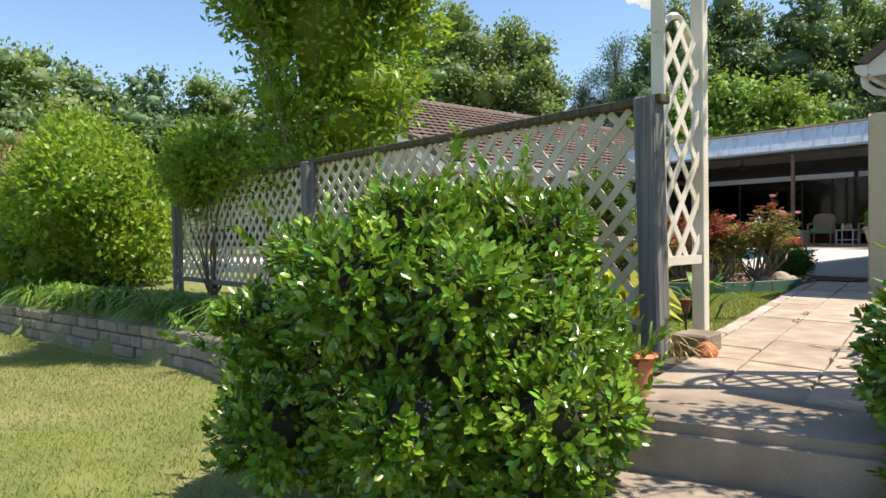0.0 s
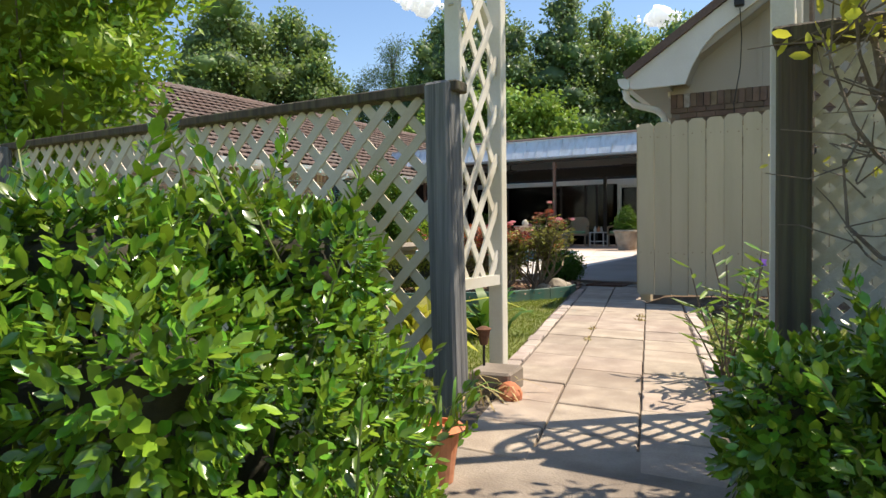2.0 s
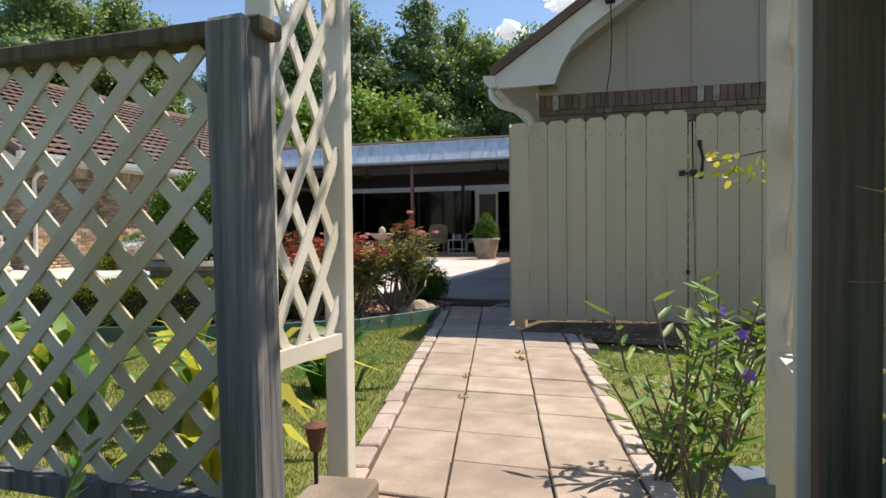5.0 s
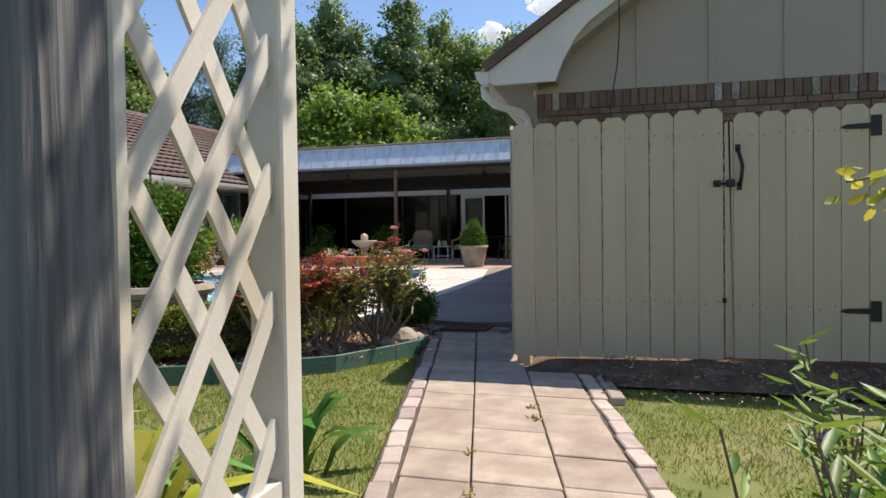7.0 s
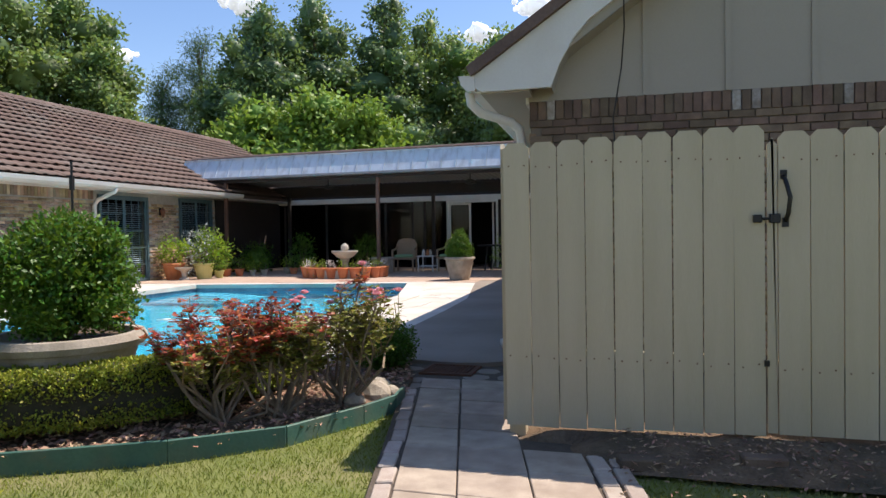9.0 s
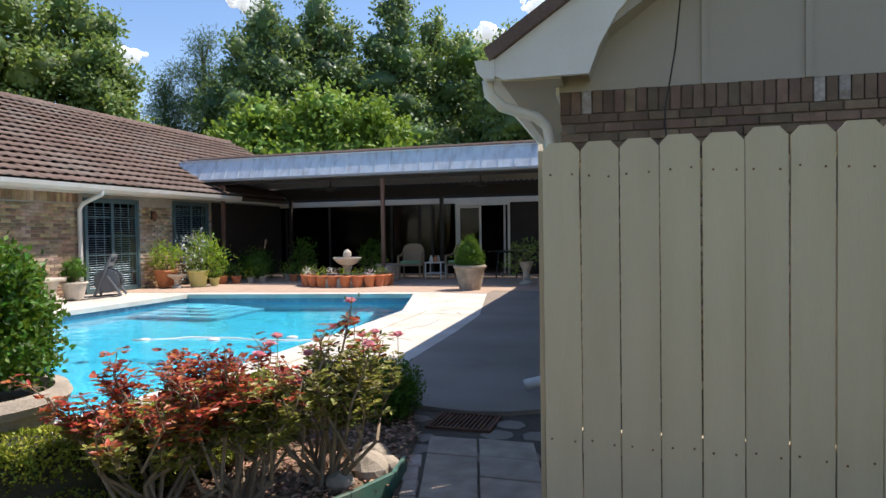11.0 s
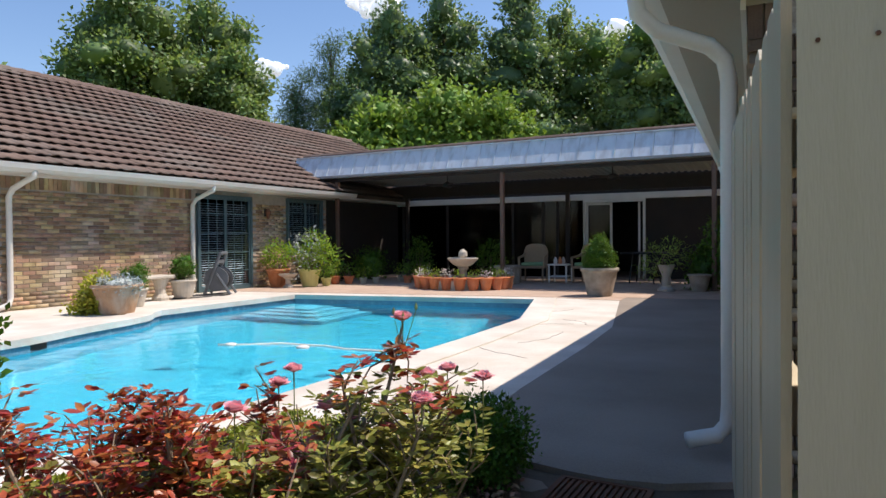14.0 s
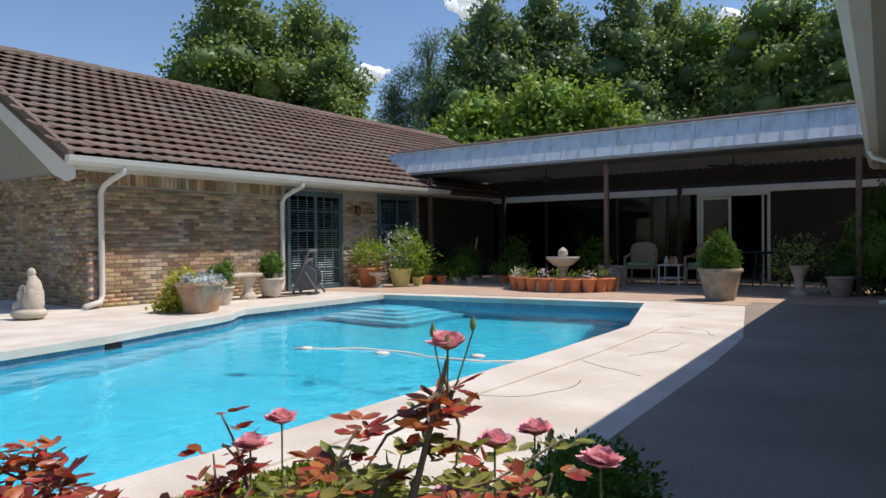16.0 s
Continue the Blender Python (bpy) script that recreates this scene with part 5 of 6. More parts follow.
for i, (x, y, z, r) in enumerate(((-17.9, 33.2, 7.4, 2.4), (-15.9, 34.4, 7.9, 2.6), (-13.6, 35.5, 7.4, 2.2))):
    tree("small_tree", "light yellow-green small tree above the roof", x, y, z, r, "lightleaf", 160 + i, 16000, 0.30, base=0.15)
for i, (x, y, z, r) in enumerate(((-48.4, 7.5, 12.5, 4.2), (-52.5, 12.9, 12.6, 3.6), (-52.4, 17.2, 12.9, 4.2), (-51.0, 21.1, 13.0, 3.8), (-44.8, 4.5, 10.6, 4.0), (-47.0, 25.0, 11.0, 3.6), (-43.0, 29.0, 10.5, 3.2), (-42, 0.0, 10.0, 4.0), (-37.0, 38.0, 9.0, 3.0), (-46, 10, 8.0, 4.0), (-46, 15, 8.5, 4.0), (-45, 20, 8.5, 4.0))):
    tree("wood_edge_tree", "tree at the edge of the distant wood", x, y, z, r, ("treeleaf", "darkleaf", "needle")[i % 3], 170 + i, 12000, 0.36, base=0.12, kind=("round", "round", "cone")[i % 3])


def build_understory():
    rng = np.random.default_rng(77)
    lobes = []
    for i in range(46):
        f = i / 45
        a = math.radians(12 + 100 * f)
        d = 56 + rng.uniform(-3, 3)
        lobes.append((-d * math.sin(a) + 2, d * math.cos(a), 2.2, 3.6, 3.6, 3.4 + rng.uniform(-1, 1.6)))
    u = thing("distant_undergrowth", "dark leafy undergrowth at the edge of the wood", "undergrowth", kind="stuff")
    part("foliage", cloud_leaves(rng, lobes, 36000, 0.5, 0.32, 0.1, 4), "darkleaf", u, kind="stuff")
    part("inner_crown", inner_mass(rng, lobes, 0.8), "darkleaf", u, kind="stuff")


build_understory()


# the large shrubs in front
rngs = np.random.default_rng(11)
bush("glossy_shrub", "large glossy-leaved holly shrub beside the steps", (-0.92, 2.2, -0.5),
     lumps(rngs, 34, (0.06, 0, 0.67), (0.88, 0.78, 0.66), 0.19), 62000, (0.040, 0.0225), "holly", 12, whorl=7, tips=60, low=0.02, core=0.5, shoots=150)


def dead_spray():
    """Pale dried blossom hanging in the shrub."""
    rng = np.random.default_rng(9)
    s = thing("dried_bloom", "pale dried flower spray hanging in the shrub", "dried flower", (-0.37, 1.75, 0.07))
    part("stalk", tube([(0, 0, 0.06), (-0.01, -0.03, 0.0), (-0.03, -0.04, -0.14)], 0.004, 5), "cane", s)
    p = np.stack([np.linspace(0.0, -0.02, 160), np.linspace(0, -0.04, 160), np.linspace(0.06, -0.1, 160)], 1) + rng.normal(0, 0.012, (160, 3))
    part("bloom", leaf_mesh("bloom", p, rng.normal(size=p.shape), rng.normal(size=p.shape), 0.014, 0.009), "white_bloom", s, kind="stuff")


dead_spray()
bush("glossy_shrub", "glossy-leaved holly shrub beside the lattice screen", (0.90, 2.95, -0.45),
     lumps(rngs, 16, (0, 0, 0.55), (0.54, 0.52, 0.55), 0.16), 30000, (0.040, 0.0225), "holly", 13, whorl=7, tips=24, low=0.02, core=0.5, shoots=70)
bush("vine_tree", "tall mounded vine-covered tree above the lattice fence", (-4.55, 4.0, -0.1),
     lumps(rngs, 36, (0, 0, 2.95), (0.92, 0.9, 1.65), 0.36) + [(-0.3, -0.15, 1.35, 0.7, 0.5, 0.4), (-1.1, -0.2, 1.35, 0.55, 0.4, 0.33)], 42000, (0.085, 0.036), "vine", 14, category="tree", low=0.75, core=0.7)
bush("climbing_vine", "bright green vine sprawling over the lattice fence", (-6.4, 3.5, -0.1),
     lumps(rngs, 12, (0, 0, 1.45), (1.0, 0.4, 0.32), 0.2), 12000, (0.08, 0.036), "vine", 15, category="vine", low=0.9, core=0.75)
bush("garden_shrub", "broad leafy shrub growing over the fence end", (-9.35, 3.0, -0.3),
     lumps(rngs, 26, (0, 0, 1.3), (1.35, 0.9, 1.2), 0.42), 34000, (0.10, 0.05), "vine", 16, low=0.05, core=0.7)
bush("garden_shrub", "dark leafy shrub at the end of the flower bed", (-10.6, 2.4, -0.4),
     lumps(rngs, 16, (0, 0, 0.8), (1.2, 0.8, 0.8), 0.35), 10000, (0.11, 0.055), "vine", 17, low=0.05, core=0.8)
bush("golden_conifer", "golden dry-looking conifer beyond the flower bed", (-12.6, 3.0, -0.5),
     lumps(rngs, 14, (0, 0, 1.5), (0.9, 0.8, 1.5), 0.35), 9000, (0.2, 0.02), "tan", 18, category="conifer", core=0.8)


def strap_clump(name, label, at, n, length, width, mat, seed, up=0.75, category="plant", group=""):
    """A tuft of arching strap leaves; each leaf three joined faces long."""
    rng = np.random.default_rng(seed)
    a = rng.uniform(0, 2 * math.pi, n)
    out = np.stack([np.cos(a), np.sin(a), np.zeros(n)], 1)
    side = np.stack([-np.sin(a), np.cos(a), np.zeros(n)], 1)
    L = length * rng.uniform(0.6, 1.15, n)[:, None]
    base = rng.normal(0, 0.05, (n, 3)) * (1, 1, 0)
    spread = rng.uniform(0.35, 1.0, n)[:, None]
    v = []
    for k in range(5):
        f = k / 4
        mid = base + out * L * spread * (f ** 1.4) + np.array([0, 0, 1.0]) * L * (up * 1.6 * f - (0.6 + 0.75 * spread) * f * f)
        w = width * (0.55 + 0.9 * f) * (1 - f ** 3) + 0.001
        v += [mid - side * w / 2, mid + side * w / 2]
    v = np.stack(v, 1).reshape(-1, 3)
    v[:, 2] = np.maximum(v[:, 2], 0.01)
    f = np.concatenate([(np.arange(n) * 10)[:, None] + np.array((2 * k, 2 * k + 1, 2 * k + 3, 2 * k + 2)) for k in range(4)])
    t = thing(name, label, category, at, group=group)
    part("leaves", arrays_mesh("leaves", v, [f], True), mat, t, kind="stuff")
    return t


rnd = random.Random(21)
for i in range(17):
    f = i / 16
    strap_clump("daylily", "clump of arching daylily leaves on the low wall", (-4.3 - 5.0 * f, 2.98 - 0.95 * f + rnd.uniform(-0.12, 0.2), -0.2), 64, 0.75, 0.024, "lily", 200 + i, group="daylilies along the low wall")
strap_clump("yellowing_daylily", "yellowing strap-leaved plant on the low wall", (-6.9, 2.32, -0.2), 12, 0.5, 0.035, "yellowleaf", 230)


def build_low_wall():
    w = thing("low_stone_wall", "low dry wall of weathered concrete blocks", "garden wall", kind="structure")
    rnd = random.Random(31)
    me = mesh_of(B((-0.10, -0.07, 0, 0.10, 0.07, 0.098), bevel=0.014), "block")
    me.materials.append(M["wallstone"])
    for c in range(3):
        x = -3.3 + 0.1 * (c % 2)
        while x > -9.8:
            y = 2.66 if x > -4.5 else 2.66 - 0.2 * (-4.5 - x)
            piece("block", me, w, pose(x, y + 0.02 * c + rnd.uniform(-0.015, 0.015), -0.505 + 0.102 * c, rnd.uniform(-2, 2), rnd.uniform(-2, 2), 11 + rnd.uniform(-6, 6)))
            x -= 0.207


build_low_wall()


def build_unseen_vine():
    """An unseen thin vine, added to cast dappled shade; it climbs the far arbor post and hangs loosely over the top."""
    rng = np.random.default_rng(19)
    t = thing("arbor_vine", "unseen leafy vine added over the arbor for dappled shade", "vine", (0.475, 4.0, -0.05))
    part("stem", tube([(0, 0, 0), (0.01, 0.0, 1.2), (0.0, 0.01, 2.2), (-0.2, 0.1, 2.6), (-0.6, 0.25, 2.8)], 0.011, 6, None, 0.006), "greystem", t)
    pts = []
    for k in range(16):
        b = np.array([rng.uniform(-0.85, 0.1), rng.uniform(-0.1, 0.45), rng.uniform(2.5, 2.85)])
        e = b + np.array([rng.normal(0, 0.25), rng.normal(0, 0.2), rng.uniform(0.1, 0.5)])
        a = np.array([-0.35 * rng.uniform(0.3, 1.6), 0.15, 2.66])
        part("shoot", tube([a, b, e], 0.005, 5, None, 0.002), "greystem", t)
        pts += [b + (e - b) * f + rng.normal(0, 0.035, 3) for f in rng.uniform(-0.1, 1, 26)]
    pts = np.array(pts)
    part("foliage", leaf_mesh("foliage", pts, rng.normal(size=pts.shape) + (0, 0, -0.3), rng.normal(size=pts.shape), rng.uniform(0.05, 0.10, len(pts)), 0.035, True), "vine", t, kind="stuff")


build_unseen_vine()

# garden plants behind the lattice
for i, (x, y, h, mat) in enumerate(((-1.35, 4.25, 0.75, "yellowleaf"), (-1.75, 4.6, 0.6, "lily"), (-2.2, 4.3, 0.85, "lily"), (-2.7, 4.7, 0.6, "yellowleaf"), (-3.2, 4.4, 0.8, "lily"), (-1.5, 5.2, 0.5, "boxleaf"), (-1.25, 4.0, 0.45, "yellowleaf"), (-2.4, 5.2, 0.5, "yellowleaf"), (-3.6, 5.0, 0.7, "lily"))):
    strap_clump("broadleaf_plant", "broad-leaved garden plant in sun behind the lattice", (x, y, -0.06), 22, h * 0.75, 0.085, mat, 240 + i, 1.1, group="border plants behind the lattice")


def build_ruellia(at, seed, n):
    rng = np.random.default_rng(seed)
    t = thing("ruellia", "tall leafy stems with a few purple flowers", "flower", at)
    tips, P0, D0 = [], [], []
    for _ in range(n):
        a = rng.uniform(0, 6.28)
        h = rng.uniform(0.3, 0.62)
        tip = np.array([math.cos(a) * 0.16, math.sin(a) * 0.16, h])
        tips.append(tip)
        for f in np.linspace(0.3, 1, 9):
            P0.append(tip * np.array([f, f, f]))
            b = rng.uniform(0, 6.28)
            D0.append((math.cos(b), math.sin(b), 0.35))
    part("stem_growth", stems(rng, (0, 0, 0), np.array(tips), 0.005, 5, 0.01, 0.6), "greystem", t, kind="stuff")
    P0, D0 = np.array(P0), np.array(D0)
    part("leaves", leaf_mesh("leaves", P0, D0, np.tile((0, 0, 1.0), (len(P0), 1)) + rng.normal(0, 0.3, P0.shape), rng.uniform(0.08, 0.15, len(P0)), 0.024, True), "lily", t, kind="stuff")
    for k in range(1):
        bm = bmesh.new()
        c = Vector(tips[k]) + Vector((0, -0.02, 0.02))
        mid = bm.verts.new(c)
        ring = [bm.verts.new(c + Vector((math.cos(j * math.pi / 5) * (0.024 if j % 2 else 0.015), -0.010, math.sin(j * math.pi / 5) * (0.024 if j % 2 else 0.015)))) for j in range(10)]
        for j in range(10):
            bm.faces.new((mid, ring[j], ring[(j + 1) % 10]))
        part("flower", bm, "purple", t, "small purple flower")


build_ruellia((0.14, 4.35, -0.04), 41, 9)
build_ruellia((0.36, 4.75, -0.04), 42, 9)
build_ruellia((0.42, 5.25, -0.04), 43, 10)
build_ruellia((0.25, 4.1, -0.04), 44, 6)


def build_bare_shrub():
    rng = np.random.default_rng(51)
    t = thing("crape_myrtle", "leggy shrub with grey stems and sparse yellow leaves", "shrub", (1.2, 3.2, -0.4))
    tips = []
    for dx, dy, h, lean in ((-0.28, 0.05, 1.5, -0.20), (-0.2, -0.06, 1.95, -0.26), (-0.06, 0.08, 2.1, -0.16), (-0.38, 0.12, 1.75, -0.14), (0.1, 0.0, 2.0, -0.02), (0.22, 0.1, 1.9, 0.1)):
        trunk = [np.array([dx * 0.6, dy * 0.5, 0.0])]
        for k in range(1, 10):
            f = k / 9
            trunk.append(np.array([dx + lean * f * f * 1.4 + rng.normal(0, 0.022), dy + rng.normal(0, 0.022), h * f]))
        part("stem", tube(trunk, 0.02, 7, None, 0.007), "greystem", t)
        tips.append(trunk[-1])
        for k in (5, 6, 7, 8):
            b = trunk[k]
            m = b + np.array([rng.choice((-1, 1)) * rng.uniform(0.06, 0.16), rng.normal(0, 0.06), rng.uniform(0.08, 0.2)])
            e = m + (m - b) * 0.8 + np.array([rng.normal(0, 0.05), 0, 0.1])
            part("branch", tube([b, (b + m) / 2 + rng.normal(0, 0.015, 3), m, e], 0.009, 5, None, 0.003), "greystem", t)
            tips += [m, e]
    tw, P0 = bmesh.new(), []
    for tip in tips:
        for _ in range(6):
            b = tip * rng.uniform(0.9, 1.0)
            e = b + rng.normal(0, 0.10, 3) + np.array([0, 0, 0.05])
            tube([b, (b + e) / 2 + rng.normal(0, 0.03, 3), e], 0.0035, 4, tw, 0.0015)
            P0 += [b + (e - b) * f + rng.normal(0, 0.015, 3) for f in rng.uniform(0.5, 1, 5)]
    part("twig_growth", tw, "greystem", t, kind="stuff")
    P0 = np.array(P0)
    P0 = P0[P0[:, 2] > 1.55]
    part("leaves", leaf_mesh("leaves", P0, rng.normal(size=P0.shape) + (0, 0, -0.2), rng.normal(size=P0.shape), 0.055, 0.03, True), "yellowleaf", t, kind="stuff")
    b = thing("leafy_branch", "arching branch with yellow-green leaves", "branch", (1.25, 4.8, -0.05))
    pts = [(0, 0, 0), (-0.1, 0, 0.5), (-0.35, -0.03, 0.95), (-0.7, -0.06, 1.1), (-0.96, -0.08, 1.05)]
    part("stem", tube(pts, 0.010, 6, None, 0.003), "greystem", b)
    P0 = np.array([np.array(pts[2]) + (np.array(pts[4]) - np.array(pts[2])) * f + rng.normal(0, 0.025, 3) for f in np.linspace(0, 1, 90)])
    part("leaves", leaf_mesh("leaves", P0, rng.normal(size=P0.shape) + (-0.6, 0, -0.3), rng.normal(size=P0.shape), 0.045, 0.024, True), "yellowleaf", b, kind="stuff")


build_bare_shrub()


# ---- rose bed ----
BED = [(-1.93, 8.15), (-1.90, 7.9), (-2.0, 7.6), (-2.24, 7.08), (-2.72, 6.70), (-3.41, 6.32), (-4.4, 5.98), (-5.6, 5.75), (-6.6, 5.7), (-6.9, 6.4), (-5.2, 7.0), (-3.9, 7.7), (-3.0, 8.6), (-2.7, 9.28), (-2.3, 9.3), (-2.05, 8.7)]


def inside(x, y, loop):
    hit = False
    for (ax, ay), (bx, by) in zip(loop, loop[1:] + loop[:1]):
        if (ay > y) != (by > y) and x < (bx - ax) * (y - ay) / (by - ay) + ax:
            hit = not hit
    return hit


def build_bed():
    single("soil_bed", flat(BED, [], -0.08, 0.015, "bed"), "soil", "brown mulched soil of the rose bed", "flower bed", kind="structure")
    e = thing("bed_edging", "curved green edging board round the rose bed", "edging", kind="structure")
    pts = BED[:9]
    for a, b in zip(pts, pts[1:]):
        d = (Vector((*b, 0)) - Vector((*a, 0)))
        part("board", B((0, -0.012, -0.07, d.length, 0.012, 0.07), bevel=0.004), "greenedge", e).matrix_basis = pose(a[0], a[1], 0, 0, 0, math.degrees(math.atan2(d.y, d.x)))
    rng = np.random.default_rng(61)
    P0 = []
    while len(P0) < 6500:
        x, y = rng.uniform(-4.6, -1.9), rng.uniform(5.9, 9.2)
        if inside(x, y, BED):
            P0.append((x, y, 0.022 + rng.uniform(0, 0.02)))
    P0 = np.array(P0)
    a = rng.normal(size=P0.shape) * (1, 1, 0.3)
    m = thing("bark_mulch", "loose reddish bark chips under the roses", "mulch", kind="stuff")
    part("chips", leaf_mesh("chips", P0, a, np.tile((0, 0, 1.0), (len(P0), 1)) + rng.normal(0, 0.4, P0.shape), 0.045, 0.02), "mulch", m, kind="stuff")
    for i, (x, y, s) in enumerate(((-2.05, 7.95, 0.10), (-2.12, 7.75, 0.07), (-2.1, 8.15, 0.08), (-1.98, 8.05, 0.06))):
        bm = bmesh.new()
        bmesh.ops.create_icosphere(bm, subdivisions=2, radius=s)
        for v in bm.verts:
            v.co *= 1 + 0.35 * noise.noise(v.co * 9 + Vector((i * 3, 0, 0)))
            v.co.z *= 0.8
        single("garden_stone", bm, "urn", "rough grey stone at the foot of the roses", "stone", (x, y, 0.02 + s * 0.5), group="stones in the rose bed")


build_bed()


def rose_bush(at, spread, height, canes, seed, red, flowers, tall=None):
    rng = np.random.default_rng(seed)
    t = thing("rose_bush", "rose bush with red young leaves and pink blooms" if red > 0.4 else "leafy rose bush with pink blooms", "rose", at)
    tips = []
    for i in range(canes):
        a = rng.uniform(0, 6.28)
        r = spread * math.sqrt(rng.uniform(0.02, 1))
        tips.append((math.cos(a) * r, math.sin(a) * r, height * rng.uniform(0.72, 1.05) - 0.12 * (r / spread) ** 2))
    if tall:
        tips[0] = tall
    tips = np.array(tips)
    part("cane_frame", stems(rng, (0, 0, 0), tips, 0.012, 6, 0.07, 0.3), "cane", t, kind="stuff")
    tw, P0, D0 = bmesh.new(), [], []
    for tip in tips:
        for _ in range(11):
            b = tip * rng.uniform(0.5, 1.0)
            e = b + np.array([rng.normal(0, 0.065), rng.normal(0, 0.065), rng.uniform(0.04, 0.16)])
            e[2] = min(e[2], height * rng.uniform(0.98, 1.1))
            m = (b + e) / 2 + rng.normal(0, 0.012, 3)
            tube([b, m, e], 0.0035, 4, tw, 0.0018)
            for f in np.linspace(0.15, 1.0, 6):
                node = b + (e - b) * f
                a = rng.uniform(0, 6.28)
                d = np.array([math.cos(a), math.sin(a), rng.uniform(-0.1, 0.5)])
                w = np.array([-math.sin(a), math.cos(a), 0])
                stalk = node + d * 0.02
                P0 += [stalk, stalk + w * 0.004, stalk - w * 0.004, node + d * 0.03]
                D0 += [d + w * 0.1, d * 0.5 + w, d * 0.5 - w, d + rng.normal(0, 0.3, 3)]
    part("twig_growth", tw, "cane", t, kind="stuff")
    P0, D0 = np.array(P0), np.array(D0)
    top = P0[:, 2] > height * (1.06 - 0.5 * red) + np.repeat(rng.normal(0, 0.05, len(P0) // 4), 4)
    for mat, k in (("roseleaf", ~top), ("redleaf", top)):
        q = P0[k]
        part("leaves", leaf_mesh("leaves", q, D0[k], rng.normal(0, 0.35, q.shape) + (0, 0, 1.0), rng.uniform(0.024, 0.046, len(q)), rng.uniform(0.015, 0.025, len(q)), True), mat, t, "dark red young leaves" if mat == "redleaf" else "", kind="stuff")
    order = [0] + list(rng.permutation(np.arange(1, len(tips))))
    for k in order[:flowers]:
        c = tips[k] + np.array([0, 0, 0.02 if k == 0 else 0.075])
        if k:
            c[2] = max(tips[k][2] + 0.03, height * 0.97 + rng.uniform(-0.07, 0.02))
        part("flower_stalk", tube([tips[k], c], 0.002, 5), "shootstem", t)
        n = 34
        a = rng.uniform(0, 6.28, n)
        tl = np.linspace(0.05, 1, n)
        d = np.stack([np.cos(a) * tl, np.sin(a) * tl, 1.15 - tl], 1)
        part("bloom", leaf_mesh("bloom", np.tile(c, (n, 1)) - d * 0.006, d, np.stack([-np.cos(a), -np.sin(a), np.full(n, 0.7)], 1), 0.026 + 0.022 * tl, 0.042, True), "petal", t, "pink rose bloom")
    if tall:
        for dx, dy, dz in ((-0.035, 0.01, 0.03), (0.035, 0.02, 0.045), (0.015, -0.02, 0.02)):
            c = tips[0] + np.array([dx, dy, dz])
            part("bud_stalk", tube([tips[0] - np.array([0, 0, 0.08]), c], 0.0014, 5), "shootstem", t)
            part("bud", lathe([(0.001, 0.0), (0.005, 0.006), (0.005, 0.012), (0.001, 0.024)], 8, at=tuple(c)), "shootstem", t, "closed green rose bud")
    return t


rose_bush((-2.74, 7.2, 0.015), 0.42, 0.70, 18, 71, 0.9, 0)
rose_bush((-2.46, 7.42, 0.015), 0.38, 0.73, 17, 72, 0.6, 2)
rose_bush((-2.20, 7.75, 0.015), 0.38, 0.75, 20, 73, 0.12, 9, (0.13, 0.05, 0.90))


def leafy_block(name, label, lobes, n, leaf, mat, seed, category):
    rng = np.random.default_rng(seed)
    t = thing(name, label, category)
    part("inner_crown", inner_mass(rng, lobes, 0.84), mat, t, kind="stuff")
    part("foliage", cloud_leaves(rng, lobes, n, *leaf, 0.0, 3), mat, t, kind="stuff")


def build_hedge():
    """A clipped hedge: a flat-topped body along a gentle curve, with a dense skin of small leaves."""
    rng = np.random.default_rng(81)
    t = thing("box_hedge", "low clipped yellow-green box hedge along the bed", "hedge")

    def line(f):
        k = np.linspace(0, 1, 9)
        return np.interp(f, k, (-6.2, -5.2, -4.4, -3.8, -3.4, -3.12, -3.0, -2.95, -2.9)), np.interp(f, k, (5.75, 6.0, 6.28, 6.58, 6.85, 7.2, 7.7, 8.1, 8.5))

    def skin(f, a, k):
        x, y = line(f)
        dx, dy = line(f + 0.06)[0] - line(f - 0.06)[0], line(f + 0.06)[1] - line(f - 0.06)[1]
        n = np.hypot(dx, dy)
        c, s2 = np.cos(a), np.sin(a)
        u = 0.22 * np.sign(c) * np.abs(c) ** 0.5 * k
        v = 0.225 + 0.18 * np.sign(s2) * np.abs(s2) ** 0.45 * k
        return np.stack([x - dy / n * u, y + dx / n * u, v], -1)

    n = 42000
    f, a = rng.uniform(0, 1, n), rng.uniform(-0.6, math.pi + 0.6, n)
    p = skin(f, a, 1 - np.abs(rng.normal(0, 0.07, n)))
    d = unit(p - np.stack([*line(f), np.full(n, 0.22)], -1))
    part("foliage", leaf_mesh("foliage", p, d * 0.7 + rng.normal(0, 0.55, p.shape), d + np.array([0, 0, 0.5]) + rng.normal(0, 0.4, p.shape), rng.uniform(0.014, 0.028, n), 0.013), "hedge", t, kind="stuff")
    # Near-black body behind the leaf skin; the hedge's inner shade is its colour.
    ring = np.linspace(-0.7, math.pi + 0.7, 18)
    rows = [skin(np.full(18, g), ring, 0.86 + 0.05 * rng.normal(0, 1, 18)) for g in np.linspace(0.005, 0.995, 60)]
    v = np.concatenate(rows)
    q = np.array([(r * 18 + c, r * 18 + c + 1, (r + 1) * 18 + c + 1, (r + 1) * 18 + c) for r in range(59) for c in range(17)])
    part("inner_crown", arrays_mesh("inner_crown", v, [q]), "crown_gap_shade", t, kind="stuff")
    for g in np.linspace(0.04, 0.97, 16):
        x, y = line(g)
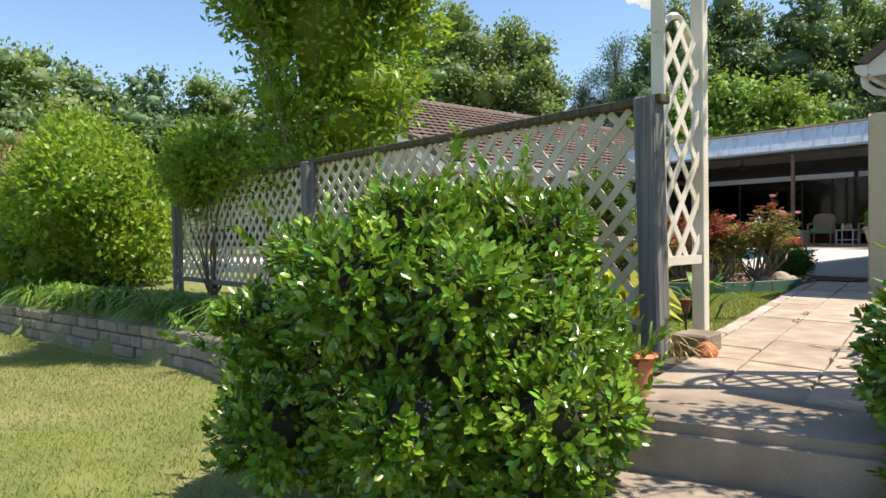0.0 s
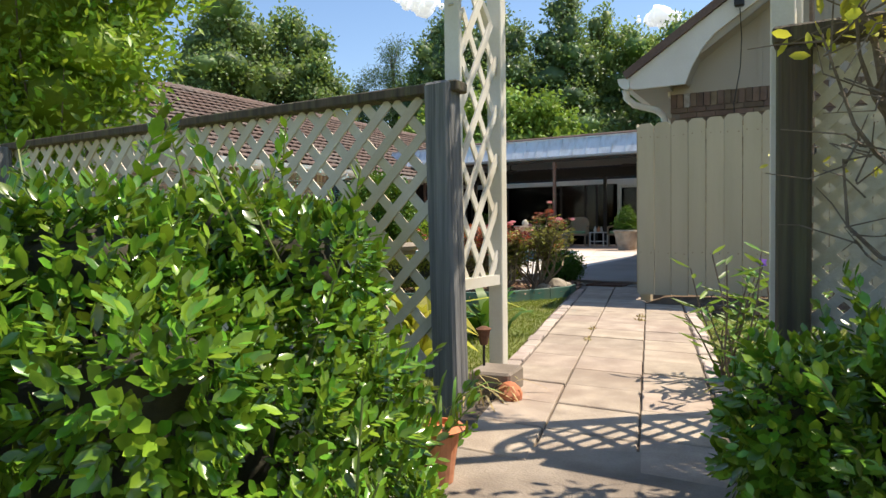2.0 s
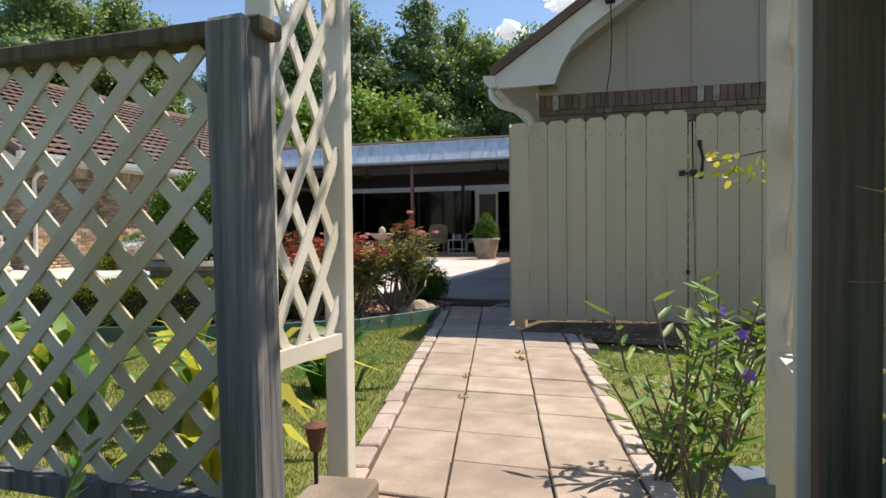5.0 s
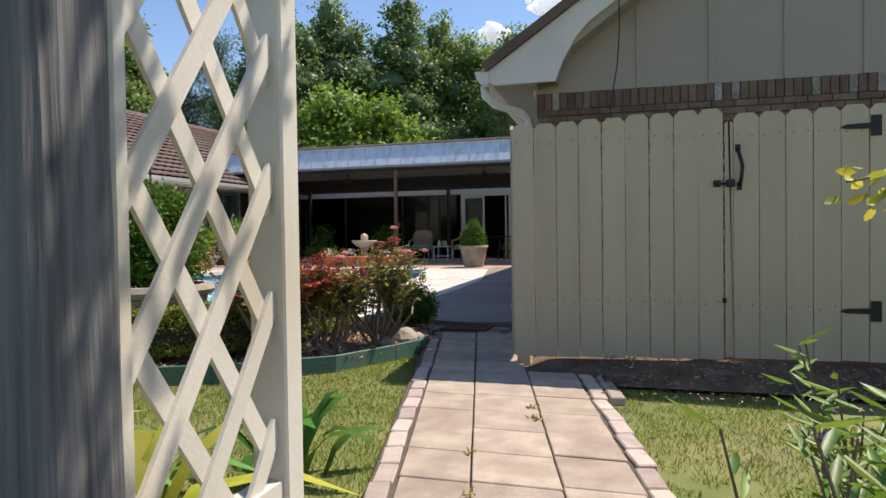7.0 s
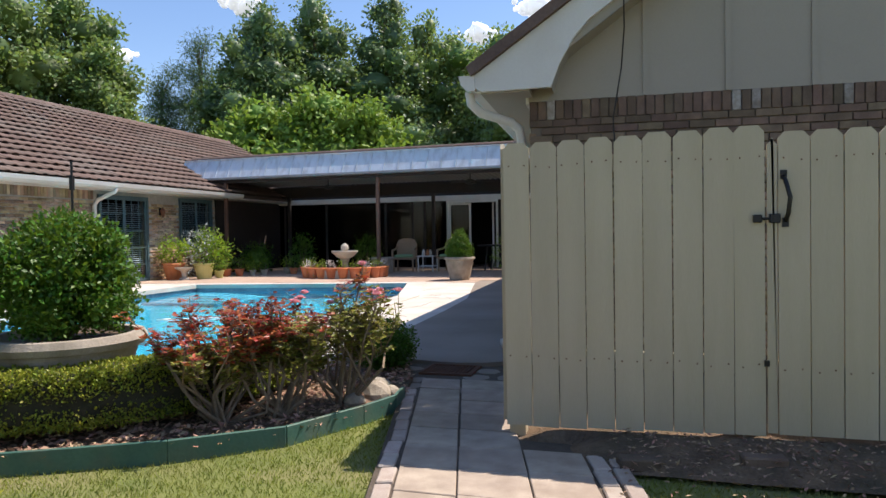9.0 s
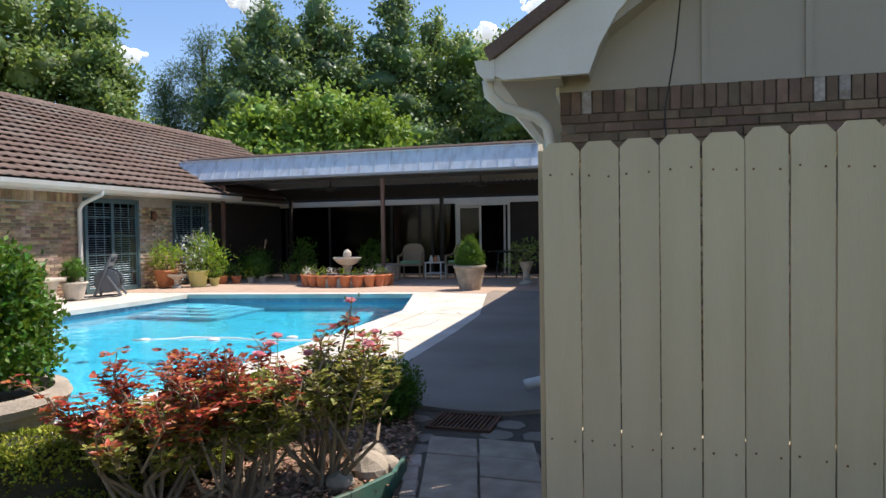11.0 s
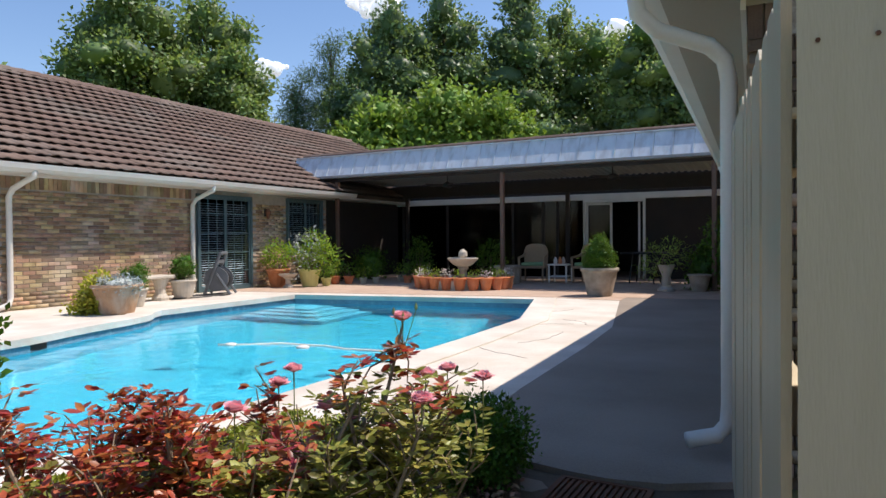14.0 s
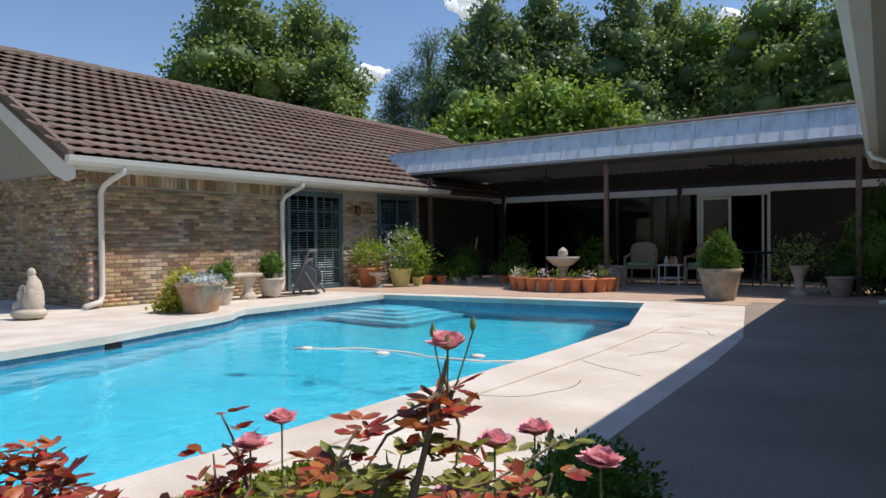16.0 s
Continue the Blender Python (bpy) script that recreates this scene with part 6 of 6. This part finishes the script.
        part("trunk", tube([(x, y, 0.0), (x + rng.normal(0, 0.03), y, 0.12), (x + rng.normal(0, 0.05), y, 0.24)], 0.012, 5), "bark", t)


build_hedge()
leafy_block("box_ball", "dark clipped box ball at the end of the bed", [(-2.42, 9.1, 0.195, 0.25, 0.24, 0.2), (-2.40, 8.98, 0.18, 0.22, 0.22, 0.18)], 9000, (0.026, 0.014), "boxleaf", 82, "shrub")


# ---- grass ----
def build_grass():
    rng = np.random.default_rng(91)

    def field(n, x0, x1, y0, y1, ok, z=None):
        x, y = rng.uniform(x0, x1, n), rng.uniform(y0, y1, n)
        k = np.array([ok(a, b) for a, b in zip(x, y)])
        x, y = x[k], y[k]
        return np.stack([x, y, np.array([ground_z(a, b) if z is None else z for a, b in zip(x, y)]) - 0.004], 1)

    def left(x, y):
        return x < path_x(y) - 0.36 - 0.012 * (y - 3.6) and not inside(x, y, BED) and y > 3.65

    def right(x, y):
        return x > path_x(y) + 0.70 + 0.016 * (y - 3.6) and y < 7.38 and noise.noise((x * 1.7, y * 1.7, 3)) + 0.4 * noise.noise((x * 9, y * 9, 1)) > -0.38 + 0.34 * max(0, y - 6.2)

    def low(x, y):
        return y < lawn_edge(x) - 0.12 and not (x > -0.75 and y > 1.3)

    p = np.concatenate([field(85000, -4.2, -0.7, 3.6, 8.2, left), field(66000, -0.9, 3.2, 3.7, 7.4, right), field(85000, -9.5, 0.6, -0.2, 2.6, low)])
    n = len(p)
    a = np.stack([rng.normal(0, 0.5, n), rng.normal(0, 0.5, n), np.full(n, 0.9)], 1)
    g = thing("lawn_grass", "short mown grass with dry straw-coloured patches", "grass", kind="stuff")
    part("blades", leaf_mesh("blades", p, a, rng.normal(size=(n, 3)), rng.uniform(0.016, 0.038, n), 0.0042), "blade", g, kind="stuff")


build_grass()


def build_litter():
    """Dry leaves and twigs on the bare soil along the fence."""
    rng = np.random.default_rng(95)
    n = 1500
    p = np.stack([rng.uniform(-0.5, 3.0, n), 7.42 - np.abs(rng.normal(0, 0.35, n)), np.full(n, 0.008)], 1)
    p[:, 2] += 0.072 * np.clip((p[:, 1] - 7.05) / 0.3, 0, 1)
    p = p[p[:, 1] > 6.6]
    m = thing("leaf_litter", "dry brown leaves scattered on the soil by the fence", "leaf litter", kind="stuff")
    part("leaves", leaf_mesh("leaves", p, rng.normal(size=p.shape) * (1, 1, 0.25), np.tile((0, 0, 1.0), (len(p), 1)) + rng.normal(0, 0.5, p.shape), rng.uniform(0.015, 0.05, len(p)), 0.012), "mulch", m, kind="stuff")


build_litter()


# ---- clouds ----
def build_clouds():
    m = bpy.data.materials.new("cloud_glow_white")
    m.use_nodes = True
    b = m.node_tree.nodes["Principled BSDF"]
    b.inputs["Base Color"].default_value = (0.9, 0.92, 0.95, 1)
    b.inputs["Roughness"].default_value = 1
    # Emission puts the clouds' sunlit brightness into the material as a glow.
    b.inputs["Emission Color"].default_value = (0.80, 0.87, 1.0, 1)
    b.inputs["Emission Strength"].default_value = 0.45
    M["cloud"] = m
    rng = np.random.default_rng(400)
    for x, y, z, w in CLOUDS:
        bm = bmesh.new()
        for _ in range(34):
            f = np.clip(rng.normal(0, 0.26, 3), -0.5, 0.5)
            r = w * rng.uniform(0.10, 0.2) * max(0.3, 1 - 1.5 * abs(f[0]))
            q = bmesh.ops.create_icosphere(bm, subdivisions=2, radius=r)
            for v in q["verts"]:
                v.co = v.co * (1 + 0.35 * noise.noise(v.co * 0.25)) + Vector((f[0] * w * 0.8, f[1] * w * 0.4, f[2] * w * 0.16))
        single("cloud", bm, "cloud", "small white fair-weather cloud", "cloud", (x, y, z), math.degrees(math.atan2(y, x)) + 90, kind="structure", smooth=True)


CLOUDS = ((-393, 438, 145, 40), (-313, 479, 201, 55), (-132, 564, 170, 40), (-84, 567, 189, 45), (-309, 482, 191, 45))
build_clouds()

# ---- pots and terrace things ----
def pot_profile(r, h, lip=0.03):
    return [(r * 0.62, 0.0), (r * 0.66, 0.02), (r * 0.93, h * 0.86), (r * 0.94, h * 0.87), (r + 0.0, h * 0.88), (r + lip * 0.4, h * 0.93), (r, h), (r * 0.88, h), (r * 0.84, h * 0.9), (0.01, h * 0.88)]


def pot(name, label, at, r, h, mat, category="flower pot", group="", seg=20):
    t = thing(name, label, category, at, group=group)
    part("body", lathe(pot_profile(r, h), seg), mat, t, smooth=False)
    part("soil", lathe([(0.01, h * 0.88), (r * 0.85, h * 0.885), (0.01, h * 0.9)], 14), "soil", t)
    return t


def leafball(name, label, at, r, n, leaf, mat, seed, shape=None, category="shrub"):
    """A potted plant: short stems and a leafy crown."""
    rng = np.random.default_rng(seed)
    t = thing(name, label, category, at)
    lobes = shape or lumps(rng, 12, (0, 0, r), (r * 0.9, r * 0.9, r * 0.92), r * 0.28)
    tp, _ = ball_points(rng, 16, lobes)
    part("stem_growth", stems(rng, (0, 0, 0), tp * 0.85, r * 0.02 + 0.003, 5, r * 0.05), "bark", t, kind="stuff")
    if n > 1000:
        part("inner_crown", inner_mass(rng, lobes, 0.82, 0.0), mat, t, kind="stuff")
    part("foliage", cloud_leaves(rng, lobes, n, leaf[0], leaf[1], 0.0, 3), mat, t, kind="stuff")
    return t


def build_urns():
    # wide urn with a clipped ball beside the hedge
    u = thing("wide_urn", "wide weathered stone urn behind the hedge", "urn", (-3.82, 7.14, -0.05))
    part("body", lathe([(0.26, 0.0), (0.28, 0.03), (0.27, 0.20), (0.38, 0.36), (0.42, 0.48), (0.42, 0.50), (0.46, 0.51), (0.48, 0.55), (0.46, 0.59), (0.40, 0.59), (0.38, 0.54), (0.01, 0.53)], 32), "urn", u)
    part("soil", lathe([(0.01, 0.53), (0.38, 0.545), (0.01, 0.55)], 16), "soil", u)
    leafball("clipped_box", "round clipped box shrub growing in the wide urn", (-3.82, 7.14, 0.475), 0.45, 22000, (0.036, 0.021), "boxleaf", 301)
    s = thing("plant_stake", "thin black iron stake beside the urn", "stake", (-4.1, 7.5, -0.05))
    part("rod", tube([(0, 0, 0), (0, 0, 1.72)], 0.008, 6), "black", s)
    part("clip", B((-0.012, -0.012, 1.52, 0.012, 0.012, 1.62)), "black", s)
    # conical box in a weathered pot
    pot("weathered_pot", "large mottled stone pot on the terrace edge", (-4.27, 18.4, P), 0.34, 0.52, "urn", "pot", seg=28)
    cone = [(0, 0, 0.17, 0.29, 0.29, 0.18), (0, 0, 0.32, 0.24, 0.24, 0.18), (0, 0, 0.46, 0.16, 0.16, 0.16), (0, 0, 0.57, 0.08, 0.08, 0.10)]
    leafball("conical_box", "clipped conical box shrub in the mottled pot", (-4.27, 18.4, P + 0.44), 0.35, 9000, (0.04, 0.02), "boxleaf", 302, cone)
    # trailing planter on the pool deck
    pot("terracotta_urn", "large stained terracotta planter on the pool deck", (-10.05, 12.75, P), 0.36, 0.44, "stained_clay", "planter", seg=28)
    leafball("dusty_miller", "silver-leaved bedding plant in the terracotta planter", (-9.98, 12.72, P + 0.38), 0.2, 1600, (0.045, 0.018), "silver", 303, [(0, 0, 0.06, 0.28, 0.28, 0.10), (0.12, 0.05, 0.05, 0.18, 0.18, 0.08)], "plant")
    leafball("potato_vine", "bright yellow-green trailing vine spilling to the deck", (-10.32, 12.6, P + 0.01), 0.3, 1800, (0.07, 0.05), "yellowleaf", 304, [(0, 0, 0.2, 0.16, 0.16, 0.24), (0.05, 0.05, 0.42, 0.15, 0.15, 0.1), (-0.12, -0.1, 0.08, 0.2, 0.18, 0.09)], "vine")
    pot("stone_pot", "pale stone pot beside the bench", (-10.75, 13.6, P), 0.2, 0.3, "stone", "pot")
    leafball("box_shrub", "small round box shrub in a stone pot", (-10.75, 13.6, P + 0.26), 0.24, 2600, (0.03, 0.017), "boxleaf", 305)
    pot("stone_pot", "pale stone pot by the downspout", (-11.2, 14.98, P), 0.24, 0.36, "stone", "pot")
    leafball("box_shrub", "round clipped box shrub in a pale pot", (-11.2, 14.98, P + 0.32), 0.25, 3000, (0.03, 0.017), "boxleaf", 306)
    b = thing("stone_bench", "pale cast-stone bench against the brick wall", "bench", (-11.3, 14.2, P), 92)
    part("seat", B((-0.55, -0.19, 0.40, 0.55, 0.19, 0.46), bevel=0.015), "stone", b)
    for x in (-0.36, 0.36):
        part("leg", lathe([(0.15, 0), (0.15, 0.05), (0.10, 0.12), (0.09, 0.22), (0.14, 0.36), (0.15, 0.40)], 14, at=(x, 0, 0)), "stone", b)
    pot("clay_pot", "orange terracotta pot by the window", (-11.62, 18.05, P), 0.27, 0.42, "terracotta")
    leafball("potted_shrub", "leafy green shrub in a terracotta pot", (-11.62, 18.05, P + 0.36), 0.34, 990, (0.075, 0.04), "vine", 307)
    d = thing("bird_bath", "low pale stone bird bath", "bird bath", (-11.2, 17.9, P))
    part("pedestal", lathe([(0.12, 0), (0.12, 0.04), (0.06, 0.08), (0.06, 0.18), (0.1, 0.24)], 14), "stone", d)
    part("bowl", lathe([(0.08, 0.22), (0.2, 0.28), (0.22, 0.32), (0.19, 0.31), (0.01, 0.27)], 18), "stone", d)
    pot("yellow_pot", "yellow glazed pot with tall plants", (-10.95, 18.35, P), 0.26, 0.40, "yellowpot")
    leafball("tall_plant", "tall light green plants in the yellow pot", (-10.95, 18.35, P + 0.36), 0.3, 990, (0.10, 0.032), "vine", 308, [(0, 0, 0.3, 0.25, 0.25, 0.32), (0.1, 0.1, 0.6, 0.2, 0.2, 0.3), (0.3, 0.25, 0.3, 0.2, 0.2, 0.35)])
    leafball("variegated_shrub", "pale variegated shrub below the window", (-11.75, 19.2, P), 0.5, 900, (0.09, 0.055), "silver", 309, [(0, 0, 0.85, 0.4, 0.4, 0.35), (0, 0, 0.4, 0.2, 0.2, 0.4)])
    leafball("dark_shrub", "dark green shrub beside the variegated one", (-11.5, 19.7, P), 0.4, 900, (0.09, 0.045), "boxleaf", 310, [(0, 0, 0.45, 0.35, 0.35, 0.45)])
    for i, (x, y, r, m) in enumerate(((-10.75, 18.7, 0.13, "yellowpot"), (-10.9, 19.25, 0.14, "terracotta"), (-10.65, 19.45, 0.13, "terracotta"), (-10.4, 19.7, 0.1, "stone"), (-10.2, 19.95, 0.1, "stone"), (-9.8, 20.5, 0.12, "urn"), (-9.5, 20.3, 0.12, "terracotta"))):
        pot("small_pot", "small " + {"yellowpot": "yellow", "terracotta": "terracotta", "stone": "pale stone", "urn": "grey"}[m] + " pot on the terrace", (x, y, P), r, r * 1.5, m, group="small pots by the wall", seg=14)
        leafball("potted_plant", "small green plant in a terrace pot", (x, y, P + r * 1.3), r * 1.3, 260, (0.06, 0.026), "vine" if i % 2 else "boxleaf", 320 + i, category="plant")


build_urns()


def build_fountain():
    f = thing("fountain", "pale stone bowl fountain ringed by terracotta pots", "fountain", (-7.5, 19.3, P))
    part("basin", lathe([(0.80, 0), (0.82, 0.2), (0.76, 0.2), (0.74, 0.12), (0.01, 0.1)], 32), "stone", f)
    part("pedestal", lathe([(0.22, 0.1), (0.2, 0.16), (0.09, 0.22), (0.08, 0.36), (0.12, 0.44), (0.1, 0.47)], 18), "urn", f)
    part("bowl", lathe([(0.08, 0.45), (0.2, 0.50), (0.31, 0.60), (0.34, 0.64), (0.33, 0.66), (0.29, 0.62), (0.01, 0.56)], 28), "stone", f)
    part("finial", lathe([(0.08, 0.56), (0.06, 0.64), (0.1, 0.70), (0.09, 0.78), (0.04, 0.83), (0.01, 0.85)], 12), "stone", f)
    for k in range(13):
        a = math.radians(170 + 200 * k / 12)
        x, y = -7.5 + 1.0 * math.cos(a), 19.3 + 0.78 * math.sin(a)
        pot("ring_pot", "terracotta pot round the fountain", (x, y, P), 0.145, 0.27, "terracotta", group="pots round the fountain", seg=16)
        leafball("white_flower", "small white-flowered plant in a pot", (x, y, P + 0.24), 0.1, 90, (0.045, 0.022), "vine" if k % 3 else "white_bloom", 340 + k, category="plant")


build_fountain()


def build_reel():
    r = thing("hose_reel", "grey hose reel cart with coiled black hose", "hose reel", (-11.25, 15.9, P), -60)
    for x in (-0.22, 0.22):
        part("side_frame", tube([(x, -0.22, 0.02), (x, -0.05, 0.45), (x, 0.10, 0.84)], 0.03, 6), "plastic_grey", r)
        part("leg", tube([(x, 0.28, 0.02), (x, 0.02, 0.42)], 0.027, 6), "plastic_grey", r)
    part("handle", B((-0.22, 0.08, 0.80, 0.22, 0.12, 0.86), (-0.2, 0.02, 0.62, 0.2, 0.05, 0.70), bevel=0.01), "plastic_grey", r)
    part("drum", lathe([(0.24, -0.19), (0.24, -0.165), (0.07, -0.15), (0.07, 0.15), (0.24, 0.165), (0.24, 0.19)], 20), "plastic_grey", r).matrix_basis = pose(0, 0, 0.32, 0, 90, 0)
    pts = [(0.13 * (k / 160 - 0.5) * 2, 0.19 * math.cos(k * 0.5), 0.32 + 0.19 * math.sin(k * 0.5)) for k in range(160)]
    part("hose", tube(pts, 0.02, 5), "rubber", r, "coiled black hose")
    h = thing("garden_hose", "black hose lying loose on the deck", "hose", (-11.0, 15.6, P + 0.016))
    part("coil", tube([(0.28 * math.cos(k * 0.35) * (1 - k / 90) - 0.2, 0.55 * math.sin(k * 0.35) - 0.01 * k, 0.001 * (k % 7)) for k in range(46)], 0.013, 5), "rubber", h)


build_reel()


def build_chair(at, rz):
    c = thing("wicker_chair", "pale wicker armchair with a green seat cushion", "chair", at, rz, group="wicker chairs on the terrace")
    for x in (-0.27, 0.27):
        for y in (-0.27, 0.25):
            part("leg", tube([(x, y, 0), (x, y, 0.4)], 0.022, 6), "wicker", c)
        part("arm", tube([(x * 1.12, -0.28, 0.36), (x * 1.15, -0.26, 0.60), (x * 1.12, 0.1, 0.63), (x, 0.28, 0.7)], 0.03, 6), "wicker", c)
    part("seat", B((-0.29, -0.29, 0.34, 0.29, 0.28, 0.40), bevel=0.015), "wicker", c)
    part("cushion", B((-0.26, -0.28, 0.40, 0.26, 0.2, 0.48), bevel=0.03), "cushion", c, "green seat cushion")
    bk = part("backrest", prism([(-0.28, 0.36), (0.28, 0.36), (0.30, 0.75), (0.24, 0.88), (0.1, 0.93), (-0.1, 0.93), (-0.24, 0.88), (-0.30, 0.75)], "y", 0.24, 0.29), "wicker", c)
    return c


build_chair((-6.75, 21.7, P), 8)
build_chair((-5.45, 21.9, P), -8)


def build_side_table():
    t = thing("side_table", "small pale side table between the chairs", "table", (-6.05, 21.6, P))
    part("tabletop", B((-0.24, -0.24, 0.42, 0.24, 0.24, 0.45), bevel=0.006), "trim", t)
    part("shelf", B((-0.21, -0.21, 0.15, 0.21, 0.21, 0.17)), "trim", t)
    for x in (-0.21, 0.21):
        for y in (-0.21, 0.21):
            part("leg", B((x - 0.015, y - 0.015, 0, x + 0.015, y + 0.015, 0.42)), "trim", t)


build_side_table()


def build_terrace_clutter():
    s = thing("square_planter", "grey square planter beside the awning post", "planter", (-7.05, 20.75, P))
    part("body", B((-0.22, -0.22, 0, 0.22, 0.22, 0.38), bevel=0.02), "urn", s)
    part("rim", B((-0.25, -0.25, 0.38, 0.25, 0.25, 0.44), bevel=0.015), "urn", s)
    u = thing("pedestal_urn", "white pedestal urn with a loose leafy plant", "urn", (-3.35, 19.95, P))
    part("body", lathe([(0.17, 0), (0.17, 0.05), (0.09, 0.1), (0.08, 0.3), (0.13, 0.42), (0.17, 0.52), (0.15, 0.52), (0.01, 0.46)], 18), "stone", u)
    leafball("airy_plant", "loose light green plant in the pedestal urn", (-3.4, 19.95, P + 0.48), 0.3, 620, (0.09, 0.022), "lightleaf", 360, [(-0.1, 0, 0.15, 0.3, 0.3, 0.3), (0.15, 0, 0.25, 0.25, 0.25, 0.25), (-0.3, 0, -0.05, 0.15, 0.15, 0.2)])
    leafball("terrace_shrub", "dark shaded shrub under the awning end", (-2.2, 20.6, P), 0.6, 4200, (0.09, 0.04), "boxleaf", 361, [(0, 0, 0.8, 0.5, 0.45, 0.8), (-0.5, 0.1, 0.4, 0.35, 0.35, 0.45), (0.2, 0, 1.5, 0.35, 0.3, 0.4)])
    pot("dark_pot", "dark pot beside the pedestal urn", (-2.75, 20.1, P), 0.22, 0.34, "urn")
    g = thing("patio_table", "dark metal patio table under the awning", "table", (-4.2, 22.2, P))
    part("tabletop", lathe([(0.55, 0.68), (0.56, 0.70), (0.55, 0.72), (0.01, 0.72)], 24), "black", g)
    for k in range(4):
        part("leg", tube([(0.4 * math.cos(k * 1.57 + 0.7), 0.4 * math.sin(k * 1.57 + 0.7), 0), (0.3 * math.cos(k * 1.57 + 0.7), 0.3 * math.sin(k * 1.57 + 0.7), 0.68)], 0.018, 6), "black", g)
    for i, (x, y, c) in enumerate(((-6.15, 21.55, "trim"), (-5.98, 21.62, "stone"), (-6.02, 21.5, "terracotta"))):
        b = thing("ornament", "small bottle-shaped ornament on the side table", "ornament", (x, y, P + 0.452), group="ornaments on the side table")
        part("body", lathe([(0.04, 0), (0.05, 0.06), (0.045, 0.1), (0.02, 0.14), (0.02, 0.17)], 10), c, b)
    leafball("shaded_plant", "dim foliage plant in the shade of the terrace", (-9.9, 21.6, P), 0.35, 900, (0.1, 0.03), "boxleaf", 362, [(0, 0, 0.55, 0.25, 0.25, 0.5)], "plant")
    leafball("shaded_plant", "dim foliage plant in the shade of the terrace", (-8.2, 22.4, P), 0.35, 900, (0.1, 0.03), "boxleaf", 363, [(0, 0, 0.5, 0.35, 0.3, 0.45)], "plant")
    leafball("shaded_plant", "dim foliage plant in the shade of the terrace", (-11.2, 21.2, P), 0.35, 1200, (0.1, 0.03), "boxleaf", 364, [(0, 0, 0.4, 0.4, 0.4, 0.4)], "plant")


build_terrace_clutter()


def build_statue():
    """A seated draped figure, as one plain smooth stone shape."""
    bm = bmesh.new()
    for x, y, z, rx, ry, rz in ((0.02, 0, 0.08, 0.24, 0.2, 0.10), (0.10, 0, 0.22, 0.13, 0.13, 0.20), (-0.08, 0, 0.17, 0.13, 0.12, 0.10), (0.11, 0, 0.40, 0.095, 0.11, 0.17), (0.09, 0, 0.52, 0.06, 0.07, 0.08), (0.07, 0, 0.62, 0.055, 0.055, 0.072), (-0.10, 0, 0.30, 0.055, 0.06, 0.11), (-0.09, 0, 0.41, 0.038, 0.038, 0.048), (0.0, 0.05, 0.34, 0.12, 0.035, 0.035), (0.13, 0, 0.30, 0.08, 0.13, 0.2)):
        r = bmesh.ops.create_uvsphere(bm, u_segments=16, v_segments=10, radius=1)
        for v in r["verts"]:
            v.co = Vector((x + v.co.x * rx, y + v.co.y * ry, z + v.co.z * rz)) + Vector((0, 0, 0.01 * noise.noise(v.co * 5)))
    single("garden_statue", bm, "stone", "pale stone seated figure statue on the deck", "statue", (-11.3, 10.95, P), 20, smooth=True)


build_statue()


def build_front_bits():
    pot("clay_pot", "plain terracotta pot at the head of the steps", (-0.34, 2.735, 0.0), 0.06, 0.155, "terracotta")
    strap_clump("spiky_plant", "thin grassy plant in the terracotta pot", (-0.34, 2.735, 0.13), 14, 0.15, 0.010, "lily", 370, 1.25)
    b = thing("concrete_block", "grey concrete block at the arbor foot", "block", (-0.66, 3.74, -0.05), 8)
    part("body", B((-0.1, -0.1, 0, 0.08, 0.1, 0.14), bevel=0.01), "step", b)
    r = bmesh.new()
    bmesh.ops.create_icosphere(r, subdivisions=2, radius=0.05)
    for v in r.verts:
        v.co *= 1 + 0.3 * noise.noise(v.co * 20)
    single("loose_stone", r, "terracotta", "reddish stone lying by the arbor post", "stone", (-0.55, 3.62, 0.02))
    l = thing("path_light", "small solar path light on a stake", "garden light", (-0.74, 3.76, 0.08))
    part("stake", tube([(0, 0, -0.12), (0, 0, 0.1)], 0.006, 6), "black", l)
    part("shade", lathe([(0.016, 0.1), (0.028, 0.16), (0.036, 0.168), (0.01, 0.18)], 12), "rust", l)
    strap_clump("dry_grass", "dry yellow grass tuft by the arbor post", (-0.70, 3.60, -0.03), 30, 0.3, 0.01, "tan", 371)
    strap_clump("dry_grass", "dry yellow grass tuft by the dark post", (0.36, 3.75, -0.03), 30, 0.3, 0.012, "yellowleaf", 372)
    g = thing("garden_lantern", "blue-grey metal lantern beside the path", "lantern", (0.36, 4.0, -0.03), 15)
    part("body", B((-0.038, -0.038, 0.0, 0.038, 0.038, 0.13), bevel=0.006), "rust", g)
    part("roof", prism([(-0.065, 0.13), (0.065, 0.13), (0.04, 0.18), (-0.04, 0.18)], "y", -0.065, 0.065), "bluebox", g, "blue-grey sloped lid")
    # weeds in the path joints
    rng = np.random.default_rng(380)
    for y in (5.13, 5.55, 6.1, 6.3):
        k = 22
        p = np.stack([path_x(y) + (0.0 if y < 6 else 0.31) + rng.normal(0, 0.012, k), y + rng.normal(0, 0.014, k), np.full(k, 0.0)], 1)
        w = thing("joint_weed", "tiny weed growing in a path joint", "weed", group="weeds in the path joints")
        part("leaves", leaf_mesh("leaves", p, rng.normal(size=p.shape) + (0, 0, 0.5), rng.normal(size=p.shape), 0.03, 0.012), "tan", w, kind="stuff")


build_front_bits()
